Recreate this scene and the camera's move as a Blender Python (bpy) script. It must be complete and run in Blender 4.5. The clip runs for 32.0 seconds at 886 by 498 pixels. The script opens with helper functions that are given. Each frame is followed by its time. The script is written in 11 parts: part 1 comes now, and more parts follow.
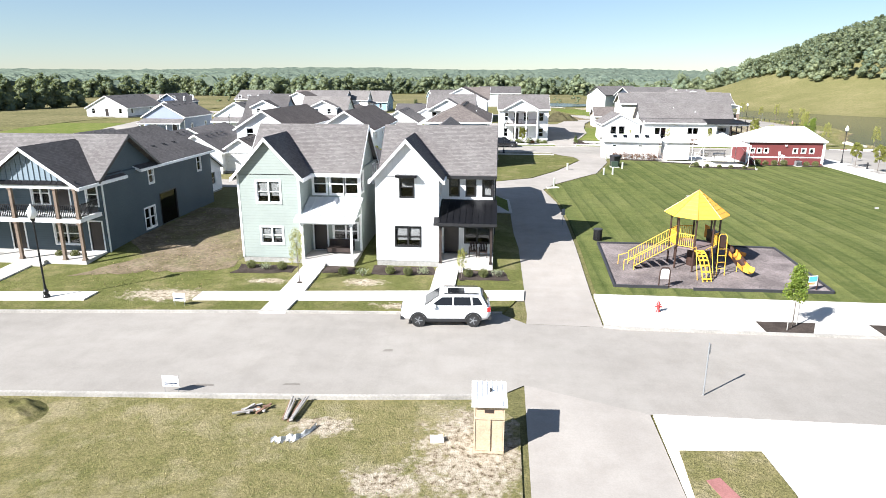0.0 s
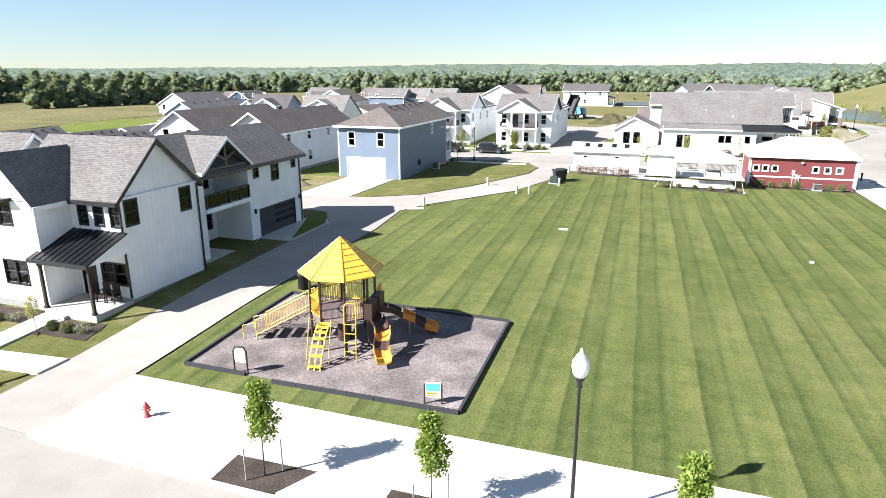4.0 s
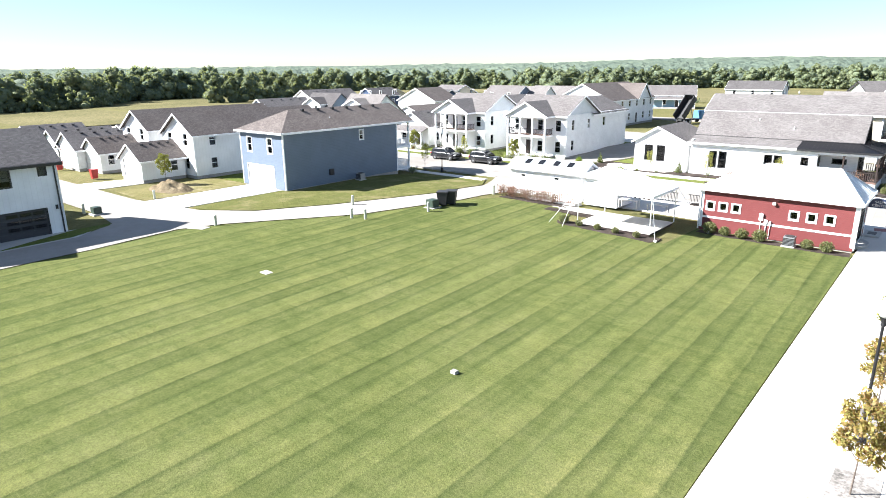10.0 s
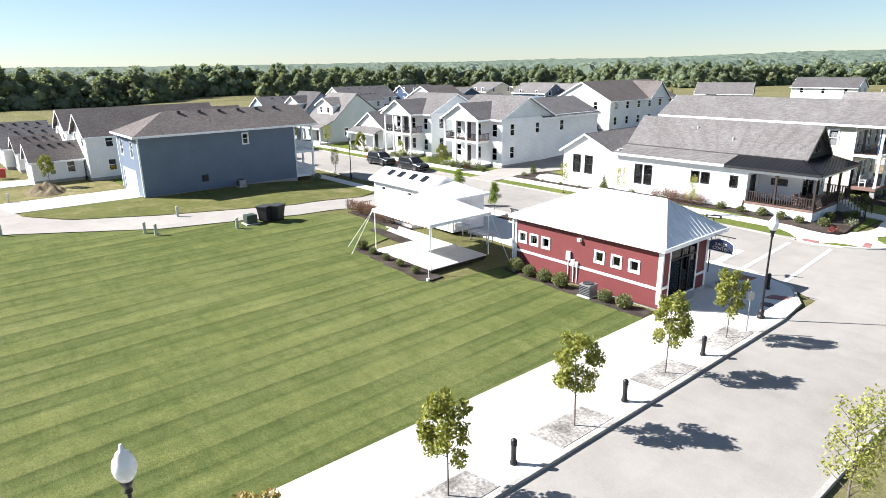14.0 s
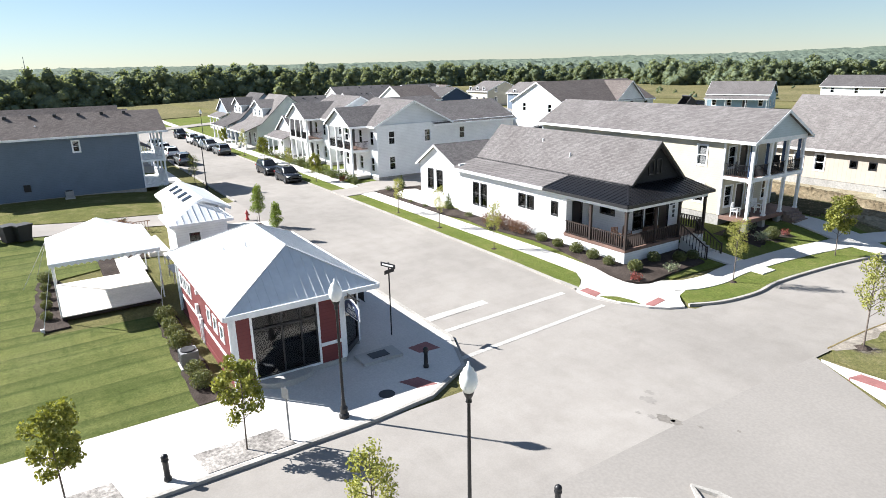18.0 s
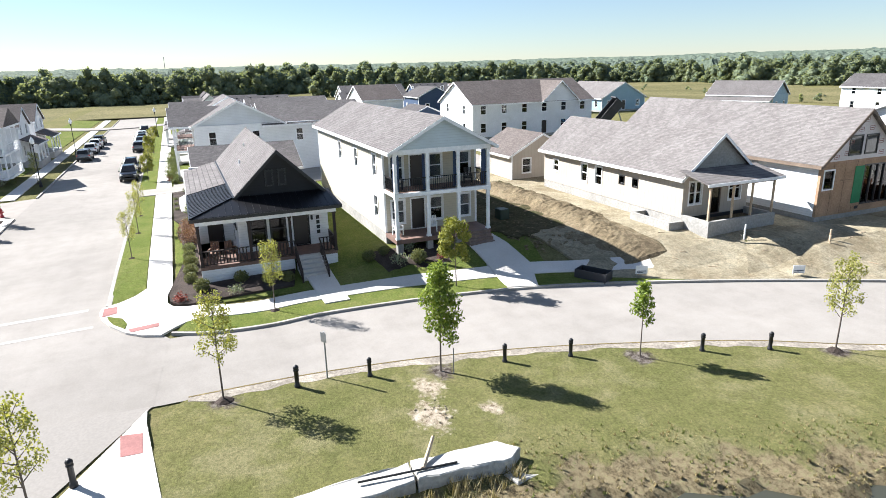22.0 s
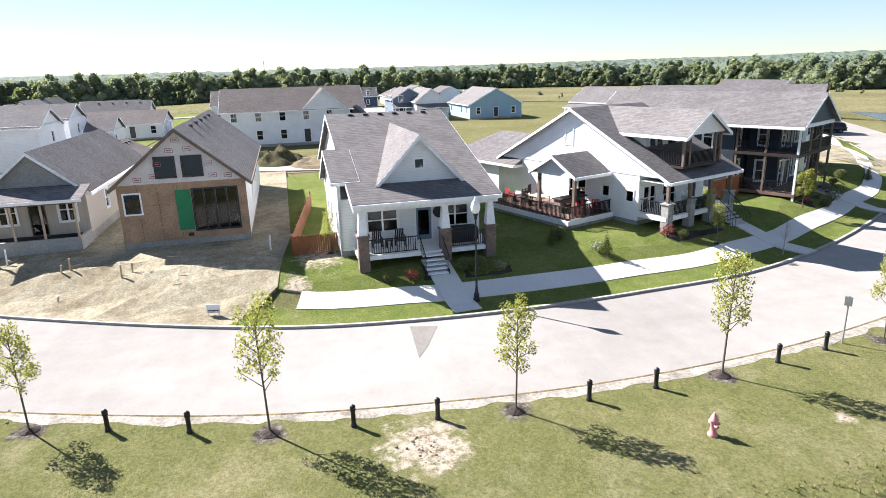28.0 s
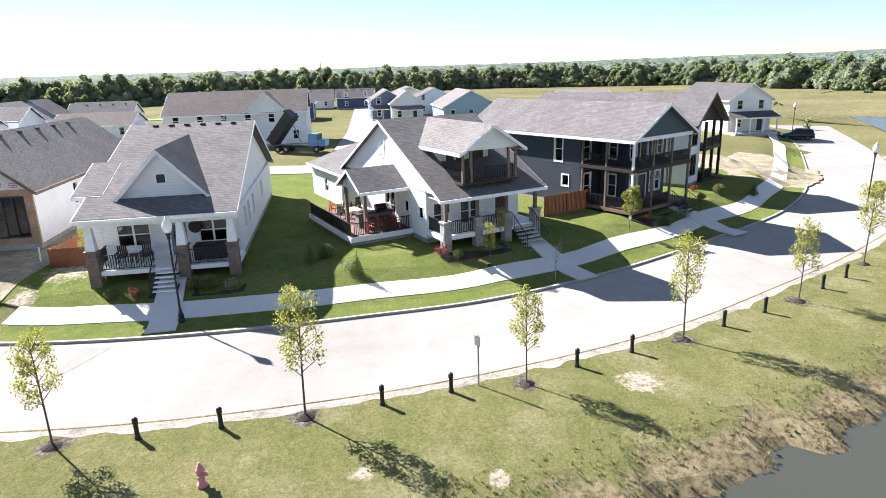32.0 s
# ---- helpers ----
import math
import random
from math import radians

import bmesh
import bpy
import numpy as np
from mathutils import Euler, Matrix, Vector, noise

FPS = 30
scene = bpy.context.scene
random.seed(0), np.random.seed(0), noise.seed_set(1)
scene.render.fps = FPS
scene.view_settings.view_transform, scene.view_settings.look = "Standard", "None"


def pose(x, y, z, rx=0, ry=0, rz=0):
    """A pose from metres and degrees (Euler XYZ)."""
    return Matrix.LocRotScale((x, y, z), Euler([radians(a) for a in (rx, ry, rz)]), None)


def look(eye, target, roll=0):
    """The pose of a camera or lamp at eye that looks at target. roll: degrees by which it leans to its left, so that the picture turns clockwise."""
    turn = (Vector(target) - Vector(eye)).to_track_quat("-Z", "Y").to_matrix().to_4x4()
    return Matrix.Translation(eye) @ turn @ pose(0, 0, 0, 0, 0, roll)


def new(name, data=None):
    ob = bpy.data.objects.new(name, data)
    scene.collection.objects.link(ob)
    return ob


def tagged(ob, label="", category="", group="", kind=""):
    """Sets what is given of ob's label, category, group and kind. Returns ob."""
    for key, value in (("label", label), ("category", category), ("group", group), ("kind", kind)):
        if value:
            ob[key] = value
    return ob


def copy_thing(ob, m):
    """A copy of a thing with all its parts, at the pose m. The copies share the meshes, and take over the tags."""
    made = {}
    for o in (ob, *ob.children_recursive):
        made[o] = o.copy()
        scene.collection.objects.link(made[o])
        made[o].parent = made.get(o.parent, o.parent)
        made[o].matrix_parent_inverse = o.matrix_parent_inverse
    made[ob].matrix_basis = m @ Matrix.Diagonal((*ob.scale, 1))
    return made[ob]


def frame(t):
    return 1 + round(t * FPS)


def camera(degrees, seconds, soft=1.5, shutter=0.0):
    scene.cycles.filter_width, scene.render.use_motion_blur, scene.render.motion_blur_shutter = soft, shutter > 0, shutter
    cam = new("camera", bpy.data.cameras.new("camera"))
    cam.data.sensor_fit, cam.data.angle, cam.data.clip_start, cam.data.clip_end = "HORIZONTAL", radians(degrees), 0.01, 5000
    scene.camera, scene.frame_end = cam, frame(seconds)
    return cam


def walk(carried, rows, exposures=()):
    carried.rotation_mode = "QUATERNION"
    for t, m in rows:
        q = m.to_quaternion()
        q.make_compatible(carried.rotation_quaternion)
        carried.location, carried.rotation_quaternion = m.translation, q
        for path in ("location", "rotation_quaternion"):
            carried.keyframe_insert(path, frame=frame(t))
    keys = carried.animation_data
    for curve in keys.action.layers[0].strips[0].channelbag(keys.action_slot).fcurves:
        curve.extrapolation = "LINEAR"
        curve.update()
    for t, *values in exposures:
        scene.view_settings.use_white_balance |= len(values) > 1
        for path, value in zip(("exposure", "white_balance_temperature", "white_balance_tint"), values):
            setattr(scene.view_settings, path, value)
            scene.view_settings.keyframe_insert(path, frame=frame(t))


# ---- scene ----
cam = camera(71.1, 32.0, soft=0.6)
METRES, EYE, TILT, LEAN, TURN = 228.07, 13.0, 0.0, 0.0, 4.8
ROWS = [
    (0.0, 0.0, 0.0, 0.0, 0.04, -15.63, -0.16),
    (0.5, 0.0165, 0.0061, -0.0, 1.45, -15.69, -0.13),
    (1.0, 0.0328, 0.013, 0.0003, 2.62, -15.75, -0.15),
    (1.5, 0.0492, 0.0208, 0.0004, 3.89, -15.79, -0.05),
    (2.0, 0.0653, 0.0288, 0.0005, 6.0, -15.84, -0.03),
    (2.5, 0.0811, 0.0375, 0.0006, 8.22, -15.87, -0.0),
    (3.0, 0.0965, 0.0466, 0.0007, 10.27, -15.9, 0.02),
    (3.5, 0.1116, 0.0556, 0.0007, 12.12, -15.92, 0.09),
    (4.0, 0.126, 0.0647, 0.0006, 14.06, -15.94, 0.11),
    (4.5, 0.1399, 0.0739, 0.0005, 16.32, -15.96, 0.15),
    (6.5, 0.188, 0.1113, 0.0007, 23.07, -16.07, 0.37),
    (7.0, 0.1984, 0.1202, 0.0008, 24.5, -16.1, 0.38),
    (7.5, 0.2084, 0.129, 0.0009, 26.09, -16.11, 0.39),
    (8.0, 0.2183, 0.138, 0.0009, 27.87, -16.14, 0.46),
    (8.5, 0.2279, 0.1471, 0.001, 29.7, -16.18, 0.46),
    (9.0, 0.2371, 0.1567, 0.0011, 31.15, -16.21, 0.48),
    (9.5, 0.2457, 0.1669, 0.0012, 33.04, -16.21, 0.52),
    (10.0, 0.2538, 0.1777, 0.0014, 35.28, -16.22, 0.54),
    (10.5, 0.2614, 0.1893, 0.0016, 37.53, -16.25, 0.56),
    (11.0, 0.2684, 0.2011, 0.0018, 39.72, -16.28, 0.58),
    (11.5, 0.2749, 0.2127, 0.0018, 41.48, -16.3, 0.62),
    (12.0, 0.2816, 0.2242, 0.0016, 42.7, -16.31, 0.62),
    (12.5, 0.2889, 0.2362, 0.0015, 43.38, -16.35, 0.68),
    (13.0, 0.2971, 0.2483, 0.0015, 43.79, -16.39, 0.7),
    (13.5, 0.3059, 0.2608, 0.0016, 44.17, -16.48, 0.76),
    (14.0, 0.3141, 0.2732, 0.0016, 45.12, -16.5, 0.79),
    (14.5, 0.3212, 0.2859, 0.0014, 46.55, -16.49, 0.72),
    (16.5, 0.3441, 0.337, 0.0013, 49.83, -16.55, 1.02),
    (17.0, 0.3479, 0.3499, 0.0012, 50.63, -16.57, 1.05),
    (17.5, 0.3514, 0.3635, 0.0012, 51.4, -16.57, 1.07),
    (18.0, 0.3555, 0.378, 0.0012, 52.15, -16.6, 1.15),
    (18.5, 0.3602, 0.393, 0.0013, 52.96, -16.62, 1.19),
    (19.0, 0.3658, 0.4086, 0.0013, 53.81, -16.64, 1.26),
    (19.5, 0.3727, 0.4245, 0.0011, 54.48, -16.68, 1.27),
    (20.0, 0.3812, 0.4412, 0.0005, 55.62, -16.6, 1.27),
    (20.5, 0.3903, 0.4586, 0.0002, 57.54, -16.61, 1.34),
    (21.0, 0.3999, 0.4748, -0.0003, 59.45, -16.59, 1.38),
    (21.5, 0.4098, 0.4912, -0.0009, 61.25, -16.54, 1.34),
    (22.0, 0.4196, 0.5076, -0.0013, 62.28, -16.53, 1.37),
    (22.5, 0.4288, 0.5253, -0.0016, 63.35, -16.56, 1.36),
    (23.0, 0.4374, 0.5447, -0.0017, 64.8, -16.51, 1.37),
    (23.5, 0.4463, 0.5656, -0.0017, 66.17, -16.52, 1.43),
    (24.0, 0.4547, 0.5864, -0.0019, 67.06, -16.52, 1.5),
    (24.5, 0.4623, 0.607, -0.0021, 67.69, -16.52, 1.49),
    (25.0, 0.4691, 0.6274, -0.0021, 68.08, -16.54, 1.49),
    (25.5, 0.4755, 0.6472, -0.0023, 68.36, -16.53, 1.51),
    (26.0, 0.4821, 0.6662, -0.0025, 68.56, -16.52, 1.61),
    (26.5, 0.4885, 0.6841, -0.0025, 68.82, -16.53, 1.59),
    (28.5, 0.5031, 0.7385, -0.0034, 72.02, -16.1, 1.62),
    (29.0, 0.5052, 0.749, -0.0031, 73.13, -16.09, 1.64),
    (29.5, 0.5074, 0.759, -0.0028, 73.75, -16.11, 1.64),
    (30.0, 0.5093, 0.7687, -0.0024, 74.24, -16.16, 1.66),
    (30.5, 0.5112, 0.7783, -0.0022, 74.88, -16.16, 1.67),
    (31.0, 0.5131, 0.7877, -0.002, 75.4, -16.18, 1.67),
    (31.5, 0.5151, 0.7971, -0.0017, 75.75, -16.22, 1.68),
    (32.0, 0.5172, 0.8064, -0.0017, 75.97, -16.23, 1.71),
]
walk(cam, [(t, pose(0, 0, EYE, TILT, LEAN, TURN) @ pose(METRES * x, METRES * y, METRES * z, 90 + pitch, roll, yaw)) for t, x, y, z, yaw, pitch, roll in ROWS],
     [(0.0, 1.62, 6270, 10), (4.0, 1.82, 6270, 10), (7.0, 2.27, 6270, 10), (9.0, 2.18, 6270, 10), (13.0, 1.77, 6270, 10), (17.0, 1.55, 6300, 10), (20.5, 1.62, 6270, 10), (22.5, 1.80, 6270, 11), (25.0, 1.86, 6270, 13), (32.0, 2.05, 6270, 14)])

# ---- world and sun ----
SUN_AZ, SUN_EL = radians(221), radians(36)       # where the sun stands, angle from +x, counter-clockwise
world = bpy.data.worlds.new("sky")
scene.world = world
world.use_nodes = True
wn = world.node_tree.nodes
sky = wn.new("ShaderNodeTexSky")
sky.sky_type = "NISHITA"
sky.sun_disc = False
sky.sun_elevation = SUN_EL
sky.sun_rotation = radians(90) - SUN_AZ
sky.air_density, sky.dust_density, sky.ozone_density = 1.0, 0.0, 2.0
wn["Background"].inputs["Strength"].default_value = 0.0375
tint = wn.new("ShaderNodeMix")
tint.data_type, tint.blend_type = "RGBA", "MULTIPLY"
tint.inputs[0].default_value, tint.inputs[7].default_value = 1.0, (0.885, 0.98, 1.11, 1.0)
world.node_tree.links.new(sky.outputs["Color"], tint.inputs[6])
haze = wn.new("ShaderNodeMix")
haze.data_type = "RGBA"
haze.inputs[0].default_value, haze.inputs[7].default_value = 0.2, (5.8, 6.7, 7.3, 1.0)
world.node_tree.links.new(tint.outputs[2], haze.inputs[6])
world.node_tree.links.new(haze.outputs[2], wn["Background"].inputs["Color"])
sun_data = bpy.data.lights.new("sun", "SUN")
sun_data.energy, sun_data.angle, sun_data.color = 5.0, radians(0.53), (1.0, 0.97, 0.925)
sun = new("sun", sun_data)
sun.matrix_world = look((0, 0, 60), (-math.cos(SUN_AZ), -math.sin(SUN_AZ), 60 - math.tan(SUN_EL)))


# ---- materials ----
def nodes_of(name):
    m = bpy.data.materials.new(name)
    m.use_nodes = True
    t = m.node_tree
    return m, t.nodes, t.links, t.nodes["Principled BSDF"]


def set_in(node, key, value):
    node.inputs[key].default_value = value


def rgb(c):
    return (c[0], c[1], c[2], 1.0)


def coords(nd, ln, scale=(1, 1, 1), turn=0.0, space="Object"):
    tc = nd.new("ShaderNodeTexCoord")
    mp = nd.new("ShaderNodeMapping")
    set_in(mp, "Scale", scale)
    set_in(mp, "Rotation", (0, 0, turn))
    ln.new(tc.outputs[space], mp.inputs["Vector"])
    return mp.outputs["Vector"]


def noise_tex(nd, ln, vec, scale, detail=4.0, rough=0.6):
    n = nd.new("ShaderNodeTexNoise")
    set_in(n, "Scale", scale)
    set_in(n, "Detail", detail)
    set_in(n, "Roughness", rough)
    ln.new(vec, n.inputs["Vector"])
    return n.outputs["Fac"]


def ramp(nd, ln, fac, stops):
    r = nd.new("ShaderNodeValToRGB")
    r.color_ramp.elements[0].position, r.color_ramp.elements[0].color = stops[0][0], rgb(stops[0][1])
    r.color_ramp.elements[1].position, r.color_ramp.elements[1].color = stops[-1][0], rgb(stops[-1][1])
    for p, c in stops[1:-1]:
        e = r.color_ramp.elements.new(p)
        e.color = rgb(c)
    ln.new(fac, r.inputs["Fac"])
    return r.outputs["Color"]


def mixc(nd, ln, fac, a, b, mode="MIX"):
    m = nd.new("ShaderNodeMix")
    m.data_type, m.blend_type = "RGBA", mode
    for key, v in ((0, fac), (6, a), (7, b)):
        if isinstance(v, (int, float)):
            m.inputs[key].default_value = v
        elif isinstance(v, tuple):
            m.inputs[key].default_value = rgb(v)
        else:
            ln.new(v, m.inputs[key])
    return m.outputs[2]


def math_n(nd, ln, op, a, b=0.0, c=0.0):
    m = nd.new("ShaderNodeMath")
    m.operation = op
    for i, v in enumerate((a, b, c)):
        if isinstance(v, (int, float)):
            m.inputs[i].default_value = v
        else:
            ln.new(v, m.inputs[i])
    return m.outputs[0]


def bump(nd, ln, bs, height, strength=0.4, dist=0.02):
    b = nd.new("ShaderNodeBump")
    set_in(b, "Strength", strength)
    set_in(b, "Distance", dist)
    ln.new(height, b.inputs["Height"])
    ln.new(b.outputs["Normal"], bs.inputs["Normal"])


def shade(c, k):
    return tuple(min(1.0, v * k) for v in c)


def rough_mat(name, c, var=0.18, big=0.25, small=6.0, rough=0.8, relief=0.3, metal=0.0, space="Object", spec=0.3):
    """A surface with grain and large stains."""
    m, nd, ln, bs = nodes_of(name)
    v = coords(nd, ln, space=space)
    n1, n2 = noise_tex(nd, ln, v, big, 5), noise_tex(nd, ln, v, small, 6)
    a = ramp(nd, ln, n1, [(0.3, shade(c, 1 - var)), (0.7, shade(c, 1 + var * 0.6))])
    b = ramp(nd, ln, n2, [(0.36, shade((1, 1, 1), 1 - var * 1.2)), (0.64, (1, 1, 1))])
    ln.new(mixc(nd, ln, 0.8, a, b, "MULTIPLY"), bs.inputs["Base Color"])
    set_in(bs, "Roughness", rough)
    set_in(bs, "Metallic", metal)
    set_in(bs, "Specular IOR Level", spec)
    bump(nd, ln, bs, n2, relief, 0.02)
    return m


def siding_mat(name, c, lap=0.15, upright=False, rough=0.6, depth=0.4, groove=0.3):
    """Lap siding (rows by height) or board and batten (columns)."""
    m, nd, ln, bs = nodes_of(name)
    tc = nd.new("ShaderNodeTexCoord")
    sp = nd.new("ShaderNodeSeparateXYZ")
    ln.new(tc.outputs["Object"], sp.inputs[0])
    along = math_n(nd, ln, "ADD", sp.outputs[0], sp.outputs[1]) if upright else sp.outputs[2]
    saw = math_n(nd, ln, "FRACT", math_n(nd, ln, "DIVIDE", along, lap))
    line = math_n(nd, ln, "LESS_THAN", saw, 0.12)
    n1 = noise_tex(nd, ln, tc.outputs["Object"], 0.5, 4)
    n2 = noise_tex(nd, ln, coords(nd, ln, (1.5, 1.5, 9)), 3.0, 5)
    base = ramp(nd, ln, n1, [(0.3, shade(c, 0.9)), (0.7, shade(c, 1.05))])
    base = mixc(nd, ln, 0.35, base, ramp(nd, ln, n2, [(0.3, shade((1, 1, 1), 0.86)), (0.7, (1, 1, 1))]), "MULTIPLY")
    base = mixc(nd, ln, math_n(nd, ln, "MULTIPLY", line, groove), base, shade(c, 0.45))
    ln.new(base, bs.inputs["Base Color"])
    set_in(bs, "Roughness", rough)
    set_in(bs, "Specular IOR Level", 0.3)
    bump(nd, ln, bs, math_n(nd, ln, "LESS_THAN", saw, 0.12) if upright else saw, depth, 0.02)
    return m


def shingle_mat(name, c, var=0.16):
    """Asphalt shingles: rows that follow the height on any slope."""
    m, nd, ln, bs = nodes_of(name)
    tc = nd.new("ShaderNodeTexCoord")
    sp = nd.new("ShaderNodeSeparateXYZ")
    ln.new(tc.outputs["Object"], sp.inputs[0])
    cb = nd.new("ShaderNodeCombineXYZ")
    ln.new(math_n(nd, ln, "ADD", sp.outputs[0], sp.outputs[1]), cb.inputs[0])
    ln.new(sp.outputs[2], cb.inputs[1])
    br = nd.new("ShaderNodeTexBrick")
    set_in(br, "Scale", 1.0)
    set_in(br, "Brick Width", 0.24)
    set_in(br, "Row Height", 0.085)
    set_in(br, "Mortar Size", 0.005)
    set_in(br, "Mortar Smooth", 0.4)
    set_in(br, "Color1", rgb(shade(c, 1 - var)))
    set_in(br, "Color2", rgb(shade(c, 1 + var)))
    set_in(br, "Mortar", rgb(shade(c, 0.5)))
    ln.new(cb.outputs[0], br.inputs["Vector"])
    n = noise_tex(nd, ln, tc.outputs["Object"], 0.35, 5)
    col = mixc(nd, ln, 0.7, br.outputs["Color"], ramp(nd, ln, n, [(0.3, (0.72, 0.7, 0.7)), (0.7, (1.0, 1.0, 1.0))]), "MULTIPLY")
    g = noise_tex(nd, ln, tc.outputs["Object"], 40.0, 2)
    col = mixc(nd, ln, 0.5, col, ramp(nd, ln, g, [(0.3, (0.7, 0.7, 0.7)), (0.7, (1, 1, 1))]), "MULTIPLY")
    ln.new(col, bs.inputs["Base Color"])
    set_in(bs, "Roughness", 0.9)
    set_in(bs, "Specular IOR Level", 0.06)
    bump(nd, ln, bs, math_n(nd, ln, "SUBTRACT", 1.0, br.outputs["Fac"]), 0.7, 0.02)
    return m


def road_mat(name, c):
    """Weathered concrete road: wide tone patches, long tyre-worn streaks and fine grain."""
    m, nd, ln, bs = nodes_of(name)
    v = coords(nd, ln)
    big, mid, fine = noise_tex(nd, ln, v, 0.07, 5), noise_tex(nd, ln, v, 0.7, 6, 0.65), noise_tex(nd, ln, v, 16.0, 5)
    col = ramp(nd, ln, big, [(0.32, shade(c, 0.86)), (0.68, shade(c, 1.12))])
    col = mixc(nd, ln, 0.6, col, ramp(nd, ln, mid, [(0.34, (0.86, 0.85, 0.84)), (0.6, (1.03, 1.03, 1.03))]), "MULTIPLY")
    for scale in ((0.03, 1.1, 1.0), (1.1, 0.03, 1.0)):
        streak = noise_tex(nd, ln, coords(nd, ln, scale), 1.0, 4, 0.6)
        col = mixc(nd, ln, 0.16, col, ramp(nd, ln, streak, [(0.36, (0.84, 0.83, 0.83)), (0.56, (1.02, 1.02, 1.02))]), "MULTIPLY")
    col = mixc(nd, ln, 0.6, col, ramp(nd, ln, fine, [(0.36, (0.9, 0.9, 0.9)), (0.64, (1.05, 1.05, 1.05))]), "MULTIPLY")
    ln.new(col, bs.inputs["Base Color"])
    set_in(bs, "Roughness", 0.92)
    set_in(bs, "Specular IOR Level", 0.06)
    bump(nd, ln, bs, fine, 0.15, 0.01)
    return m


def plain_mat(name, c, rough=0.5, metal=0.0, spec=0.5):
    m, nd, ln, bs = nodes_of(name)
    v = coords(nd, ln)
    n = noise_tex(nd, ln, v, 4.0, 4)
    ln.new(ramp(nd, ln, n, [(0.3, shade(c, 0.88)), (0.7, shade(c, 1.06))]), bs.inputs["Base Color"])
    set_in(bs, "Roughness", rough)
    set_in(bs, "Metallic", metal)
    set_in(bs, "Specular IOR Level", spec)
    return m


def grass_mat(name, stops, big=0.12, stripe=0.0, turn=0.0, relief=0.8, patch=None, patch_amt=0.0, fine=9.0, stripe_w=1.55, grain=0.75):
    stops = [(p, (c[0] * 0.92, c[1] * 0.92, c[2] * 0.86)) for p, c in stops]
    m, nd, ln, bs = nodes_of(name)
    v = coords(nd, ln)
    n1 = noise_tex(nd, ln, v, big, 6, 0.65)
    n2 = noise_tex(nd, ln, v, fine, 8, 0.75)
    n3 = noise_tex(nd, ln, v, 1.3, 5)
    mid = math_n(nd, ln, "ADD", math_n(nd, ln, "MULTIPLY", n1, 0.55), math_n(nd, ln, "MULTIPLY", n3, 0.45))
    col = ramp(nd, ln, mid, stops)
    if patch:
        col = mixc(nd, ln, math_n(nd, ln, "MULTIPLY", ramp(nd, ln, noise_tex(nd, ln, v, 0.31, 6, 0.7), [(0.5, (0, 0, 0)), (0.64, (1, 1, 1))]), patch_amt), col, patch)
    if stripe:
        sv = nd.new("ShaderNodeSeparateXYZ")
        ln.new(coords(nd, ln, (1, 1, 1), turn), sv.inputs[0])
        wob = math_n(nd, ln, "MULTIPLY", noise_tex(nd, ln, v, 0.15, 4), 0.35)
        run = math_n(nd, ln, "DIVIDE", math_n(nd, ln, "SUBTRACT", sv.outputs[0], wob), stripe_w)
        saw = math_n(nd, ln, "FRACT", run)
        both = ramp(nd, ln, saw, [(0.0, (0.98, 1.0, 1.0)), (0.46, (1.17, 1.11, 1.15)), (0.5, (0.5, 0.57, 0.58)), (0.6, (0.82, 0.84, 0.85)), (0.84, (0.88, 0.9, 0.9)), (0.9, (0.56, 0.63, 0.64)), (1.0, (0.96, 0.98, 0.98))])
        streak = noise_tex(nd, ln, coords(nd, ln, (1.6, 0.09, 1.0), turn), 1.0, 5, 0.65)
        col = mixc(nd, ln, 0.8, col, ramp(nd, ln, streak, [(0.33, (0.78, 0.82, 0.78)), (0.67, (1.14, 1.12, 1.12))]), "MULTIPLY")
        scuff = noise_tex(nd, ln, coords(nd, ln, (0.5, 3.0, 1.0), turn + 0.25), 1.0, 5, 0.7)
        col = mixc(nd, ln, 0.5, col, ramp(nd, ln, scuff, [(0.36, (0.72, 0.78, 0.74)), (0.5, (1.0, 1.0, 1.0))]), "MULTIPLY")
        vary = noise_tex(nd, ln, v, 0.11, 4)
        col = mixc(nd, ln, ramp(nd, ln, vary, [(0.32, (0.3, 0.3, 0.3)), (0.68, (1, 1, 1))]), col, mixc(nd, ln, 1.0, col, both, "MULTIPLY"))
    n4 = noise_tex(nd, ln, v, fine * 3.1, 4, 0.7)
    col = mixc(nd, ln, grain, col, ramp(nd, ln, n2, [(0.34, (0.45, 0.47, 0.42)), (0.5, (0.94, 0.94, 0.92)), (0.66, (1.4, 1.36, 1.3))]), "MULTIPLY")
    col = mixc(nd, ln, 0.6, col, ramp(nd, ln, n4, [(0.36, (0.6, 0.62, 0.58)), (0.64, (1.3, 1.28, 1.24))]), "MULTIPLY")
    ln.new(col, bs.inputs["Base Color"])
    set_in(bs, "Roughness", 0.95)
    set_in(bs, "Specular IOR Level", 0.02)
    both_n = math_n(nd, ln, "ADD", n2, math_n(nd, ln, "MULTIPLY", n4, 0.6))
    bump(nd, ln, bs, both_n, relief, 0.08)
    return m


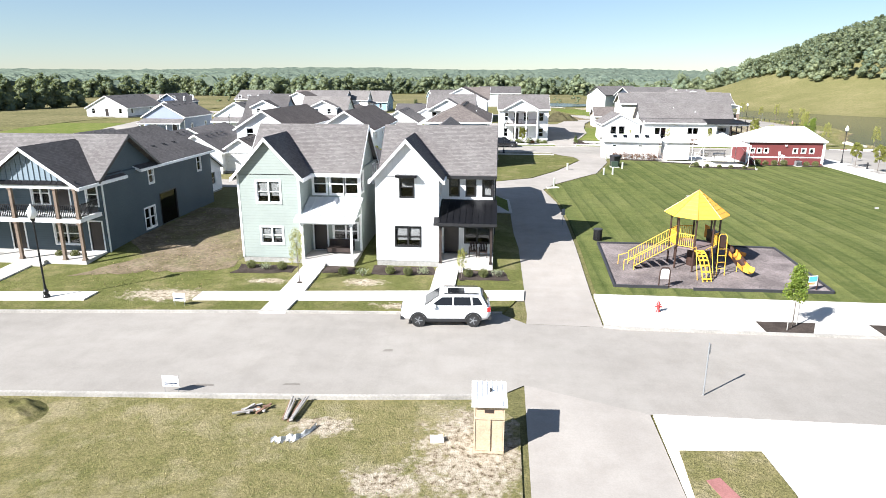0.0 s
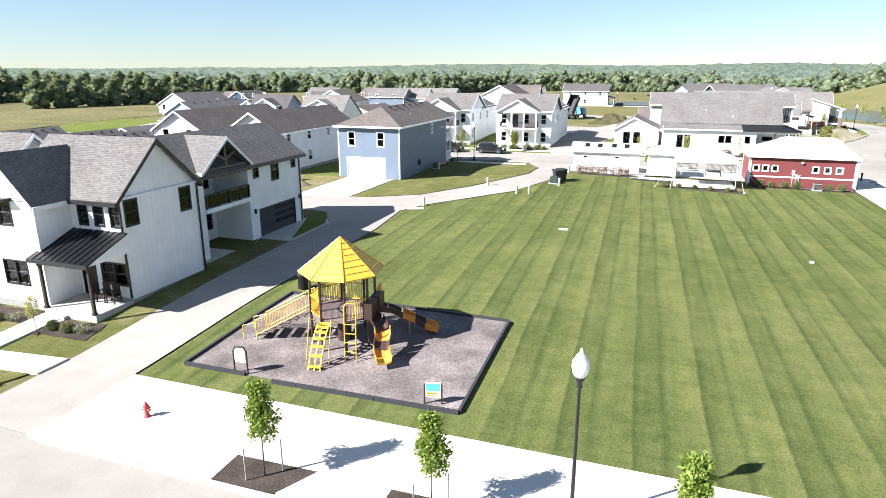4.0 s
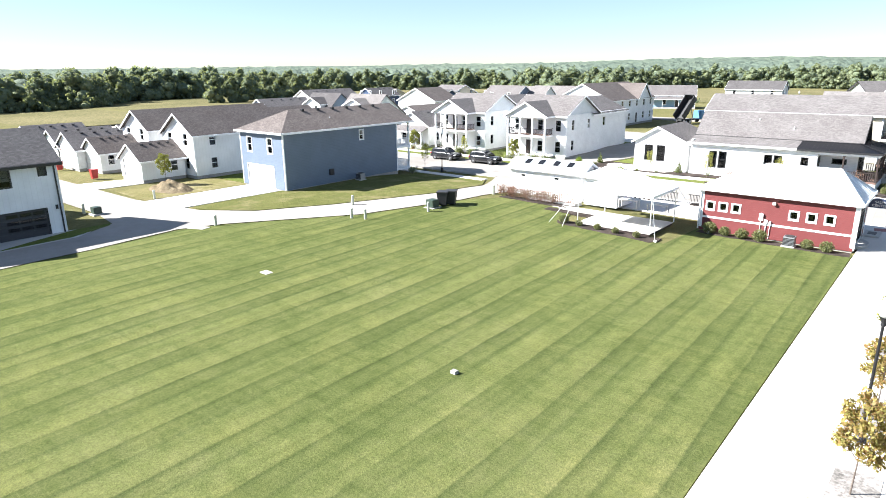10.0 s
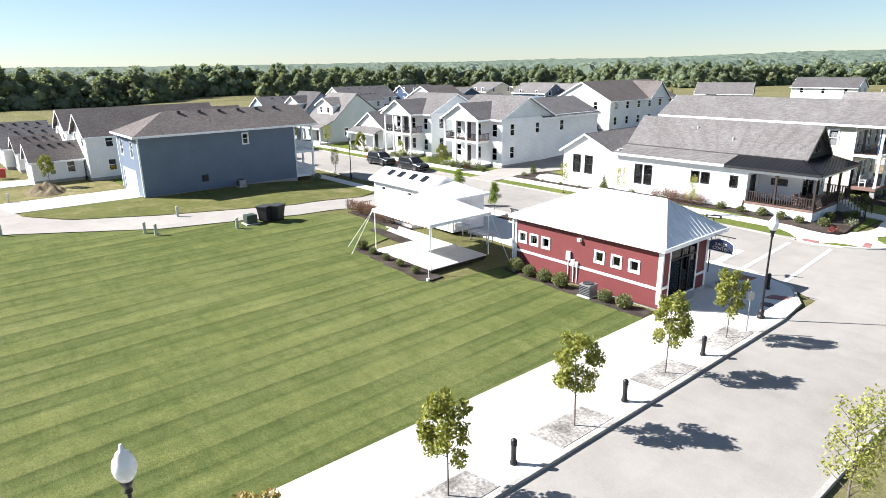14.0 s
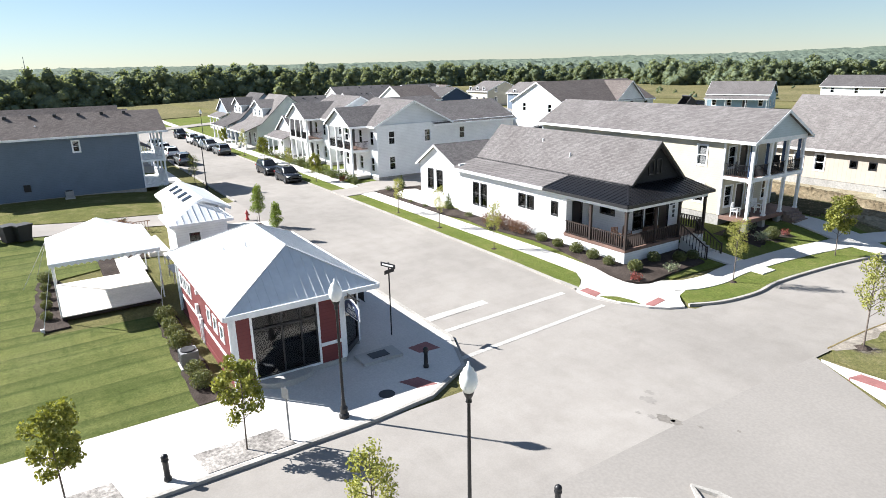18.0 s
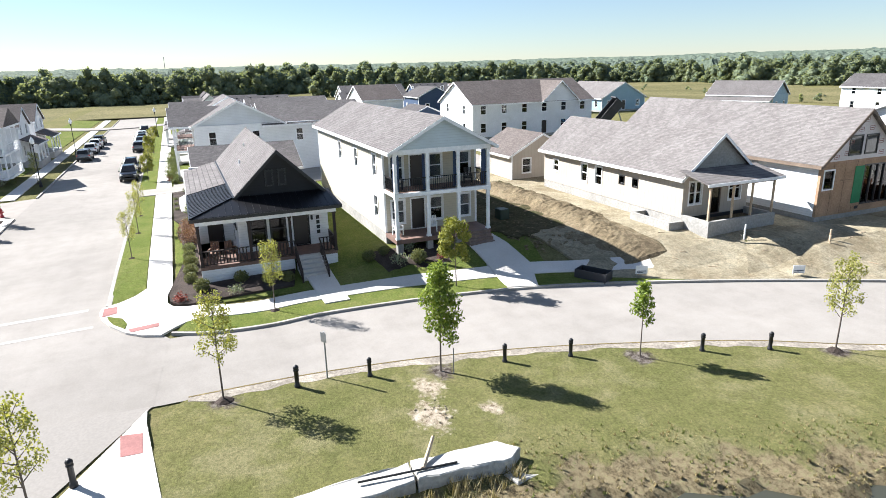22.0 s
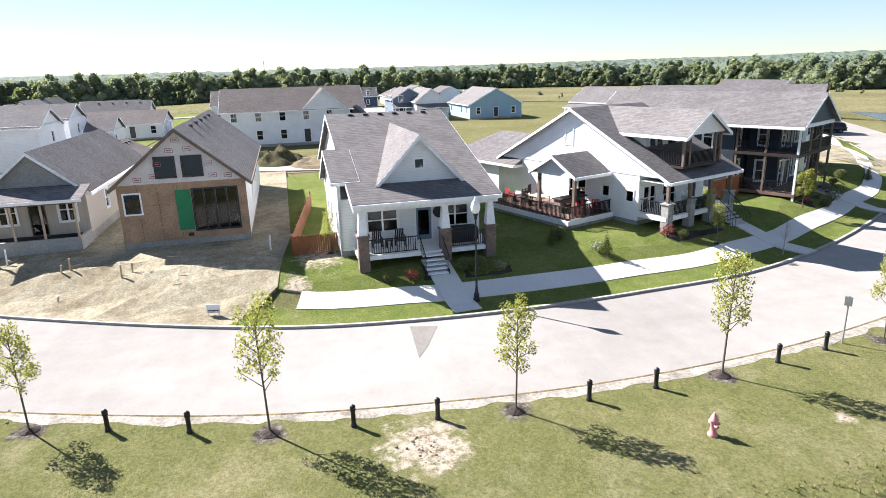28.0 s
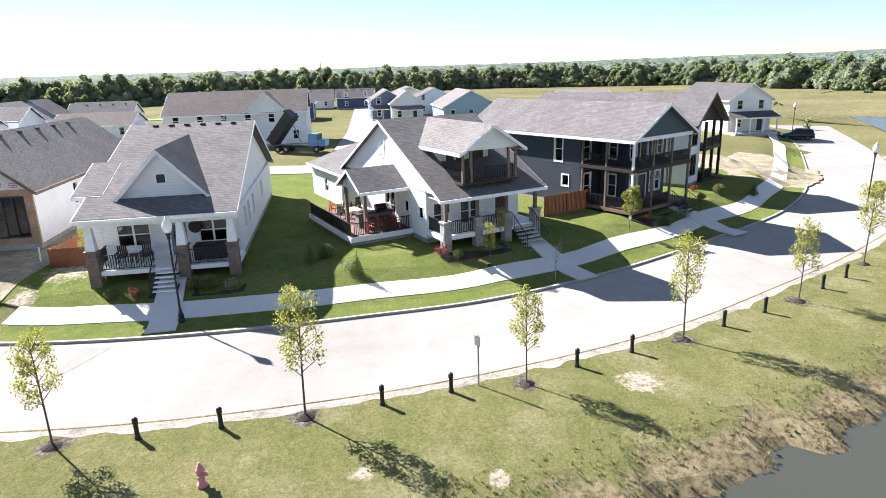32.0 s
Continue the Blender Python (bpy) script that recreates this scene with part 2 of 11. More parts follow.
def shore_mat(name):
    """Park grass that gives way to clods, weeds and mud above the water."""
    m = grass_mat(name, [(0.3, (0.107, 0.119, 0.044)), (0.5, (0.15, 0.15, 0.066)), (0.7, (0.206, 0.186, 0.098))], 0.16, patch=(0.25, 0.22, 0.135), patch_amt=0.5, fine=9.0)
    nd, ln = m.node_tree.nodes, m.node_tree.links
    bs = nd["Principled BSDF"]
    grass = bs.inputs["Base Color"].links[0].from_socket
    v = coords(nd, ln)
    sp = nd.new("ShaderNodeSeparateXYZ")
    ln.new(v, sp.inputs[0])
    n1, n2 = noise_tex(nd, ln, v, 0.9, 6, 0.7), noise_tex(nd, ln, v, 3.5, 8, 0.75)
    h = math_n(nd, ln, "SUBTRACT", math_n(nd, ln, "MULTIPLY_ADD", n1, -0.7, 0.35), sp.outputs[2])
    earth = ramp(nd, ln, n2, [(0.36, (0.05, 0.04, 0.025)), (0.45, (0.14, 0.112, 0.066)), (0.56, (0.225, 0.185, 0.112)), (0.68, (0.15, 0.16, 0.07))])
    col = mixc(nd, ln, ramp(nd, ln, h, [(0.06, (0, 0, 0)), (0.16, (1, 1, 1))]), grass, earth)
    col = mixc(nd, ln, ramp(nd, ln, h, [(0.66, (0, 0, 0)), (0.8, (1, 1, 1))]), col, (0.09, 0.072, 0.05))
    ln.new(col, bs.inputs["Base Color"])
    return m


def add_spots(m, spots, stops, soft=0.3, ragged=3.0):
    """Bare spots with uneven edges in a ground material: (x, y, half width, half depth)."""
    nd, ln = m.node_tree.nodes, m.node_tree.links
    bs = nd["Principled BSDF"]
    under = bs.inputs["Base Color"].links[0].from_socket
    v = coords(nd, ln)
    sp = nd.new("ShaderNodeSeparateXYZ")
    ln.new(v, sp.inputs[0])
    near = None
    for x, y, rx, ry in spots:
        dx = math_n(nd, ln, "DIVIDE", math_n(nd, ln, "SUBTRACT", sp.outputs[0], x), rx)
        dy = math_n(nd, ln, "DIVIDE", math_n(nd, ln, "SUBTRACT", sp.outputs[1], y), ry)
        d = math_n(nd, ln, "SQRT", math_n(nd, ln, "ADD", math_n(nd, ln, "MULTIPLY", dx, dx), math_n(nd, ln, "MULTIPLY", dy, dy)))
        near = d if near is None else math_n(nd, ln, "MINIMUM", near, d)
    edge = noise_tex(nd, ln, v, 1.6, 8, 0.75)
    f = math_n(nd, ln, "ADD", near, math_n(nd, ln, "MULTIPLY", math_n(nd, ln, "SUBTRACT", edge, 0.5), ragged))
    mask = ramp(nd, ln, f, [(0.85 - soft, (1, 1, 1)), (0.85 + soft * 0.4, (0, 0, 0))])
    soil = ramp(nd, ln, noise_tex(nd, ln, v, 4.0, 8, 0.75), stops)
    ln.new(mixc(nd, ln, mask, under, soil), bs.inputs["Base Color"])


SOIL_PALE = [(0.38, (0.12, 0.09, 0.06)), (0.47, (0.30, 0.25, 0.185)), (0.62, (0.45, 0.40, 0.32))]


def glass_mat(name, tint=0.35):
    """Clear pane: dim see-through with a sharp reflection."""
    m, nd, ln, bs = nodes_of(name)
    tr = nd.new("ShaderNodeBsdfTransparent")
    set_in(tr, "Color", (tint, tint * 1.03, tint * 1.06, 1))
    gl = nd.new("ShaderNodeBsdfGlossy")
    set_in(gl, "Roughness", 0.03)
    fr = nd.new("ShaderNodeFresnel")
    set_in(fr, "IOR", 1.5)
    mx = nd.new("ShaderNodeMixShader")
    ln.new(fr.outputs[0], mx.inputs[0])
    ln.new(tr.outputs[0], mx.inputs[1])
    ln.new(gl.outputs[0], mx.inputs[2])
    ln.new(mx.outputs[0], nd["Material Output"].inputs["Surface"])
    return m


def leaf_mat(name, c1, c2, trans=0.35):
    m, nd, ln, bs = nodes_of(name)
    ge = nd.new("ShaderNodeNewGeometry")
    col = ramp(nd, ln, ge.outputs["Random Per Island"], [(0.0, c1), (1.0, c2)])
    col = mixc(nd, ln, 0.5, col, ramp(nd, ln, noise_tex(nd, ln, coords(nd, ln), 1.2, 3), [(0.3, (0.7, 0.7, 0.7)), (0.7, (1.15, 1.15, 1.1))]), "MULTIPLY")
    ln.new(col, bs.inputs["Base Color"])
    set_in(bs, "Roughness", 0.6)
    set_in(bs, "Specular IOR Level", 0.25)
    tl = nd.new("ShaderNodeBsdfTranslucent")
    ln.new(mixc(nd, ln, 1.0, col, (1.3, 1.25, 0.7), "MULTIPLY"), tl.inputs["Color"])
    mx = nd.new("ShaderNodeMixShader")
    set_in(mx, 0, trans)
    ln.new(bs.outputs[0], mx.inputs[1])
    ln.new(tl.outputs[0], mx.inputs[2])
    ln.new(mx.outputs[0], nd["Material Output"].inputs["Surface"])
    return m


M = {}
M["white_trim"] = plain_mat("white_trim", (0.80, 0.805, 0.81), 0.5)
M["black_trim"] = plain_mat("black_trim", (0.018, 0.018, 0.02), 0.4)
M["white_batten"] = siding_mat("white_batten", (0.79, 0.795, 0.80), 0.4, True, depth=0.12, groove=0.1)
M["white_lap"] = siding_mat("white_lap", (0.79, 0.795, 0.80), 0.17)
M["cream_lap"] = siding_mat("cream_lap", (0.53, 0.485, 0.385), 0.17)
M["sage_lap"] = siding_mat("sage_lap", (0.30, 0.338, 0.315), 0.19)
M["slate_lap"] = siding_mat("slate_lap", (0.062, 0.088, 0.108), 0.17)
M["slate_gable"] = siding_mat("slate_gable", (0.20, 0.25, 0.29), 0.17)
M["blue_lap"] = siding_mat("blue_lap", (0.14, 0.178, 0.235), 0.17)
M["navy_lap"] = siding_mat("navy_lap", (0.045, 0.075, 0.14), 0.17)
M["dark_lap"] = siding_mat("dark_lap", (0.035, 0.045, 0.065), 0.17)
M["haze_lap"] = siding_mat("haze_lap", (0.27, 0.31, 0.40), 0.17)
M["sky_lap"] = siding_mat("sky_lap", (0.28, 0.41, 0.50), 0.17)
M["green_lap"] = siding_mat("green_lap", (0.52, 0.56, 0.52), 0.17)
M["tan_batten"] = siding_mat("tan_batten", (0.44, 0.39, 0.33), 0.4, True, depth=0.35, groove=0.2)
M["red_lap"] = siding_mat("red_lap", (0.165, 0.043, 0.043), 0.17)
M["black_lap"] = siding_mat("black_lap", (0.022, 0.022, 0.024), 0.17)
M["wrap"] = rough_mat("wrap", (0.62, 0.58, 0.57), 0.12, 0.6, 5, 0.6, 0.2)
M["osb"] = rough_mat("osb", (0.42, 0.28, 0.185), 0.3, 0.8, 9, 0.8, 0.2, spec=0.06)
M["shingle_grey"] = shingle_mat("shingle_grey", (0.185, 0.172, 0.168))
M["shingle_light"] = shingle_mat("shingle_light", (0.212, 0.197, 0.19))
M["shingle_brown"] = shingle_mat("shingle_brown", (0.165, 0.143, 0.133))
M["shingle_dark"] = shingle_mat("shingle_dark", (0.115, 0.108, 0.108))
M["metal_black"] = rough_mat("metal_black", (0.02, 0.02, 0.023), 0.2, 0.4, 3, 0.38, 0.05, 0.6)
M["metal_silver"] = rough_mat("metal_silver", (0.68, 0.69, 0.70), 0.08, 0.4, 3, 0.5, 0.05, 0.15)
M["concrete"] = rough_mat("concrete", (0.46, 0.44, 0.41), 0.16, 0.25, 14, 0.85, 0.25)
M["concrete_raw"] = rough_mat("concrete_raw", (0.36, 0.35, 0.33), 0.25, 0.5, 6, 0.85, 0.3, spec=0.06)
M["brick_pier"] = rough_mat("brick_pier", (0.23, 0.17, 0.14), 0.3, 2.0, 9, 0.85, 0.4)
M["stone_pier"] = rough_mat("stone_pier", (0.36, 0.35, 0.33), 0.3, 2.0, 9, 0.85, 0.4)
M["wood_brown"] = rough_mat("wood_brown", (0.22, 0.13, 0.09), 0.3, 1.0, 12, 0.7, 0.2)
M["wood_post"] = rough_mat("wood_post", (0.20, 0.15, 0.115), 0.3, 1.0, 12, 0.75, 0.2)
M["wood_dark"] = rough_mat("wood_dark", (0.045, 0.032, 0.028), 0.3, 1.0, 12, 0.65, 0.2)
M["wood_pale"] = rough_mat("wood_pale", (0.52, 0.40, 0.28), 0.22, 1.2, 12, 0.75, 0.2)
M["fence_wood"] = rough_mat("fence_wood", (0.26, 0.10, 0.045), 0.25, 0.9, 9, 0.75, 0.2)
M["deck_board"] = rough_mat("deck_board", (0.20, 0.125, 0.10), 0.25, 1.0, 9, 0.7, 0.2)
M["iron"] = plain_mat("iron", (0.018, 0.018, 0.02), 0.45, 0.3)
M["glass"] = glass_mat("glass", 0.55)
M["window_dark"] = plain_mat("window_dark", (0.02, 0.024, 0.026), 0.06, 0.0, 0.6)
M["blind"] = rough_mat("blind", (0.70, 0.69, 0.67), 0.1, 1, 6, 0.8, 0.1)
# dark room colour, with the gloom behind the panes put into it
M["dim_interior"] = rough_mat("dim_interior", (0.10, 0.098, 0.098), 0.15, 0.6, 4, 0.9, 0.1)
M["green_board"] = rough_mat("green_board", (0.03, 0.21, 0.09), 0.15, 1, 6, 0.7, 0.1)
M["door_blue"] = plain_mat("door_blue", (0.16, 0.22, 0.29), 0.4)
M["door_dark"] = plain_mat("door_dark", (0.03, 0.022, 0.02), 0.4)
M["garage_white"] = siding_mat("garage_white", (0.79, 0.795, 0.80), 0.53)
M["garage_dark"] = siding_mat("garage_dark", (0.05, 0.05, 0.055), 0.53)
# ground
M["ground"] = grass_mat("ground", [(0.3, (0.105, 0.11, 0.048)), (0.5, (0.16, 0.15, 0.074)), (0.7, (0.235, 0.205, 0.12))], 0.05)
M["lawn"] = grass_mat("lawn", [(0.3, (0.080, 0.101, 0.034)), (0.5, (0.121, 0.137, 0.053)), (0.7, (0.165, 0.170, 0.077))], 0.09, 1.0, radians(-1.5), 0.5, stripe_w=2.7, patch=(0.18, 0.18, 0.065), patch_amt=0.3, fine=11.0, grain=0.62)
M["turf"] = grass_mat("turf", [(0.3, (0.09, 0.128, 0.032)), (0.5, (0.134, 0.162, 0.047)), (0.7, (0.188, 0.19, 0.073))], 0.3, patch=(0.24, 0.21, 0.11), patch_amt=0.25)
M["dry_turf"] = grass_mat("dry_turf", [(0.3, (0.13, 0.135, 0.05)), (0.5, (0.20, 0.18, 0.09)), (0.7, (0.28, 0.235, 0.14))], 0.25, patch=(0.33, 0.28, 0.19), patch_amt=0.6)
M["shore"] = shore_mat("shore")
add_spots(M["shore"], [(75.6, 157.4, 2.0, 2.4), (77.6, 160.6, 2.3, 2.6), (82.0, 178.4, 1.7, 1.7), (80.8, 204.4, 1.0, 0.9), (66.4, 130.7, 1.2, 0.9), (64.4, 131.4, 0.9, 0.7), (66.9, 133.0, 0.6, 0.4), (79.6, 158.6, 1.3, 1.5), (84.6, 192.9, 0.5, 0.4), (85.6, 197.3, 0.45, 0.4), (72.0, 131.0, 0.5, 0.4)], SOIL_PALE)
add_spots(M["dry_turf"], [(-0.6, 19.2, 2.3, 3.6), (-0.4, 15.4, 2.0, 2.6), (-3.4, 17.4, 1.6, 1.0), (-6.4, 20.6, 1.4, 0.8)], SOIL_PALE)
add_spots(M["turf"], [(-19.6, 34.2, 3.4, 1.2), (-8.2, 37.4, 1.6, 0.7), (-14.6, 37.2, 1.6, 0.6), (-4.8, 33.6, 2.6, 0.5), (62.2, 176.2, 2.6, 1.6), (66.6, 174.6, 2.0, 0.9), (51.8, 124.2, 0.8, 0.5), (55.6, 128.4, 0.3, 1.2)], SOIL_PALE)
M["yard_turf"] = grass_mat("yard_turf", [(0.3, (0.088, 0.102, 0.036)), (0.5, (0.13, 0.136, 0.052)), (0.7, (0.185, 0.172, 0.082))], 0.3, patch=(0.25, 0.21, 0.12), patch_amt=0.55)
add_spots(M["yard_turf"], [(-19.6, 34.2, 3.4, 1.2), (-8.2, 37.4, 1.6, 0.7), (-14.6, 37.2, 1.6, 0.6), (-4.8, 33.6, 2.6, 0.5)], SOIL_PALE)
MULCH = [(0.4, (0.035, 0.028, 0.024)), (0.5, (0.085, 0.07, 0.06)), (0.62, (0.2, 0.18, 0.16))]
add_spots(M["shore"], [(x, y, 0.85, 0.75) for x, y in ((61.9, 123.6), (63.3, 132.4), (65.9, 140.9), (69.1, 149.1), (73.1, 156.5), (77.0, 164.8), (79.7, 173.3), (80.8, 182.1), (80.7, 190.95), (80.0, 199.85), (77.5, 208.2), (74.4, 216.6))], MULCH, 0.3, 2.0)
M["meadow"] = grass_mat("meadow", [(0.32, (0.085, 0.09, 0.048)), (0.46, (0.142, 0.132, 0.072)), (0.56, (0.185, 0.165, 0.096)), (0.7, (0.245, 0.21, 0.13))], 0.03, fine=1.2)
M["straw_dirt"] = grass_mat("straw_dirt", [(0.3, (0.20, 0.165, 0.125)), (0.5, (0.31, 0.27, 0.21)), (0.7, (0.41, 0.37, 0.305))], 0.3, patch=(0.16, 0.125, 0.08), patch_amt=0.55, fine=3.0, grain=0.5)
M["bare_dirt"] = grass_mat("bare_dirt", [(0.3, (0.13, 0.10, 0.07)), (0.5, (0.20, 0.16, 0.115)), (0.7, (0.29, 0.245, 0.185))], 0.4, patch=(0.11, 0.085, 0.06), patch_amt=0.5, fine=4.0)
M["lot_soil"] = grass_mat("lot_soil", [(0.3, (0.11, 0.095, 0.055)), (0.5, (0.19, 0.15, 0.115)), (0.7, (0.28, 0.225, 0.185))], 0.4, patch=(0.11, 0.12, 0.045), patch_amt=0.45, fine=4.0)
# dark tipped soil, and dug soil with the house's shadow in its colour
M["dark_and_shaded_soil"] = grass_mat("dark_and_shaded_soil", [(0.3, (0.05, 0.05, 0.028)), (0.5, (0.085, 0.075, 0.048)), (0.7, (0.14, 0.115, 0.08))], 0.4, patch=(0.06, 0.07, 0.03), patch_amt=0.5, fine=4.0)
M["bank"] = grass_mat("bank", [(0.3, (0.11, 0.085, 0.05)), (0.5, (0.19, 0.15, 0.085)), (0.7, (0.27, 0.22, 0.13))], 0.4, patch=(0.07, 0.05, 0.035), patch_amt=0.6, fine=3.0, relief=1.0)
M["mulch"] = rough_mat("mulch", (0.075, 0.06, 0.052), 0.5, 0.8, 14, 0.95, 0.8, spec=0.06)
M["play_chip"] = rough_mat("play_chip", (0.235, 0.20, 0.195), 0.5, 0.5, 11, 0.95, 0.7, spec=0.06)
M["road_dirt"] = rough_mat("road_dirt", (0.36, 0.32, 0.27), 0.45, 0.9, 9, 0.9, 0.6, spec=0.06)
M["gravel"] = rough_mat("gravel", (0.42, 0.39, 0.36), 0.6, 0.8, 7, 0.9, 0.8, spec=0.06)
M["road"] = road_mat("road", (0.272, 0.253, 0.231))
M["alley"] = road_mat("alley", (0.30, 0.276, 0.252))
M["asphalt"] = rough_mat("asphalt", (0.25, 0.232, 0.212), 0.12, 0.12, 9, 0.88, 0.25, spec=0.06)
M["walkway"] = rough_mat("walkway", (0.60, 0.57, 0.53), 0.14, 0.2, 12, 0.85, 0.2, spec=0.06)
M["kerb"] = rough_mat("kerb", (0.38, 0.36, 0.33), 0.25, 0.5, 10, 0.85, 0.25, spec=0.06)
M["paint_line"] = rough_mat("paint_line", (0.44, 0.42, 0.39), 0.2, 0.8, 9, 0.75, 0.2)
M["brick_pad"] = rough_mat("brick_pad", (0.29, 0.13, 0.12), 0.2, 1.5, 16, 0.85, 0.5)
M["leaf_green"] = leaf_mat("leaf_green", (0.10, 0.16, 0.025), (0.26, 0.32, 0.065))
M["leaf_gold"] = leaf_mat("leaf_gold", (0.20, 0.225, 0.055), (0.40, 0.385, 0.12))
M["leaf_red"] = leaf_mat("leaf_red", (0.24, 0.14, 0.06), (0.33, 0.31, 0.10))
M["leaf_maple"] = leaf_mat("leaf_maple", (0.13, 0.15, 0.03), (0.30, 0.30, 0.075))
M["leaf_dark"] = leaf_mat("leaf_dark", (0.06, 0.085, 0.022), (0.15, 0.18, 0.05), 0.25)
M["leaf_box"] = leaf_mat("leaf_box", (0.09, 0.108, 0.04), (0.19, 0.20, 0.085), 0.25)
M["leaf_maroon"] = leaf_mat("leaf_maroon", (0.10, 0.045, 0.035), (0.22, 0.13, 0.085), 0.25)
M["leaf_shrub_red"] = leaf_mat("leaf_shrub_red", (0.16, 0.03, 0.03), (0.30, 0.09, 0.07), 0.2)
M["leaf_pale"] = leaf_mat("leaf_pale", (0.16, 0.19, 0.12), (0.28, 0.30, 0.2), 0.2)
M["bark"] = rough_mat("bark", (0.17, 0.14, 0.12), 0.3, 2, 12, 0.9, 0.5, spec=0.06)
M["twig_grey"] = rough_mat("twig_grey", (0.34, 0.32, 0.30), 0.2, 2, 12, 0.9, 0.3)


# ---- mesh helpers ----
def finish(name, bm, material, smooth=False):
    me = bpy.data.meshes.new(name)
    bm.to_mesh(me)
    bm.free()
    me.materials.append(material)
    if smooth:
        for p in me.polygons:
            p.use_smooth = True
    return me


def part(name, bm, material, parent, label="", smooth=False):
    """One mesh object under a thing or under a part."""
    ob = new(name, finish(name, bm, material, smooth))
    ob.parent = parent
    if label:
        ob["label"] = label
    return ob


def thing(name, m, label, category, group="", kind=""):
    e = new(name)
    e.matrix_basis = m
    return tagged(e, label, category, group, kind)


def solo(name, bm, material, m, label, category, group="", kind="", smooth=False):
    ob = new(name, finish(name, bm, material, smooth))
    ob.matrix_basis = m
    return tagged(ob, label, category, group, kind)


def box(bm, x0, x1, y0, y1, z0, z1):
    x0, x1, y0, y1, z0, z1 = min(x0, x1), max(x0, x1), min(y0, y1), max(y0, y1), min(z0, z1), max(z0, z1)
    v = [bm.verts.new(p) for p in ((x0, y0, z0), (x1, y0, z0), (x1, y1, z0), (x0, y1, z0), (x0, y0, z1), (x1, y0, z1), (x1, y1, z1), (x0, y1, z1))]
    for f in ((3, 2, 1, 0), (4, 5, 6, 7), (0, 1, 5, 4), (1, 2, 6, 5), (2, 3, 7, 6), (3, 0, 4, 7)):
        bm.faces.new([v[i] for i in f])


def boxm(*dims):
    bm = bmesh.new()
    for d in dims:
        box(bm, *d)
    return bm


def prism(bm, low, high):
    """A solid between two outlines with the same number of points."""
    a = [bm.verts.new(p) for p in low]
    b = [bm.verts.new(p) for p in high]
    n = len(a)
    fs = [bm.faces.new(a), bm.faces.new(b)]
    for i in range(n):
        fs.append(bm.faces.new((a[i], a[(i + 1) % n], b[(i + 1) % n], b[i])))
    bmesh.ops.recalc_face_normals(bm, faces=fs)


def tube(bm, p, q, r0, r1=None, sides=8):
    """A straight tapered rod."""
    p, q = Vector(p), Vector(q)
    r1 = r0 if r1 is None else r1
    d = (q - p).normalized()
    u = d.orthogonal().normalized()
    w = d.cross(u)
    ring = [[c + r * (math.cos(2 * math.pi * i / sides) * u + math.sin(2 * math.pi * i / sides) * w) for i in range(sides)] for c, r in ((p, r0), (q, r1))]
    a = [bm.verts.new(c) for c in ring[0]]
    b = [bm.verts.new(c) for c in ring[1]]
    bm.faces.new(a[::-1])
    bm.faces.new(b)
    for i in range(sides):
        bm.faces.new((a[i], a[(i + 1) % sides], b[(i + 1) % sides], b[i]))


def lathe(bm, profile, sides=16, x=0.0, y=0.0, z=0.0):
    """A turned solid from (radius, height) pairs, bottom first."""
    rings = [[bm.verts.new((x + r * math.cos(2 * math.pi * i / sides), y + r * math.sin(2 * math.pi * i / sides), z + h)) for i in range(sides)] for r, h in profile]
    bm.faces.new(rings[0][::-1])
    bm.faces.new(rings[-1])
    for a, b in zip(rings, rings[1:]):
        for i in range(sides):
            bm.faces.new((a[i], a[(i + 1) % sides], b[(i + 1) % sides], b[i]))


# ---- lie of the land ----
def lerp_table(table, v):
    for (a, p), (b, q) in zip(table, table[1:]):
        if v <= b:
            k = max(0.0, min(1.0, (v - a) / (b - a)))
            k = k * k * (3 - 2 * k)
            return p + (q - p) * k
    return table[-1][1]


WEST_KERB = [(54.3, 0), (54.3, 60), (54.3, 104), (54.3, 112), (54.3, 122), (54.5, 130), (55.2, 137), (57.0, 144.3), (60.8, 153.3), (65.0, 161.5), (68.4, 169.0), (70.4, 175.0), (71.3, 181.0), (71.5, 187.0),
             (71.1, 193.5), (70.2, 201.0), (67.2, 209.5), (62.0, 219.5), (55.5, 230), (46.3, 239.5), (31.2, 251), (15, 262), (-10, 276)]
EAST_KERB = [(61.0, 0), (61.0, 60), (61.0, 100), (61.0, 112), (61.1, 121), (61.4, 128.3), (63.0, 136.5), (66.4, 145.5), (69.1, 150.2), (72.4, 156.5), (75.7, 164.2), (78.4, 172.6), (79.6, 180), (80.0, 186.5),
             (79.6, 194), (78.4, 201), (76.4, 208), (73.0, 215.6), (66.5, 228.0), (56, 243), (40, 256), (22, 268), (-4, 284)]
kerb_at = [(y, x) for x, y in WEST_KERB]
shore_at = [(0, 130), (100, 130), (118, 105), (124, 75.5), (128, 72.6), (134.7, 72.9), (142, 75.6), (150, 79.5), (156, 83), (163, 87.5), (175, 90), (190, 90.3), (199, 88.4), (204.7, 86.9), (208.6, 85.6), (212.9, 84.2), (222, 80.5), (232, 77), (260, 62), (300, 30)]
AMP = [(34, 0.0), (48, 0.6), (60, 0.75), (95, 0.75), (107, 0.15), (119, 0.2), (127, 0.5), (140, 1.0), (165, 1.25), (240, 1.1), (300, 0.4)]
RISE = [(100, 38.0), (126, 9.0), (160, 5.5)]


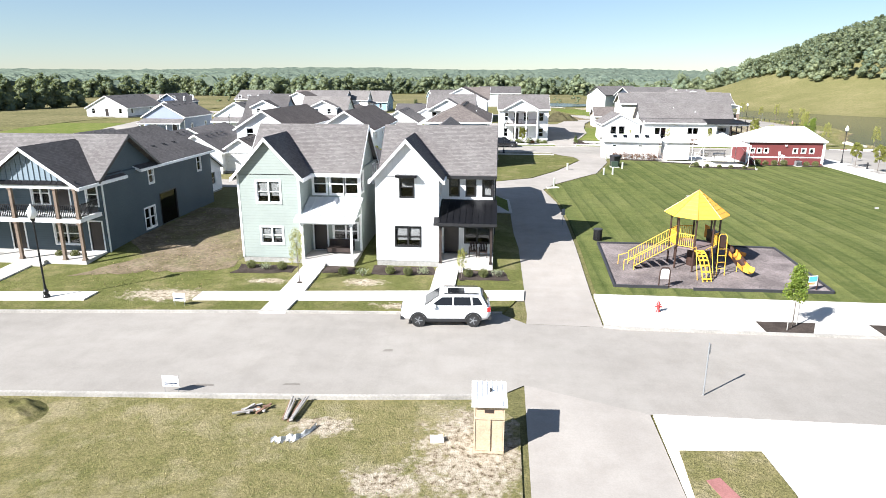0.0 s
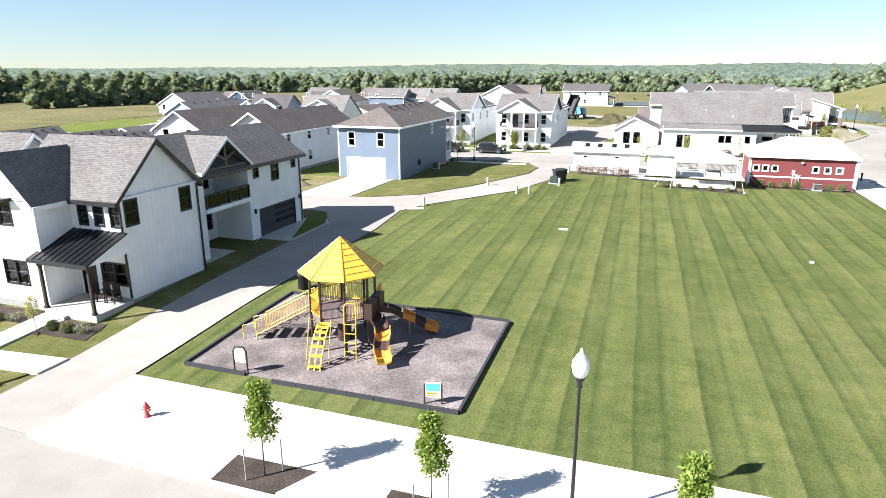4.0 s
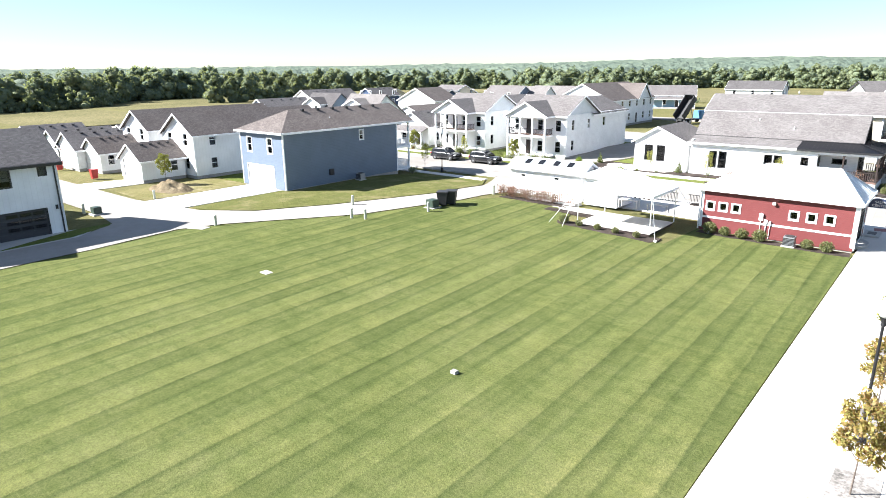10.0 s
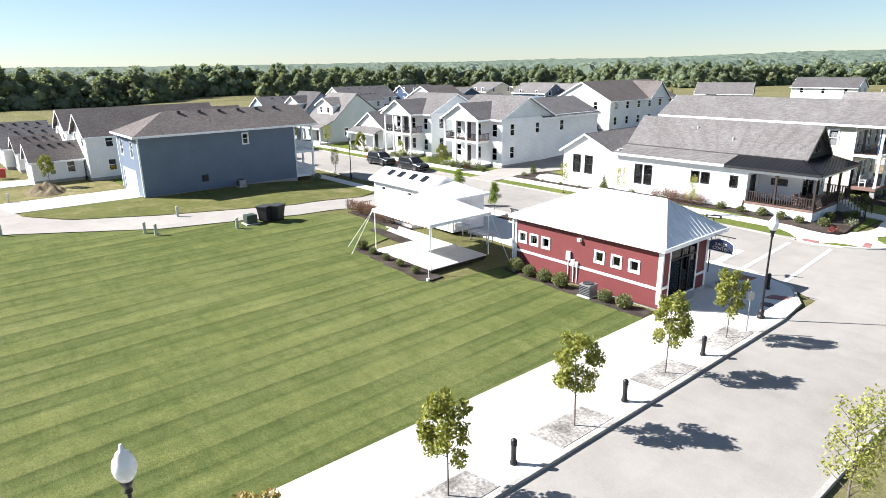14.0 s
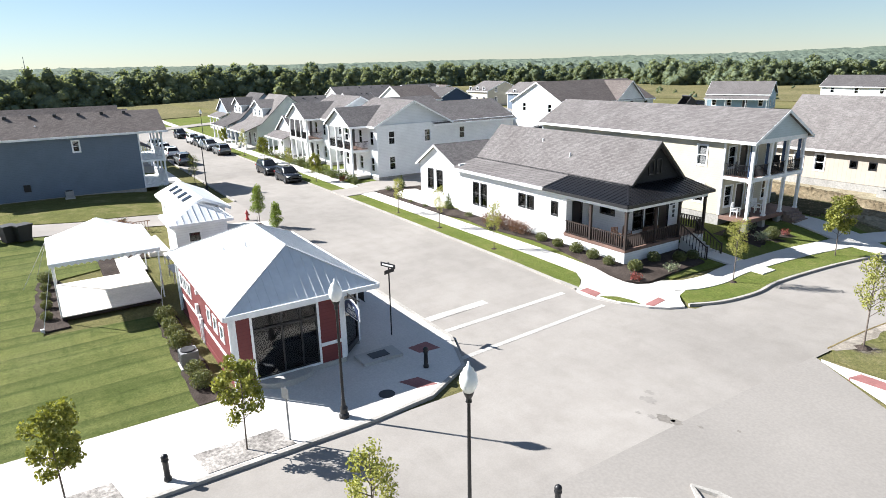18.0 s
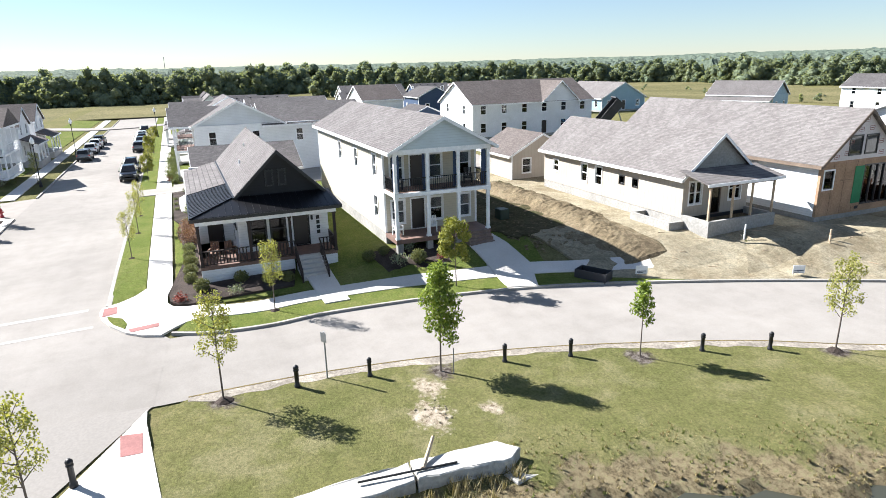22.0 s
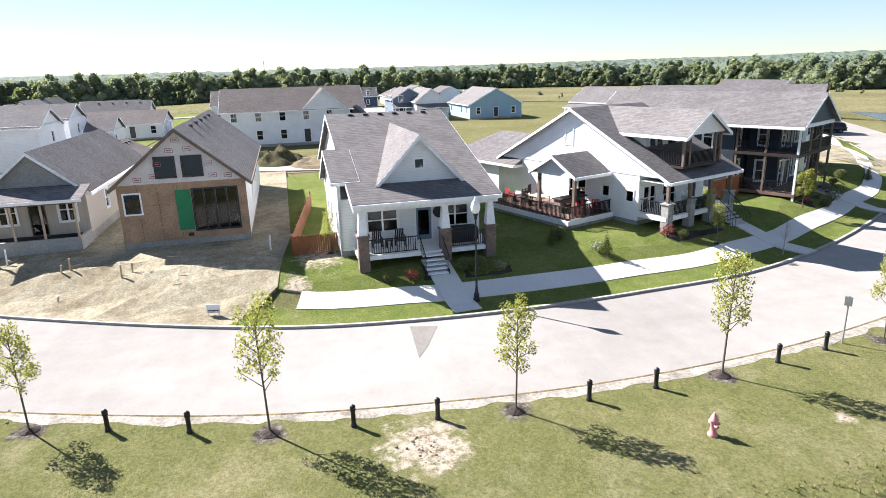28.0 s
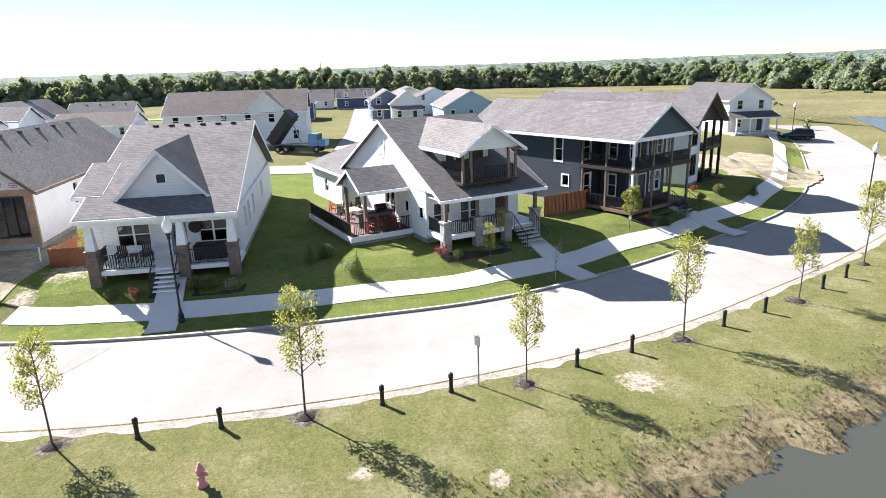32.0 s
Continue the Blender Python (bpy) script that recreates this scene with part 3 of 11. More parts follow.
def gz(x, y):
    inland = lerp_table(kerb_at, y) - x - (5.0 if y < 110 else 1.0)
    k = max(0.0, min(1.0, inland / lerp_table(RISE, y)))
    z = lerp_table(AMP, y) * k * k * (3 - 2 * k)
    if x > 60 and y > 90:
        w = x - (lerp_table(shore_at, y) - 2.4) + 0.4 * math.sin(y * 1.1) * math.sin(y * 0.37) + 0.35 * math.sin(y * 2.3 + 1.0)
        w -= max(0.0, 126.0 + 0.12 * (x - 72) + 3 * math.sin(x * 0.12) - y) * 1.0
        k, q = max(0.0, min(1.0, w / 0.8)), max(0.0, min(1.0, (w - 1.8) / 0.8))
        z -= 0.14 * k * k * (3 - 2 * k) + 0.4 * q * q * (3 - 2 * q) + 0.15 * max(0.0, min(12.0, w - 0.4)) + 0.05 * max(0.0, min(1.0, (w + 3.0) / 3.0))
    return z


def axis_steps(lo, hi, step, far):
    a = list(np.arange(lo, hi + 0.01, step))
    d, out = step, []
    x = hi
    while x < far:
        d *= 1.35
        x += d
        out.append(x)
    left, d, x = [], step, lo
    while x > -far:
        d *= 1.35
        x -= d
        left.append(x)
    return left[::-1] + a + out


def hill(x, y):
    """Low wooded rises far off."""
    r = math.hypot(x - 30, y - 130)
    z = 0.0
    if r > 330:
        z += (r - 330) * 0.004 * max(0, min(1, (r - 330) / 500))
    d = math.hypot((x - 215) / 1.0, (y - 345) / 1.2)
    z += max(0.0, 41 * math.exp(-(d / 82) ** 2) - 2.0)
    return min(z, 60)


xs, ys = axis_steps(-60, 110, 1.25, 2600), axis_steps(-10, 250, 1.25, 2600)
gv = [(x, y, gz(x, y) + hill(x, y) - (0.4 if x > 66 and 122 < y < 258 and x > lerp_table(shore_at, y) - 4.5 else 0.03)) for y in ys for x in xs]
nx = len(xs)
gf = [(j * nx + i, j * nx + i + 1, (j + 1) * nx + i + 1, (j + 1) * nx + i) for j in range(len(ys) - 1) for i in range(nx - 1)]
gme = bpy.data.meshes.new("ground")
gme.from_pydata(gv, [], gf)
gme.materials.append(M["ground"])
for p in gme.polygons:
    p.use_smooth = True
ground = tagged(new("ground", gme), "rough green and straw-coloured grass ground", "ground", "", "structure")


def ragged_line(outline, amount, pitch=0.6):
    """The closed outline with an uneven, natural edge."""
    out = []
    for (x0, y0), (x1, y1) in zip(outline, outline[1:] + outline[:1]):
        n = max(1, int(math.hypot(x1 - x0, y1 - y0) / pitch))
        for i in range(n):
            x, y = x0 + (x1 - x0) * i / n, y0 + (y1 - y0) * i / n
            out.append((x + amount * (noise.noise((x * 0.7, y * 0.7, 1.0)) + 0.8 * noise.noise((x * 2.1, y * 2.1, 4.0))),
                        y + amount * (noise.noise((x * 0.7, y * 0.7, 9.0)) + 0.8 * noise.noise((x * 2.1, y * 2.1, 13.0)))))
    return out


def patch(name, outline, lift, material, label, category, kind="structure", step=2.0, deep=0.0, ragged=0.0):
    """A flat area draped over the land; deep gives it visible edges."""
    if ragged:
        outline = ragged_line(list(outline), ragged)
    bm = bmesh.new()
    bm.faces.new([bm.verts.new((x, y, 0)) for x, y in outline])
    lo_x, hi_x = min(p[0] for p in outline), max(p[0] for p in outline)
    lo_y, hi_y = min(p[1] for p in outline), max(p[1] for p in outline)
    if max(hi_x - lo_x, hi_y - lo_y) > step:
        for lo, hi, n in ((lo_x, hi_x, (1, 0, 0)), (lo_y, hi_y, (0, 1, 0))):
            c = math.floor(lo / step) * step + step
            while c < hi:
                bmesh.ops.bisect_plane(bm, geom=bm.verts[:] + bm.edges[:] + bm.faces[:], plane_co=(c, c, 0), plane_no=n)
                c += step
    bmesh.ops.recalc_face_normals(bm, faces=bm.faces[:])
    if bm.faces[:] and sum(f.normal.z for f in bm.faces) < 0:
        bmesh.ops.reverse_faces(bm, faces=bm.faces[:])
    for v in bm.verts:
        v.co.z = gz(v.co.x, v.co.y) + lift
    deep = deep or (lift + 0.02 if lift >= 0.04 else 0.0)
    if deep:
        rim = [e for e in bm.edges if e.is_boundary]
        g = bmesh.ops.extrude_edge_only(bm, edges=rim)
        for v in g["geom"]:
            if isinstance(v, bmesh.types.BMVert):
                v.co.z -= deep
    return tagged(new(name, finish(name, bm, material)), label, category, "", kind)


def smooth_line(pts, n=6):
    out = []
    for i in range(len(pts) - 1):
        p0, p1, p2, p3 = pts[max(i - 1, 0)], pts[i], pts[i + 1], pts[min(i + 2, len(pts) - 1)]
        for k in range(n):
            t = k / n
            out.append(tuple(0.5 * (2 * b + (c - a) * t + (2 * a - 5 * b + 4 * c - d) * t * t + (3 * b - a - 3 * c + d) * t ** 3) for a, b, c, d in zip(p0, p1, p2, p3)))
    return out + [pts[-1]]


def side_of(line, d):
    """The line moved d metres to its left."""
    out = []
    for i, p in enumerate(line):
        a, b = line[max(i - 1, 0)], line[min(i + 1, len(line) - 1)]
        t = Vector((b[0] - a[0], b[1] - a[1])).normalized()
        out.append((p[0] - t.y * d, p[1] + t.x * d))
    return out


def ribbon(name, left, right, lift, material, label, category, rows=6, deep=0.0):
    bm = bmesh.new()
    grid = [[bm.verts.new((a[0] + (b[0] - a[0]) * k / rows, a[1] + (b[1] - a[1]) * k / rows, 0)) for k in range(rows + 1)] for a, b in zip(left, right)]
    for p, q in zip(grid, grid[1:]):
        for k in range(rows):
            bm.faces.new((p[k], p[k + 1], q[k + 1], q[k]))
    bmesh.ops.recalc_face_normals(bm, faces=bm.faces[:])
    if sum(f.normal.z for f in bm.faces) < 0:
        bmesh.ops.reverse_faces(bm, faces=bm.faces[:])
    for v in bm.verts:
        v.co.z = gz(v.co.x, v.co.y) + lift
    deep = deep or (lift + 0.02 if lift >= 0.04 else 0.0)
    if deep:
        g = bmesh.ops.extrude_edge_only(bm, edges=[e for e in bm.edges if e.is_boundary])
        for v in g["geom"]:
            if isinstance(v, bmesh.types.BMVert):
                v.co.z -= deep
    return tagged(new(name, finish(name, bm, material)), label, category, "", "structure")


def kerb(line, label="pale concrete kerb along the street"):
    ribbon("kerb", side_of(line, 0.09), side_of(line, -0.09), 0.15, M["kerb"], label, "kerb", 1, 0.2)

# ---- roads, walks and lawns ----
west_line, east_line = smooth_line(WEST_KERB), smooth_line(EAST_KERB)
ribbon("road_avenue", west_line, east_line, 0.02, M["road"], "pale sun-bleached concrete avenue curving past the pond", "road", 8)
A_NORTH = [(-120, 23.2), (-60, 28.0), (-27, 30.7), (-13.5, 31.9), (-5.8, 32.4), (0.6, 32.9), (1.9, 31.6), (6.0, 31.5), (7.3, 31.3), (54.3, 31.2)]
patch("road_south", [(-120, 14), (-60, 19), (-20.4, 21.9), (-6.2, 22.8), (0.2, 23.4), (1.5, 24.6), (6.4, 22.6), (61, 22.3), (61, 31.2)] + A_NORTH[::-1], 0.022, M["road"], "wide pale concrete street", "road", step=4)
patch("road_north", [(-150, 108.6), (50, 108.5), (54.2, 106), (61.1, 106), (61.1, 121), (54.3, 121.6), (48.6, 118.5), (-150, 118.2)], 0.024, M["road"], "pale concrete side street with parked cars", "road", step=4)
patch("road_east", [(61, 100.5), (62.0, 104.7), (64.2, 107.6), (68, 109.0), (130, 112), (130, 121), (66, 118.0), (61, 121)], 0.026, M["asphalt"], "grey patched asphalt road", "road", step=3)
patch("alley_south", [(1.5, 24.6), (6.4, 22.6), (6.2, -5), (1.2, -5)], 0.026, M["alley"], "concrete alley", "road")
patch("alley", [(2, 33), (1.9, 31.6), (6, 31.5), (6.3, 54), (6.2, 62), (5.4, 69), (6.8, 72.5), (13.2, 82), (16.4, 93), (17.2, 101), (20, 108.6), (9.5, 108.6), (12.4, 102), (12.6, 94.5), (8.2, 83.5), (4.5, 77), (0, 74), (-10, 72.5), (-90, 72), (-90, 67), (-6.3, 67.3), (-1, 66.5), (1.4, 63), (1.6, 51)],
      0.03, M["alley"], "narrow concrete alley behind the houses", "road")
patch("driveway", [(-1.25, 56.6), (1.7, 56.6), (1.5, 62.8), (-0.8, 65.8), (-1.25, 63.6)], 0.045, M["concrete"], "concrete apron before a garage", "driveway")
patch("driveway", [(-8.2, 72.5), (-2.2, 73.4), (-2.0, 84.7), (-8.2, 84.7)], 0.045, M["walkway"], "pale concrete driveway to the blue house", "driveway")
patch("driveway", [(-24.5, 72), (-19, 72.2), (-18.6, 78), (-23, 78)], 0.045, M["walkway"], "pale concrete driveway", "driveway")
patch("lawn", [(6.4, 36.4), (49.25, 36.2), (49.2, 97.2), (38, 97.4), (37.6, 91.2), (28.6, 91.8), (27, 96.4), (18.9, 96.4), (16.8, 93), (13.6, 82), (7.2, 72.4), (5.8, 69), (6.5, 62), (6.6, 54)], 0.05, M["lawn"], "mown park lawn with fine stripes", "lawn")
patch("pavement_south", [(6.1, 31.5), (54.2, 31.3), (54.2, 36.2), (6.2, 36.4)], 0.13, M["walkway"], "broad pale concrete pavement", "pavement", step=4, deep=0.15)
patch("pavement_east", [(49.3, 36.2), (54.2, 36.2), (54.2, 101.5), (53.9, 104.6), (52.4, 107.2), (49.6, 108.4), (49.3, 108.4)], 0.12, M["walkway"], "broad pale concrete pavement beside the lawn", "pavement", step=4, deep=0.15)
patch("pavement_north", [(17.3, 101), (49.28, 101), (49.28, 108.4), (20.2, 108.5)], 0.11, M["walkway"], "concrete forecourt of the sales centre", "pavement", step=3, deep=0.12)
patch("pavement_far_south", [(6.5, 22.5), (61, 22.2), (61, 15), (6.3, 12)], 0.12, M["walkway"], "white concrete pavement", "pavement", step=4, deep=0.14)
patch("turf_island", [(6.8, 20.0), (9.7, 20.2), (9.85, 17.9), (9.7, 14.5), (6.5, 14.8), (6.6, 17.6)], 0.15, M["dry_turf"], "small patch of rough dry grass beside the pavement", "grass")
patch("vacant_lot", [(-120, 13.8), (-60, 18.8), (-20.4, 21.7), (-6.2, 22.6), (0.0, 23.2), (1.2, 21.5), (0.9, -5), (-120, -5)], 0.04, M["dry_turf"], "dry patchy grass of a vacant lot", "grass")
# front yards on the south street
patch("front_yard", [(-46, 29.2), (-13.5, 31.95), (-5.8, 32.45), (0.6, 32.95), (2.0, 36.5), (1.9, 45), (1.5, 51), (-1.3, 56.5), (-60, 56), (-60, 28)], 0.04, M["yard_turf"], "front yard grass with bare spots", "grass")
patch("bare_lot", [(-28, 37), (-17.8, 39), (-17.6, 56), (-28, 56), (-28, 44), (-25, 41)], 0.06, M["lot_soil"], "unsown dirt and weeds between two houses", "bare ground", ragged=0.5)
walkA = lambda x: 36.5 + 0.095 * x
patch("sidewalk", [(-60, walkA(-60) - 1.4), (-30, walkA(-30) - 1.4), (-24.2, walkA(-24.2) - 1.4), (-24.2, walkA(-24.2)), (-30, walkA(-30)), (-60, walkA(-60))], 0.13, M["walkway"], "pale concrete sidewalk", "sidewalk", deep=0.12)
patch("sidewalk", [(-17.8, walkA(-17.8) - 1.4), (-9, walkA(-9) - 1.5), (1.9, walkA(1.5) - 1.5), (2.0, walkA(1.5)), (-9, walkA(-9)), (-17.8, walkA(-17.8))], 0.13, M["walkway"], "pale concrete sidewalk", "sidewalk", deep=0.12)
for x0, x1, y1 in ((-33.5, -31.9, 40.5), (-13.1, -11.6, 40.4), (-3.9, -2.4, 40.2)):
    patch("front_walk", [(x0, 31.8), (x1, 31.9), (x1 + 0.1, y1), (x0 + 0.1, y1)], 0.14, M["walkway"], "concrete front walk to the porch", "walkway", deep=0.12)
for line in (A_NORTH[1:6], [(6.0, 31.5), (7.3, 31.3), (54.3, 31.2)], [(54.25, 31.3), (54.25, 101.5), (53.95, 104.6), (52.5, 107.2), (49.6, 108.45), (20.2, 108.55)], [(-60, 19), (-20.4, 21.9), (-6.2, 22.8), (0.2, 23.4)],
             [(-110, 108.6), (9.5, 108.6)], [(-110, 118.2), (14, 118.4), (48.6, 118.5), (49.6, 118.9)], smooth_line([(53.8, 121.7), (54.6, 123.6), (54.9, 126.5), (54.6, 129.8)] + WEST_KERB[6:], 5),
             smooth_line([(61, 40), (61, 95), (61.1, 101), (62, 104.6), (64.2, 107.6), (68, 109.2), (110, 111.5)], 4)):
    kerb(line)
# south side of the side street, round the blue house
patch("corner_lawn", [(-16, 73.2), (-8.4, 73), (-8.4, 84.7), (-16, 84.7)], 0.05, M["dry_turf"], "thin grass with a heap of soil", "grass")
patch("corner_lawn", [(-1.8, 74.2), (0, 74.2), (4.4, 77.2), (8, 83.5), (12.4, 94.5), (12.2, 102), (9.6, 106.3), (-1.0, 106.3), (-1, 84.7), (-1.8, 84.7)], 0.05, M["yard_turf"], "green grass round the blue house", "grass")
patch("corner_lawn", [(-110, 104), (-9.3, 104), (-9.3, 85), (-16, 85), (-16, 98), (-110, 98)], 0.045, M["turf"], "front lawns along the side street", "grass")
patch("sidewalk", [(-110, 105), (9.8, 105.2), (9.6, 106.6), (-110, 106.6)], 0.1, M["walkway"], "pale concrete sidewalk", "sidewalk", step=4, deep=0.1)
patch("back_lawn", [(1.4, 57), (1.3, 62.5), (-0.6, 66.2), (-1.2, 66.4), (-1.2, 63.7)], 0.05, M["turf"], "strip of grass beside the garage", "grass")
# north side of the side street
patch("verge", [(-110, 118.35), (12, 118.5), (12, 120.2), (-110, 120)], 0.12, M["turf"], "grass verge with street trees", "grass", step=3)
patch("verge", [(15.2, 118.6), (48.3, 118.5), (48.45, 118.75), (48.0, 119.0), (47.35, 119.7), (46.4, 120.3), (15.2, 120.2)], 0.12, M["turf"], "grass verge with street trees", "grass", step=3)
patch("sidewalk", [(-110, 120.05), (14, 120.25), (46.4, 120.35), (47.4, 119.75), (48.1, 119.0), (48.6, 118.15), (49.4, 118.05), (50.3, 118.25), (51.5, 118.75), (52.8, 119.55), (53.5, 120.3), (53.9, 121.2), (53.2, 121.8), (52.65, 122.4), (52.3, 123.5), (51.0, 124.2), (50.5, 123.4), (50.45, 122.5), (50.1, 121.8), (49.4, 121.5), (48.2, 121.5), (46.6, 121.8), (14, 121.8), (-110, 121.6)], 0.14, M["walkway"], "pale concrete sidewalk", "sidewalk", deep=0.12)
patch("front_yard", [(-110, 121.7), (14, 121.9), (47.5, 122), (47.5, 152), (-110, 152)], 0.05, M["turf"], "front yard grass", "grass", step=3)
patch("driveway", [(11.2, 118.5), (15, 118.6), (14.5, 140), (11.2, 140)], 0.16, M["alley"], "concrete drive between two houses", "driveway", deep=0.1)
# avenue, west side: verge, sidewalk and yards
west_arc = smooth_line([(53.8, 121.9), (54.6, 123.8), (54.9, 126.5), (54.6, 129.8)] + WEST_KERB[6:], 6)
ribbon("verge", side_of(west_arc, 0.1), side_of(west_arc, 2.05), 0.13, M["turf"], "grass verge between kerb and sidewalk", "grass", 3)
cut1 = [p for p in west_arc if p[1] < 149.0]
cut2 = [p for p in west_arc if p[1] > 173.5]
ribbon("sidewalk", side_of(cut1, 1.95), side_of(cut1, 3.45), 0.17, M["walkway"], "pale concrete sidewalk along the avenue", "sidewalk", 2, 0.12)
ribbon("sidewalk", side_of(cut2, 1.95), side_of(cut2, 3.45), 0.17, M["walkway"], "pale concrete sidewalk along the curve", "sidewalk", 2, 0.12)
patch("bed", [(39.6, 122.7), (42.6, 122.5), (45.0, 122.1), (47.1, 121.75), (48.4, 121.6), (49.4, 121.65), (50.1, 122.1), (50.3, 122.8), (50.2, 124.2), (50.0, 128.5), (47.6, 129), (47.6, 123.7), (39.6, 123.7)], 0.2, M["mulch"], "dark mulch bed round the porch", "mulch bed")
patch("bed", [(26.6, 122.9), (28.4, 121.95), (31, 122.5), (34, 122.2), (37.4, 122.5), (39.55, 122.75), (39.55, 123.75), (26.6, 123.8)], 0.16, M["mulch"], "dark mulch bed along the white wall", "mulch bed")
patch("bed", [(13.9, 123.8), (15.3, 121.9), (18, 121.95), (24, 121.95), (28.3, 121.95), (26.7, 122.9), (26.3, 125.2), (15.0, 126.9)], 0.16, M["mulch"], "dark mulch bed round a small patio", "mulch bed")
patch("patio", [(16.9, 124.4), (17.6, 123.0), (18.8, 122.5), (22.5, 122.5), (25.6, 122.6), (26.2, 123.4), (26.2, 125.2), (17.4, 125.4)], 0.2, M["walkway"], "pale concrete patio behind the white house", "patio", deep=0.08)
patch("kerb", [(-110, 118.2), (12, 118.3), (12, 118.5), (-110, 118.4)], 0.13, M["kerb"], "pale concrete kerb of the side street", "kerb", step=6, deep=0.14)
patch("kerb", [(15.2, 118.35), (48.3, 118.3), (48.3, 118.5), (15.2, 118.6)], 0.13, M["kerb"], "pale concrete kerb of the side street", "kerb", step=6, deep=0.14)
patch("road_far", [(-76, 60), (-75.5, 95), (-76.5, 107), (-80, 124), (-84, 140), (-88.5, 156), (-93, 157), (-90, 140), (-86, 124), (-82.5, 107), (-82, 95), (-83, 60)], 0.22, M["alley"], "pale cross street at the edge of the meadow", "road", step=4)
yard_a = [(47.5, 123), (50.6, 124.5), (50.9, 131), (52.4, 137), (54.4, 143.6), (44, 146), (30, 146), (30, 130)]
patch("front_yard", yard_a, 0.07, M["turf"], "green front lawn", "grass")
lot = [p for p in side_of(west_arc, 0.12) if 149 < p[1] < 172]
patch("building_lot", [(23.2, 147), (44, 144.6), (52.5, 145.6)] + [(56.6, 146.0)] + lot + [(66, 173.6), (61.5, 174), (57, 174.5), (26, 174.5)], 0.145, M["straw_dirt"], "bare building lot strewn with straw", "bare ground", ragged=0.0)
# darker soil colour deepens the cream house's shadow on this ground
patch("building_lot", [(30, 142.7), (45.3, 142.7), (49.5, 144), (48, 150), (43, 152.5), (30, 152.8)], 0.16, M["dark_and_shaded_soil"], "dug soil coloured darker where the cream house's shadow falls", "bare ground", ragged=0.5)
side_yards = [p for p in side_of(west_arc, 3.5) if 174.5 < p[1] < 236]
patch("front_yard", [(30, 174.2), (57, 174.2), (61.5, 173.7), (66, 173.3)] + side_yards + [(20, 236)], 0.09, M["turf"], "green front lawns of the houses on the curve", "grass")
walk_north = ((65.2, 182.7, 71.0, 183.2), (62.8, 205.4, 68.3, 207.2), (56.0, 219.6, 61.6, 221.9))
for x0, y0, x1, y1 in walk_north:
    d = Vector((-(y1 - y0), x1 - x0)).normalized() * 0.75
    patch("front_walk", [(x0 + d.x, y0 + d.y), (x1 + d.x, y1 + d.y), (x1 - d.x, y1 - d.y), (x0 - d.x, y0 - d.y)], 0.19, M["walkway"], "concrete front walk from the steps", "walkway", deep=0.12)
patch("front_walk", [(46.9, 140.5), (51.5, 140.4), (55.6, 139.9), (56.2, 141.6), (53.2, 142.9), (46.9, 142.8)], 0.19, M["walkway"], "concrete front walk with shallow steps", "walkway", deep=0.12)
patch("front_walk", [(46.9, 129.3), (53.4, 129.6), (53.4, 131.0), (46.9, 131.0)], 0.19, M["walkway"], "concrete front walk", "walkway", deep=0.12)
# park side of the avenue
park_edge = [p for p in east_line if p[1] > 121.5 and p[1] < 262]
shore = [(lerp_table(shore_at, y) + 3.0, y) for y in range(124, 256, 3)]
patch("park", [(66.8, 120.9), (61.7, 121.3)] + park_edge[::2] + [(62, 262)] + shore[::-1] + [(84, 121.5)], 0.06, M["shore"], "park grass falling to a weedy brown bank at the pond", "grass", step=0.8)
dirt_line = [p for p in east_line if 121.8 < p[1] < 262]
dirt_in = [(p[0] + 0.35 * noise.noise((p[0], p[1], 0.0)), p[1] + 0.35 * noise.noise((p[0], p[1], 5.0))) for p in side_of(smooth_line(dirt_line, 4), -0.42)]
ribbon("gravel_edge", side_of(smooth_line(dirt_line, 4), 0.12), dirt_in, 0.067, M["road_dirt"], "dusty gravel strip along the avenue's edge", "gravel strip", 3)
# dark strip laid in for the edge joint and its lip's shadow
ribbon("joint_shade_line", side_of(smooth_line(dirt_line, 4), 0.20), side_of(smooth_line(dirt_line, 4), 0.11), 0.074, M["bank"], "dark strip for the joint and lip shadow along the road edge", "joint", 3)
patch("ramp_walk", [(61.4, 120.8), (62.3, 120.8), (67.5, 121.4), (75, 122.6), (75, 119.6), (66, 118.4)], 0.1, M["walkway"], "concrete walk down to the crossing", "pavement", deep=0.1)
patch("corner_walk", [(61.2, 101.2), (62.1, 104.7), (64.3, 107.7), (68, 109.1), (90, 110.3), (90, 106.5), (70, 104.5), (65.5, 100), (64, 95), (61.2, 95)], 0.12, M["walkway"], "pale concrete street corner", "pavement", deep=0.12)
# pond
pond_line = [(lerp_table(shore_at, max(y, 126)) - 5, y) for y in range(120, 300, 6)]
pm, pn, pl, pb = nodes_of("pond_water")
set_in(pb, "Base Color", (0.045, 0.046, 0.034, 1))
set_in(pb, "Roughness", 0.16)
set_in(pb, "Specular IOR Level", 0.35)
bump(pn, pl, pb, noise_tex(pn, pl, coords(pn, pl), 1.2, 3), 0.12, 0.05)
wbm = bmesh.new()
wbm.faces.new([wbm.verts.new((x, y, -0.62)) for x, y in pond_line + [(200, 300), (200, 120)]])
tagged(new("water", finish("water", wbm, pm)), "still grey-green pond water", "water", "", "structure")
patch("far_water", [(-15, 298), (0, 289.5), (10.5, 283), (30, 277), (55, 292), (30, 312), (-8, 306)], 0.28, pm, "distant still pond", "water", step=20)
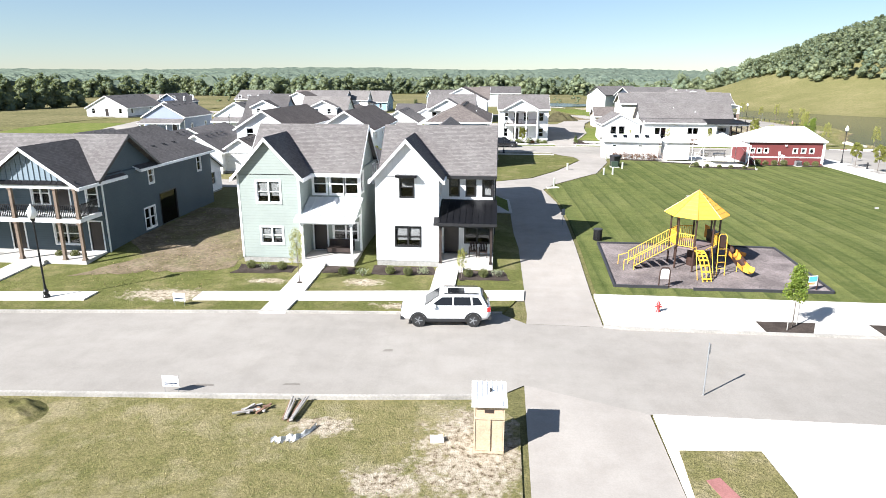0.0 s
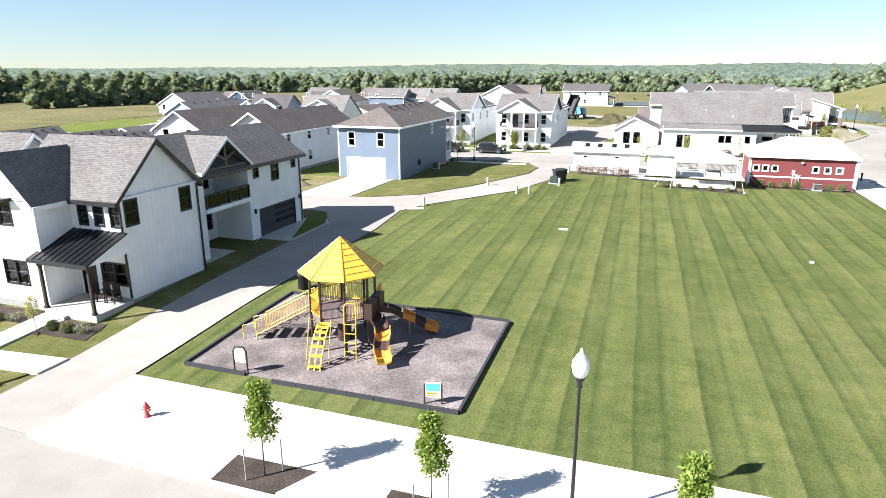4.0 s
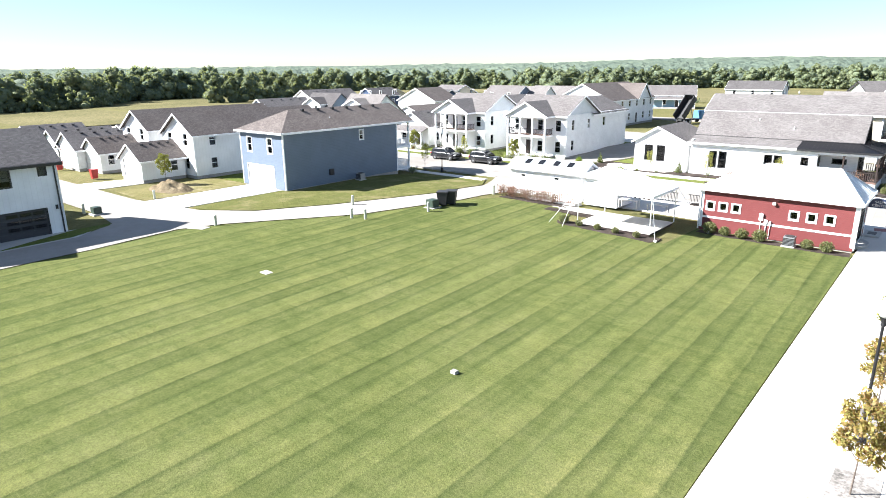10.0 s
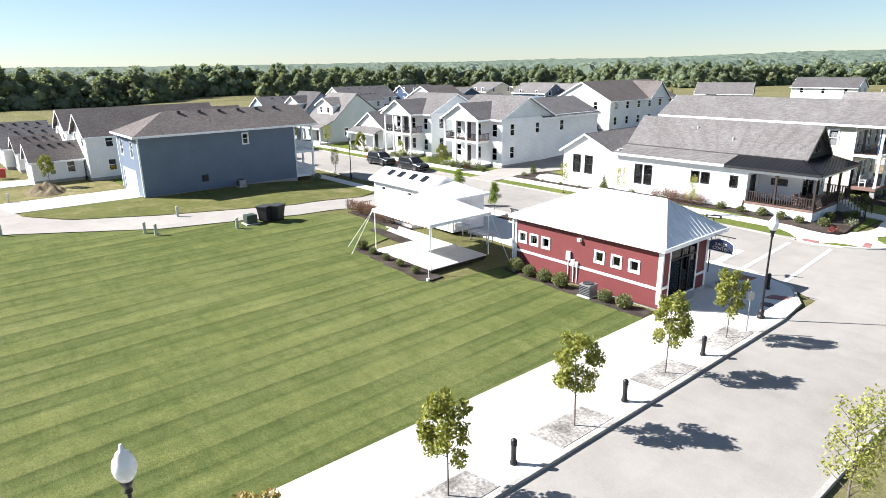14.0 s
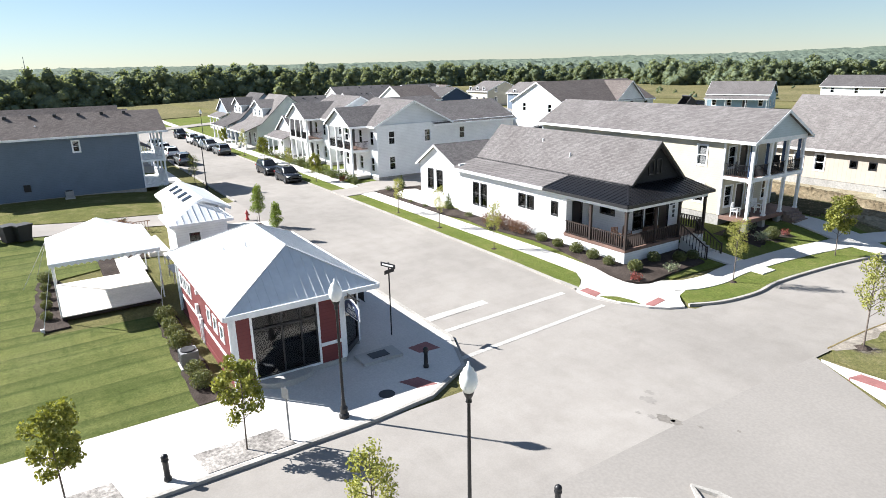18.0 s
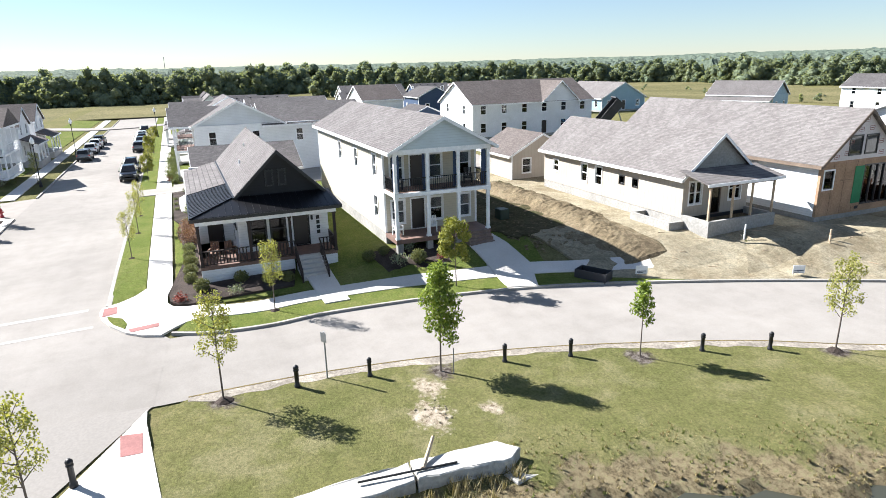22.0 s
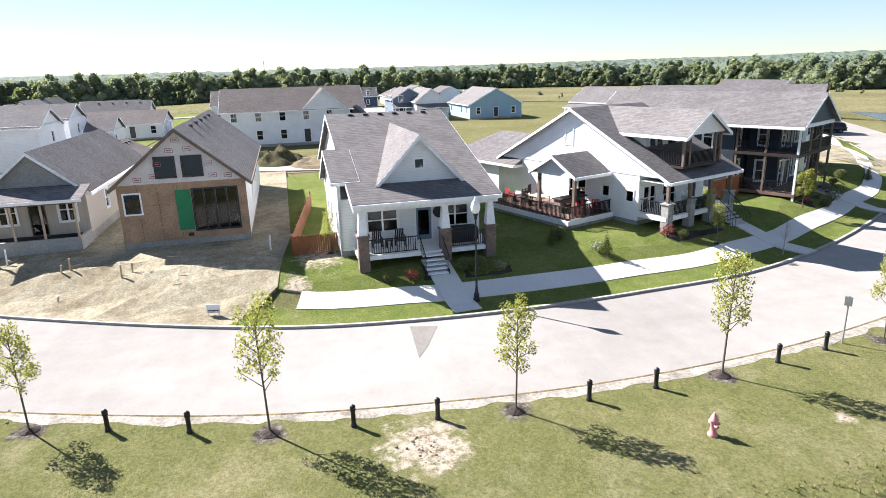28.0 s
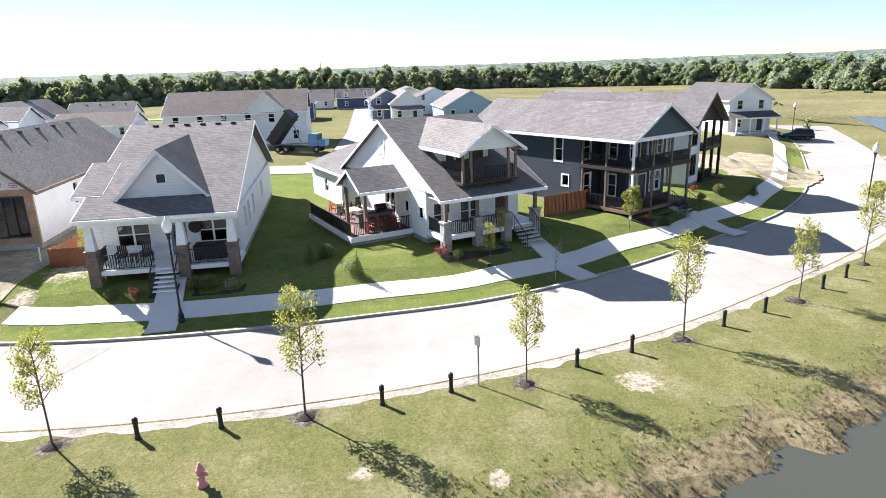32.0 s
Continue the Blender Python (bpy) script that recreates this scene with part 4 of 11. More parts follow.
patch("puddle", [(27.6, 145.6), (29.0, 145.2), (30.4, 145.9), (30.6, 148.2), (30.2, 150.2), (28.6, 150.6), (27.5, 149.4)], 0.2, pm, "muddy puddle behind the lot", "puddle", ragged=0.35)
patch("rear_lane", [(19.5, 150), (20.5, 157.8), (-4, 161.2), (-16, 159), (-46, 158.5), (-62, 166), (-62, 152), (-49, 153.3), (-20, 154.2), (0, 152.8)], 0.19, M["alley"], "pale concrete lane to far garages", "road", step=3)
patch("alley_rear", [(10, 122), (14.6, 122), (19.5, 138), (20.5, 150), (22.5, 163), (27.5, 181), (29, 190), (27, 194), (24, 196), (21, 183), (16.5, 164), (12, 151), (10, 138)], 0.17, M["alley"], "concrete alley behind the unfinished houses", "road", step=3)
patch("road_west", [(27, 190), (-20, 194), (-90, 197), (-125, 198), (-125, 206), (-88, 204.5), (-52, 202), (-22, 199.6), (27, 195.6)], 0.24, M["alley"], "pale concrete street between far houses", "road", step=3)
patch("driveway", [(-11, 142), (-4, 142), (4, 146), (12, 146), (12, 151), (2, 151.5), (-11, 151)], 0.12, M["walkway"], "pale concrete driveway to far garages", "driveway")
patch("building_lot", [(29.4, 243), (39.1, 246.5), (44.7, 242.5), (47.6, 238.4), (45.7, 232), (38, 234)], 0.14, M["straw_dirt"], "bare graded lot at the bend", "bare ground", ragged=0.5)
# meadow
for k, pts in enumerate(([(-900, -300), (-112, -300), (-112, 130), (-100, 250), (-80, 340), (-300, 600), (-900, 600)], [(-100, 262), (10, 292), (60, 300), (120, 210), (320, 190), (420, 330), (250, 520), (-80, 420), (-100, 300)])):
    patch("meadow", pts, 0.12 + 0.08 * k, M["meadow"], "wide meadow of tall yellow-green grass", "meadow", step=25)

# ---- house kit ----
# Local frame of a house: x along its front to the viewer's right, y back into the house, z up from the ground.
def put(side, c):
    """Turns (along, outward, up) of one wall side into local boxes."""
    def f(bm, u0, u1, v0, v1, z0, z1):
        if side == "F":
            box(bm, u0, u1, c - v1, c - v0, z0, z1)
        elif side == "B":
            box(bm, u0, u1, c + v0, c + v1, z0, z1)
        elif side == "L":
            box(bm, c - v1, c - v0, u0, u1, z0, z1)
        else:
            box(bm, c + v0, c + v1, u0, u1, z0, z1)
    return f


def window(h, side, c, u, z, w, t, style="dh", trim="white_trim", sash=None):
    """One window or door in a wall: casing and sash, with its pane set back. u is its middle, z its sill."""
    f = put(side, c)
    sash = sash or trim
    e = 0.10 if trim == "white_trim" else 0.06
    bm = bmesh.new()
    a, b = u - w / 2, u + w / 2
    for d in ((a - e, a, z - e, z + t + e), (b, b + e, z - e, z + t + e), (a, b, z + t, z + t + e), (a, b, z - e, z)):
        f(bm, d[0], d[1], -0.08, 0.035, d[2], d[3])
    cas = part("window" if style not in ("door", "garage", "glassdoor") else "door", bm, M[trim], h)
    if style in ("door", "glassdoor", "garage"):
        leaf = {"door": "door_dark", "glassdoor": "door_blue", "garage": "garage_white"}[style] if sash == trim else sash
        bm = bmesh.new()
        if style == "garage":
            n = 4
            for i in range(n):
                f(bm, a, b, -0.1, -0.05 - 0.004 * (i % 2), z + t * i / n, z + t * (i + 1) / n - 0.012)
            if leaf == "garage_dark":
                pb_ = bmesh.new()
                for i in range(1, 4):
                    for k in range(3):
                        f(pb_, a + w * (0.42 + 0.19 * k), a + w * (0.58 + 0.19 * k), -0.055, -0.035, z + t * (i + 0.25) / n, z + t * (i + 0.75) / n)
                part("pane", pb_, M["glass"], cas)
        elif style == "glassdoor":
            f(bm, a, a + 0.14, -0.1, -0.05, z, z + t)
            f(bm, b - 0.14, b, -0.1, -0.05, z, z + t)
            f(bm, a + 0.14, b - 0.14, -0.1, -0.05, z, z + 0.3)
            f(bm, a + 0.14, b - 0.14, -0.1, -0.05, z + t - 0.2, z + t)
            pb_ = bmesh.new()
            f(pb_, a + 0.14, b - 0.14, -0.085, -0.07, z + 0.3, z + t - 0.2)
            part("pane", pb_, M["glass"], cas)
        else:
            f(bm, a, b, -0.1, -0.05, z, z + t)
        part("door_leaf", bm, M[leaf], cas)
        return cas
    bm = bmesh.new()
    s = 0.055
    cols = {"dbl": 2, "tri": 3, "quad": 4}.get(style, 1)
    for k in range(cols):
        p, q = a + w * k / cols, a + w * (k + 1) / cols
        for d in ((p, p + s, z, z + t), (q - s, q, z, z + t), (p + s, q - s, z, z + s), (p + s, q - s, z + t - s, z + t)):
            f(bm, d[0], d[1], -0.09, -0.02, d[2], d[3])
        if style != "sq" and style != "quad":
            f(bm, p + s, q - s, -0.085, -0.015, z + t * 0.49, z + t * 0.49 + 0.06)
        if style == "grid":
            f(bm, (p + q) / 2 - 0.015, (p + q) / 2 + 0.015, -0.08, -0.03, z + t * 0.55, z + t - s)
        if k:
            f(bm, p - 0.05, p + 0.05, -0.085, 0.03, z, z + t)
    part("sash", bm, M[sash], cas)
    bm = bmesh.new()
    f(bm, a, b, -0.075, -0.06, z, z + t)
    part("pane", bm, M["glass"], cas).visible_shadow = False
    if SHADES[0] and style in ("dh", "dbl", "tri"):
        drop = (0.95, 0.5, 0.95, 0.7)[int(abs(u * 7 + z * 3)) % 4]
        bm = bmesh.new()
        f(bm, a + 0.01, b - 0.01, -0.125, -0.1, z + t * (1 - drop), z + t - 0.01)
        part("blind", bm, M["blind"], cas)
    return cas


SHADES = [False]


def wall(h, mat, side, c, u0, u1, z0, z1, openings=(), trim="white_trim", name="wall", thick=0.2):
    """A wall with real holes for its openings: (u, z, w, t, style[, trim[, sash]])."""
    f = put(side, c)
    cuts = sorted({u0, u1, *[round(o[0] - o[2] / 2, 4) for o in openings], *[round(o[0] + o[2] / 2, 4) for o in openings]})
    cuts = [v for v in cuts if u0 <= v <= u1]
    bm = bmesh.new()
    levels = sorted({z0, z1, *[round(o[1], 4) for o in openings], *[round(o[1] + o[3], 4) for o in openings]})
    for a, b in zip(cuts, cuts[1:]):
        holes = sorted((o[1], o[1] + o[3]) for o in openings if o[0] - o[2] / 2 < (a + b) / 2 < o[0] + o[2] / 2)
        z = z0
        for lo, hi in holes + [(z1, z1)]:
            if lo - z > 0.001:
                mid = [v for v in levels if z + 0.001 < v < lo - 0.001]
                for p0, p1 in zip([z] + mid, mid + [lo]):
                    f(bm, a, b, -thick, 0, p0, p1)
            z = max(z, hi)
    bmesh.ops.remove_doubles(bm, verts=bm.verts[:], dist=0.0005)
    part(name, bm, M[mat], h)
    for o in openings:
        window(h, side, c, o[0], o[1], o[2], o[3], o[4], o[5] if len(o) > 5 else trim, o[6] if len(o) > 6 else None)


def block(h, mat, x0, x1, y0, y1, z0, z1, trim="white_trim", F=(), B=(), L=(), R=(), skip="", mats=None):
    """Four walls round a room, with its floor and an added inner screen, painted dark as unlit depth."""
    mats = mats or {}
    for side, c, a, b, ops in (("F", y0, x0, x1, F), ("B", y1, x0, x1, B), ("L", x0, y0 + 0.2, y1 - 0.2, L), ("R", x1, y0 + 0.2, y1 - 0.2, R)):
        if side not in skip:
            wall(h, mats.get(side, mat), side, c, a, b, z0, z1, ops, trim)
    part("floor", boxm((x0 + 0.21, x1 - 0.21, y0 + 0.21, y1 - 0.21, z0 - 0.02, z0 + 0.12)), M["dim_interior"], h)
    part("inner_screen", boxm((x0 + 0.9, x1 - 0.9, y0 + 1.6, y1 - 1.6, z0 + 0.12, z1 - 0.03)), M["dim_interior"], h)
    part("upper_ceiling", boxm((x0 + 0.21, x1 - 0.21, y0 + 0.21, y1 - 0.21, z1 - 0.025, z1 - 0.005)), M["dim_interior"], h)


def base(h, x0, x1, y0, y1, z0, z1, mat="concrete_raw"):
    part("foundation", boxm((x0 + 0.03, x1 - 0.03, y0 + 0.03, y1 - 0.03, z0, z1)), M[mat], h)


def corners(h, x0, x1, y0, y1, z0, z1, mat="white_trim", which="FL FR BL BR", w=0.12):
    for k in which.split():
        x, y = (x0 if k[1] == "L" else x1), (y0 if k[0] == "F" else y1)
        sx, sy = (1 if k[1] == "L" else -1), (1 if k[0] == "F" else -1)
        bm = boxm((x - 0.025 * sx, x + w * sx, y - 0.025 * sy, y - 0.002 * sy, z0, z1), (x - 0.025 * sx, x - 0.002 * sx, y - 0.002 * sy, y + w * sy, z0, z1))
        part("corner_board", bm, M[mat], h)


def roof2(h, mat, axis, a0, a1, left, ridge, right, oh=0.35, oha=0.3, trim="white_trim", t=0.13, gables=None, gable_z=None, name="roof", fascia=True):
    """Two slopes with their own eaves. left, ridge and right: (place across, height)."""
    def P(a, c, z):
        return (c, a, z) if axis == "y" else (a, c, z)
    lo, hi = a0 - oha, a1 + oha
    for eave in (left, right):
        if eave is None:
            continue
        k = (ridge[1] - eave[1]) / (ridge[0] - eave[0])
        s = -1 if eave[0] < ridge[0] else 1
        ec = eave[0] + s * oh
        ez = eave[1] + k * s * oh
        bm = bmesh.new()
        n = t * math.sqrt(1 + k * k)
        prism(bm, [P(lo, ec, ez), P(hi, ec, ez), P(hi, ridge[0], ridge[1]), P(lo, ridge[0], ridge[1])], [P(lo, ec, ez + n), P(hi, ec, ez + n), P(hi, ridge[0], ridge[1] + n), P(lo, ridge[0], ridge[1] + n)])
        part(name, bm, M[mat], h)
        if fascia:
            bm = bmesh.new()
            if axis == "y":
                box(bm, ec + s * 0.003, ec + s * 0.11, lo, hi, ez - 0.1, ez + n * 0.75)
            else:
                box(bm, lo, hi, ec + s * 0.003, ec + s * 0.11, ez - 0.1, ez + n * 0.75)
            part("gutter", bm, M[trim], h)
            for a, b in ((lo - 0.035, lo - 0.003), (hi + 0.003, hi + 0.035)):
                bm = bmesh.new()
                prism(bm, [P(a, ec, ez - 0.09), P(b, ec, ez - 0.09), P(b, ridge[0], ridge[1] - 0.09), P(a, ridge[0], ridge[1] - 0.09)], [P(a, ec, ez + n * 0.9), P(b, ec, ez + n * 0.9), P(b, ridge[0], ridge[1] + n * 0.9), P(a, ridge[0], ridge[1] + n * 0.9)])
                part("rake_board", bm, M[trim], h)
    for g in gables or ():
        a, gm = g[0], g[1]
        s = 1 if a < (a0 + a1) / 2 else -1
        pts = [e for e in (left, ridge, right) if e]
        zb = gable_z if gable_z is not None else min(e[1] for e in pts)
        outline = [e for e in (left, ridge, right) if e]
        poly = ([(outline[0][0], zb)] if outline[0][1] > zb + 0.01 else []) + outline + ([(outline[-1][0], zb)] if outline[-1][1] > zb + 0.01 else [])
        bm = bmesh.new()
        prism(bm, [P(a, c, z) for c, z in poly], [P(a + 0.2 * s, c, z) for c, z in poly])
        part("gable", bm, M[gm], h)


def hip(h, mat, x0, x1, y0, y1, ze, rise, oh=0.4, ends="FB", t=0.12, trim="white_trim", run=None, seams=0):
    """Hip roof with its ridge along y; a side not in ends gets a gable edge."""
    x0, x1, y0, y1 = x0 - oh, x1 + oh, y0 - oh, y1 + oh
    xm, run = (x0 + x1) / 2, run or (x1 - x0) / 2
    ya, yb = y0 + (run if "F" in ends else 0), y1 - (run if "B" in ends else 0)
    zr = ze + rise
    bm = bmesh.new()
    v = {k: bm.verts.new(p) for k, p in dict(a=(x0, y0, ze), b=(x1, y0, ze), c=(x1, y1, ze), d=(x0, y1, ze), e=(xm, ya, zr), f=(xm, yb, zr)).items()}
    fs = [bm.faces.new([v[k] for k in s]) for s in ("abe", "bcfe", "cdf", "daef", "dcba")]
    bmesh.ops.recalc_face_normals(bm, faces=fs)
    part("roof", bm, M[mat], h)
    for d in ((x0, x1, y0 - 0.06, y0 - 0.003), (x0, x1, y1 + 0.003, y1 + 0.06), (x0 - 0.06, x0 - 0.003, y0, y1), (x1 + 0.003, x1 + 0.06, y0, y1)):
        part("gutter", boxm((d[0], d[1], d[2], d[3], ze - 0.16, ze + 0.05)), M[trim], h)
    if seams:
        n = int((y1 - y0) / seams)
        for i in range(1, n):
            y = y0 + i * seams
            top = min(1.0, (y - y0) / (ya - y0) if ya > y0 else 1, (y1 - y) / (y1 - yb) if y1 > yb else 1)
            for xe in (x0, x1):
                bm = bmesh.new()
                xq, zq = xe + (xm - xe) * top, ze + rise * top
                prism(bm, [(xe, y - 0.02, ze), (xe, y + 0.02, ze), (xq, y + 0.02, zq), (xq, y - 0.02, zq)], [(xe, y - 0.02, ze + 0.05), (xe, y + 0.02, ze + 0.05), (xq, y + 0.02, zq + 0.05), (xq, y - 0.02, zq + 0.05)])
                part("seam", bm, M[mat], h)
        for i in range(1, int((x1 - x0) / seams)):
            x = x0 + i * seams
            top = 1 - abs(x - xm) / (xm - x0)
            for ye, yt in ((y0, ya), (y1, yb)):
                bm = bmesh.new()
                yq, zq = ye + (yt - ye) * top, ze + rise * top
                prism(bm, [(x - 0.02, ye, ze), (x + 0.02, ye, ze), (x + 0.02, yq, zq), (x - 0.02, yq, zq)], [(x - 0.02, ye, ze + 0.05), (x + 0.02, ye, ze + 0.05), (x + 0.02, yq, zq + 0.05), (x - 0.02, yq, zq + 0.05)])
                part("seam", bm, M[mat], h)


def slab(h, mat, pts, t=0.1, name="porch_roof", trim=None, seams=0):
    """A sloped roof plate over four corners: two low ones first, then the two high ones, in order round it."""
    bm = bmesh.new()
    prism(bm, [(x, y, z) for x, y, z in pts], [(x, y, z + t) for x, y, z in pts])
    ob = part(name, bm, M[mat], h)
    if trim:
        a, b = Vector(pts[0]), Vector(pts[1])
        d = (b - a).normalized()
        n = Vector((d.y, -d.x, 0))
        if n.dot(Vector(pts[3]) - a) > 0:
            n = -n
        bm = bmesh.new()
        lo = [a + n * 0.003, b + n * 0.003, b + n * 0.06, a + n * 0.06]
        prism(bm, [p + Vector((0, 0, -0.12)) for p in lo], [p + Vector((0, 0, t * 0.8)) for p in lo])
        part("fascia", bm, M[trim], h)
    for i in range(1, seams):
        k = i / seams
        p, q = Vector(pts[0]).lerp(Vector(pts[1]), k), Vector(pts[3]).lerp(Vector(pts[2]), k)
        d = (Vector(pts[1]) - Vector(pts[0])).normalized() * 0.018
        up = Vector((0, 0, t))
        bm = bmesh.new()
        prism(bm, [p - d + up, p + d + up, q + d + up, q - d + up], [p - d + up * 1.5, p + d + up * 1.5, q + d + up * 1.5, q - d + up * 1.5])
        part("seam", bm, M[mat], h)
    return ob


def post(h, x, y, z0, z1, w=0.16, mat="white_trim", cap=True, name="column"):
    bm = boxm((x - w / 2, x + w / 2, y - w / 2, y + w / 2, z0, z1))
    if cap:
        box(bm, x - w * 0.7, x + w * 0.7, y - w * 0.7, y + w * 0.7, z0, z0 + 0.12)
        box(bm, x - w * 0.7, x + w * 0.7, y - w * 0.7, y + w * 0.7, z1 - 0.1, z1)
    return part(name, bm, M[mat], h)


def rail(h, p, q, z, mat="iron", height=0.95, gap=0.13, bar=0.016, top=0.03, name="railing"):
    """Rail with upright bars from p to q (x, y) at floor height z."""
    p, q = Vector((p[0], p[1], 0)), Vector((q[0], q[1], 0))
    d = q - p
    n = max(2, int(d.length / gap))
    u = d.normalized()
    w = Vector((-u.y, u.x, 0))
    bm = bmesh.new()
    cuts = [0.0]
    for i in range(1, n):
        c = d.length * i / n
        cuts += [c - bar, c + bar]
    cuts.append(d.length)

    def bar_box(s0, s1, z0, z1):
        a, b = p + u * s0, p + u * s1
        lo = [a - w * top, b - w * top, b + w * top, a + w * top]
        prism(bm, [v + Vector((0, 0, z0)) for v in lo], [v + Vector((0, 0, z1)) for v in lo])
    for k, (s0, s1) in enumerate(zip(cuts, cuts[1:])):
        bar_box(s0, s1, z + height - 0.05, z + height)
        bar_box(s0, s1, z + 0.08, z + 0.12)
        if k % 2:
            bar_box(s0, s1, z + 0.12, z + height - 0.05)
    bmesh.ops.remove_doubles(bm, verts=bm.verts[:], dist=0.001)
    return part(name, bm, M[mat], h)


def steps(h, x0, x1, y0, n, z0, rise=0.18, run=0.29, mat="concrete", axis="y", closed=True):
    """Steps that climb along +y from y0."""
    for i in range(n):
        z = z0 + rise * i
        part("step", boxm((x0, x1, y0 + run * i, y0 + run * n if closed else y0 + run * (i + 1) + 0.03, z if closed else z + rise - 0.06, z + rise)), M[mat], h)


def stair_rail(h, u, y0, za, y1, zb, n, mat="iron", drop=0.85, r=0.03, rb=0.014):
    """A sloping hand rail with upright bars at x = u."""
    bm = bmesh.new()
    tube(bm, (u, y0, za), (u, y1, zb), r, sides=6)
    top = part("stair_rail", bm, M[mat], h)
    for k in range(n):
        f = (k + 0.5) / n
        y, z = y0 + (y1 - y0) * f, za + (zb - za) * f
        bm = bmesh.new()
        tube(bm, (u, y, z - drop), (u, y, z - r * 0.5), rb, sides=4)
        part("baluster", bm, M[mat], top)


def roof_vents(h, pts, mat="iron"):
    for x, y, z in pts:
        bm = boxm((x - 0.16, x + 0.16, y - 0.16, y + 0.16, z - 0.2, z + 0.1))
        part("roof_vent", bm, M[mat], h)


def pipe_vent(h, x, y, z, mat="white_trim"):
    bm = bmesh.new()
    tube(bm, (x, y, z - 0.3), (x, y, z + 0.35), 0.06)
    part("vent_pipe", bm, M[mat], h)


def house(name, x, y, rz, label, z=None):
    return thing(name, pose(x, y, gz(x, y) if z is None else z, 0, 0, rz), label, "house")

# ---- houses on the south street ----
SHADES[0] = True
def farmhouse(name, x, label, siding, trim, metal, door, balcony=False, wood=False):
    """Two storeys: a gabled wing beside a recessed porch under a metal roof."""
    h = house(name, x, 40.2, 0, label, 0.4)
    base(h, 0, 4.3, 0.4, 2.7, -0.65, 0.3)
    base(h, 0, 8, 2.6, 8.75, -0.65, 0.3)
    t, T = trim, 6.15
    dark = trim == "black_trim"
    wall(h, siding, "F", 0.4, 0, 4.3, 0.3, T, [(2.2, 1.35, 1.7, 1.35, "dbl", t), (2.15, 4.75, 0.9, 1.3, "dh", t)] if dark else [(2.2, 1.3, 1.5, 1.15, "dbl", t), (2.15, 4.2, 1.6, 1.45, "dbl", t)])
    wall(h, siding, "R", 4.3, 0.6, 2.6, 0.3, T)
    wall(h, siding, "L", 0, 0.6, 2.6, 0.3, T)
    small = [(u, 4.5, 0.62, 1.25, "dh", t) for u in (5.2, 6.35, 7.5)] if dark else [(u, 4.45, 0.95, 1.4, "dh", t) for u in (5.1, 6.35, 7.4)]
    wall(h, siding, "F", 2.6, 4.3, 8, 0.3, T, [(5.0, 0.33, 0.95, 2.1, "door", t, door), (6.85, 1.1, 1.75, 1.25, "dbl", t)] + small)
    block(h, siding, 0, 8, 2.6, 8.75, 0.3, T, t, skip="F", R=[(3.27, 4.52, 0.88, 1.42, "dh", t), (7.55, 4.52, 0.88, 1.42, "dh", t)], L=[(5, 4.3, 0.9, 1.4, "dh", t)], B=[(2, 4.3, 0.9, 1.4, "dh", t)])
    roof2(h, "shingle_grey", "x", 0, 8, (2.6, T), (5.67, 8.95), (8.75, T), 0.35, 0.12, trim, gables=[(0.0, siding), (7.8, siding)])
    roof2(h, "shingle_grey", "y", 0.4, 4.6, (0, T - 0.05), (2.15, 8.45), (4.3, T - 0.05), 0.3, 0.3, "white_trim", gables=[(0.4, siding)])
    part("porch_floor", boxm((4.32, 8, 0.0, 2.58, -0.55, 0.3)), M["concrete"], h)
    slab(h, metal, [(4.0, -0.25, 3.1), (8.2, -0.25, 3.1), (8.2, 2.6, 4.15), (4.0, 2.6, 4.15)], 0.08, "porch_roof", trim, 10)
    part("porch_ceiling", boxm((4.32, 7.98, 0.1, 2.57, 3.0, 3.07)), M["white_trim"], h)
    part("porch_beam", boxm((4.32, 8.0, -0.02, 0.14, 2.83, 3.0)), M[trim if wood else "white_trim"], h)
    side = bmesh.new()
    prism(side, [(7.96, 0.15, 3.08), (7.96, 2.6, 3.08), (7.96, 2.6, 4.14)], [(8.0, 0.15, 3.08), (8.0, 2.6, 3.08), (8.0, 2.6, 4.14)])
    part("porch_gable", side, M[siding], h)
    for px in (4.45, 7.85):
        post(h, px, 0.08, 0.3, 2.83, 0.15, "wood_dark" if wood else "white_trim")
    steps(h, 4.6, 6.0, -0.6, 2, -0.25, 0.17, 0.3, "concrete")
    if not dark:
        corners(h, 0, 4.3, 0.4, 2.6, 0.3, T, which="FL FR")
        corners(h, 4.3, 8, 2.6, 8.75, 0.3, T, which="FR BR BL")
    else:
        part("window_hood", boxm((1.45, 2.85, -0.05, 0.39, 6.1, 6.28)), M["metal_black"], h, "black metal window hood")
        part("downspout", boxm((7.88, 7.98, 2.5, 2.58, 0.4, T - 0.05)), M["black_trim"], h)
        part("downspout", boxm((8.03, 8.11, 8.55, 8.65, 0.2, T - 0.1)), M["black_trim"], h)
    if not balcony:
        block(h, siding, 0.6, 7.4, 8.76, 21, 0.2, 4.4, t, R=[(14, 1.2, 0.9, 1.4, "dh", t)], B=[(4, 0.3, 4.8, 2.3, "garage", t)])
        roof2(h, "shingle_grey", "y", 8.76, 21, (0.6, 4.4), (4, 6.6), (7.4, 4.4), 0.35, 0.3, "white_trim", gables=[(21 - 0.2, siding)])
        return h
    # rear wing with a roofed balcony and a garage
    W0, W1, WT = 15.6, 22.9, 6.2
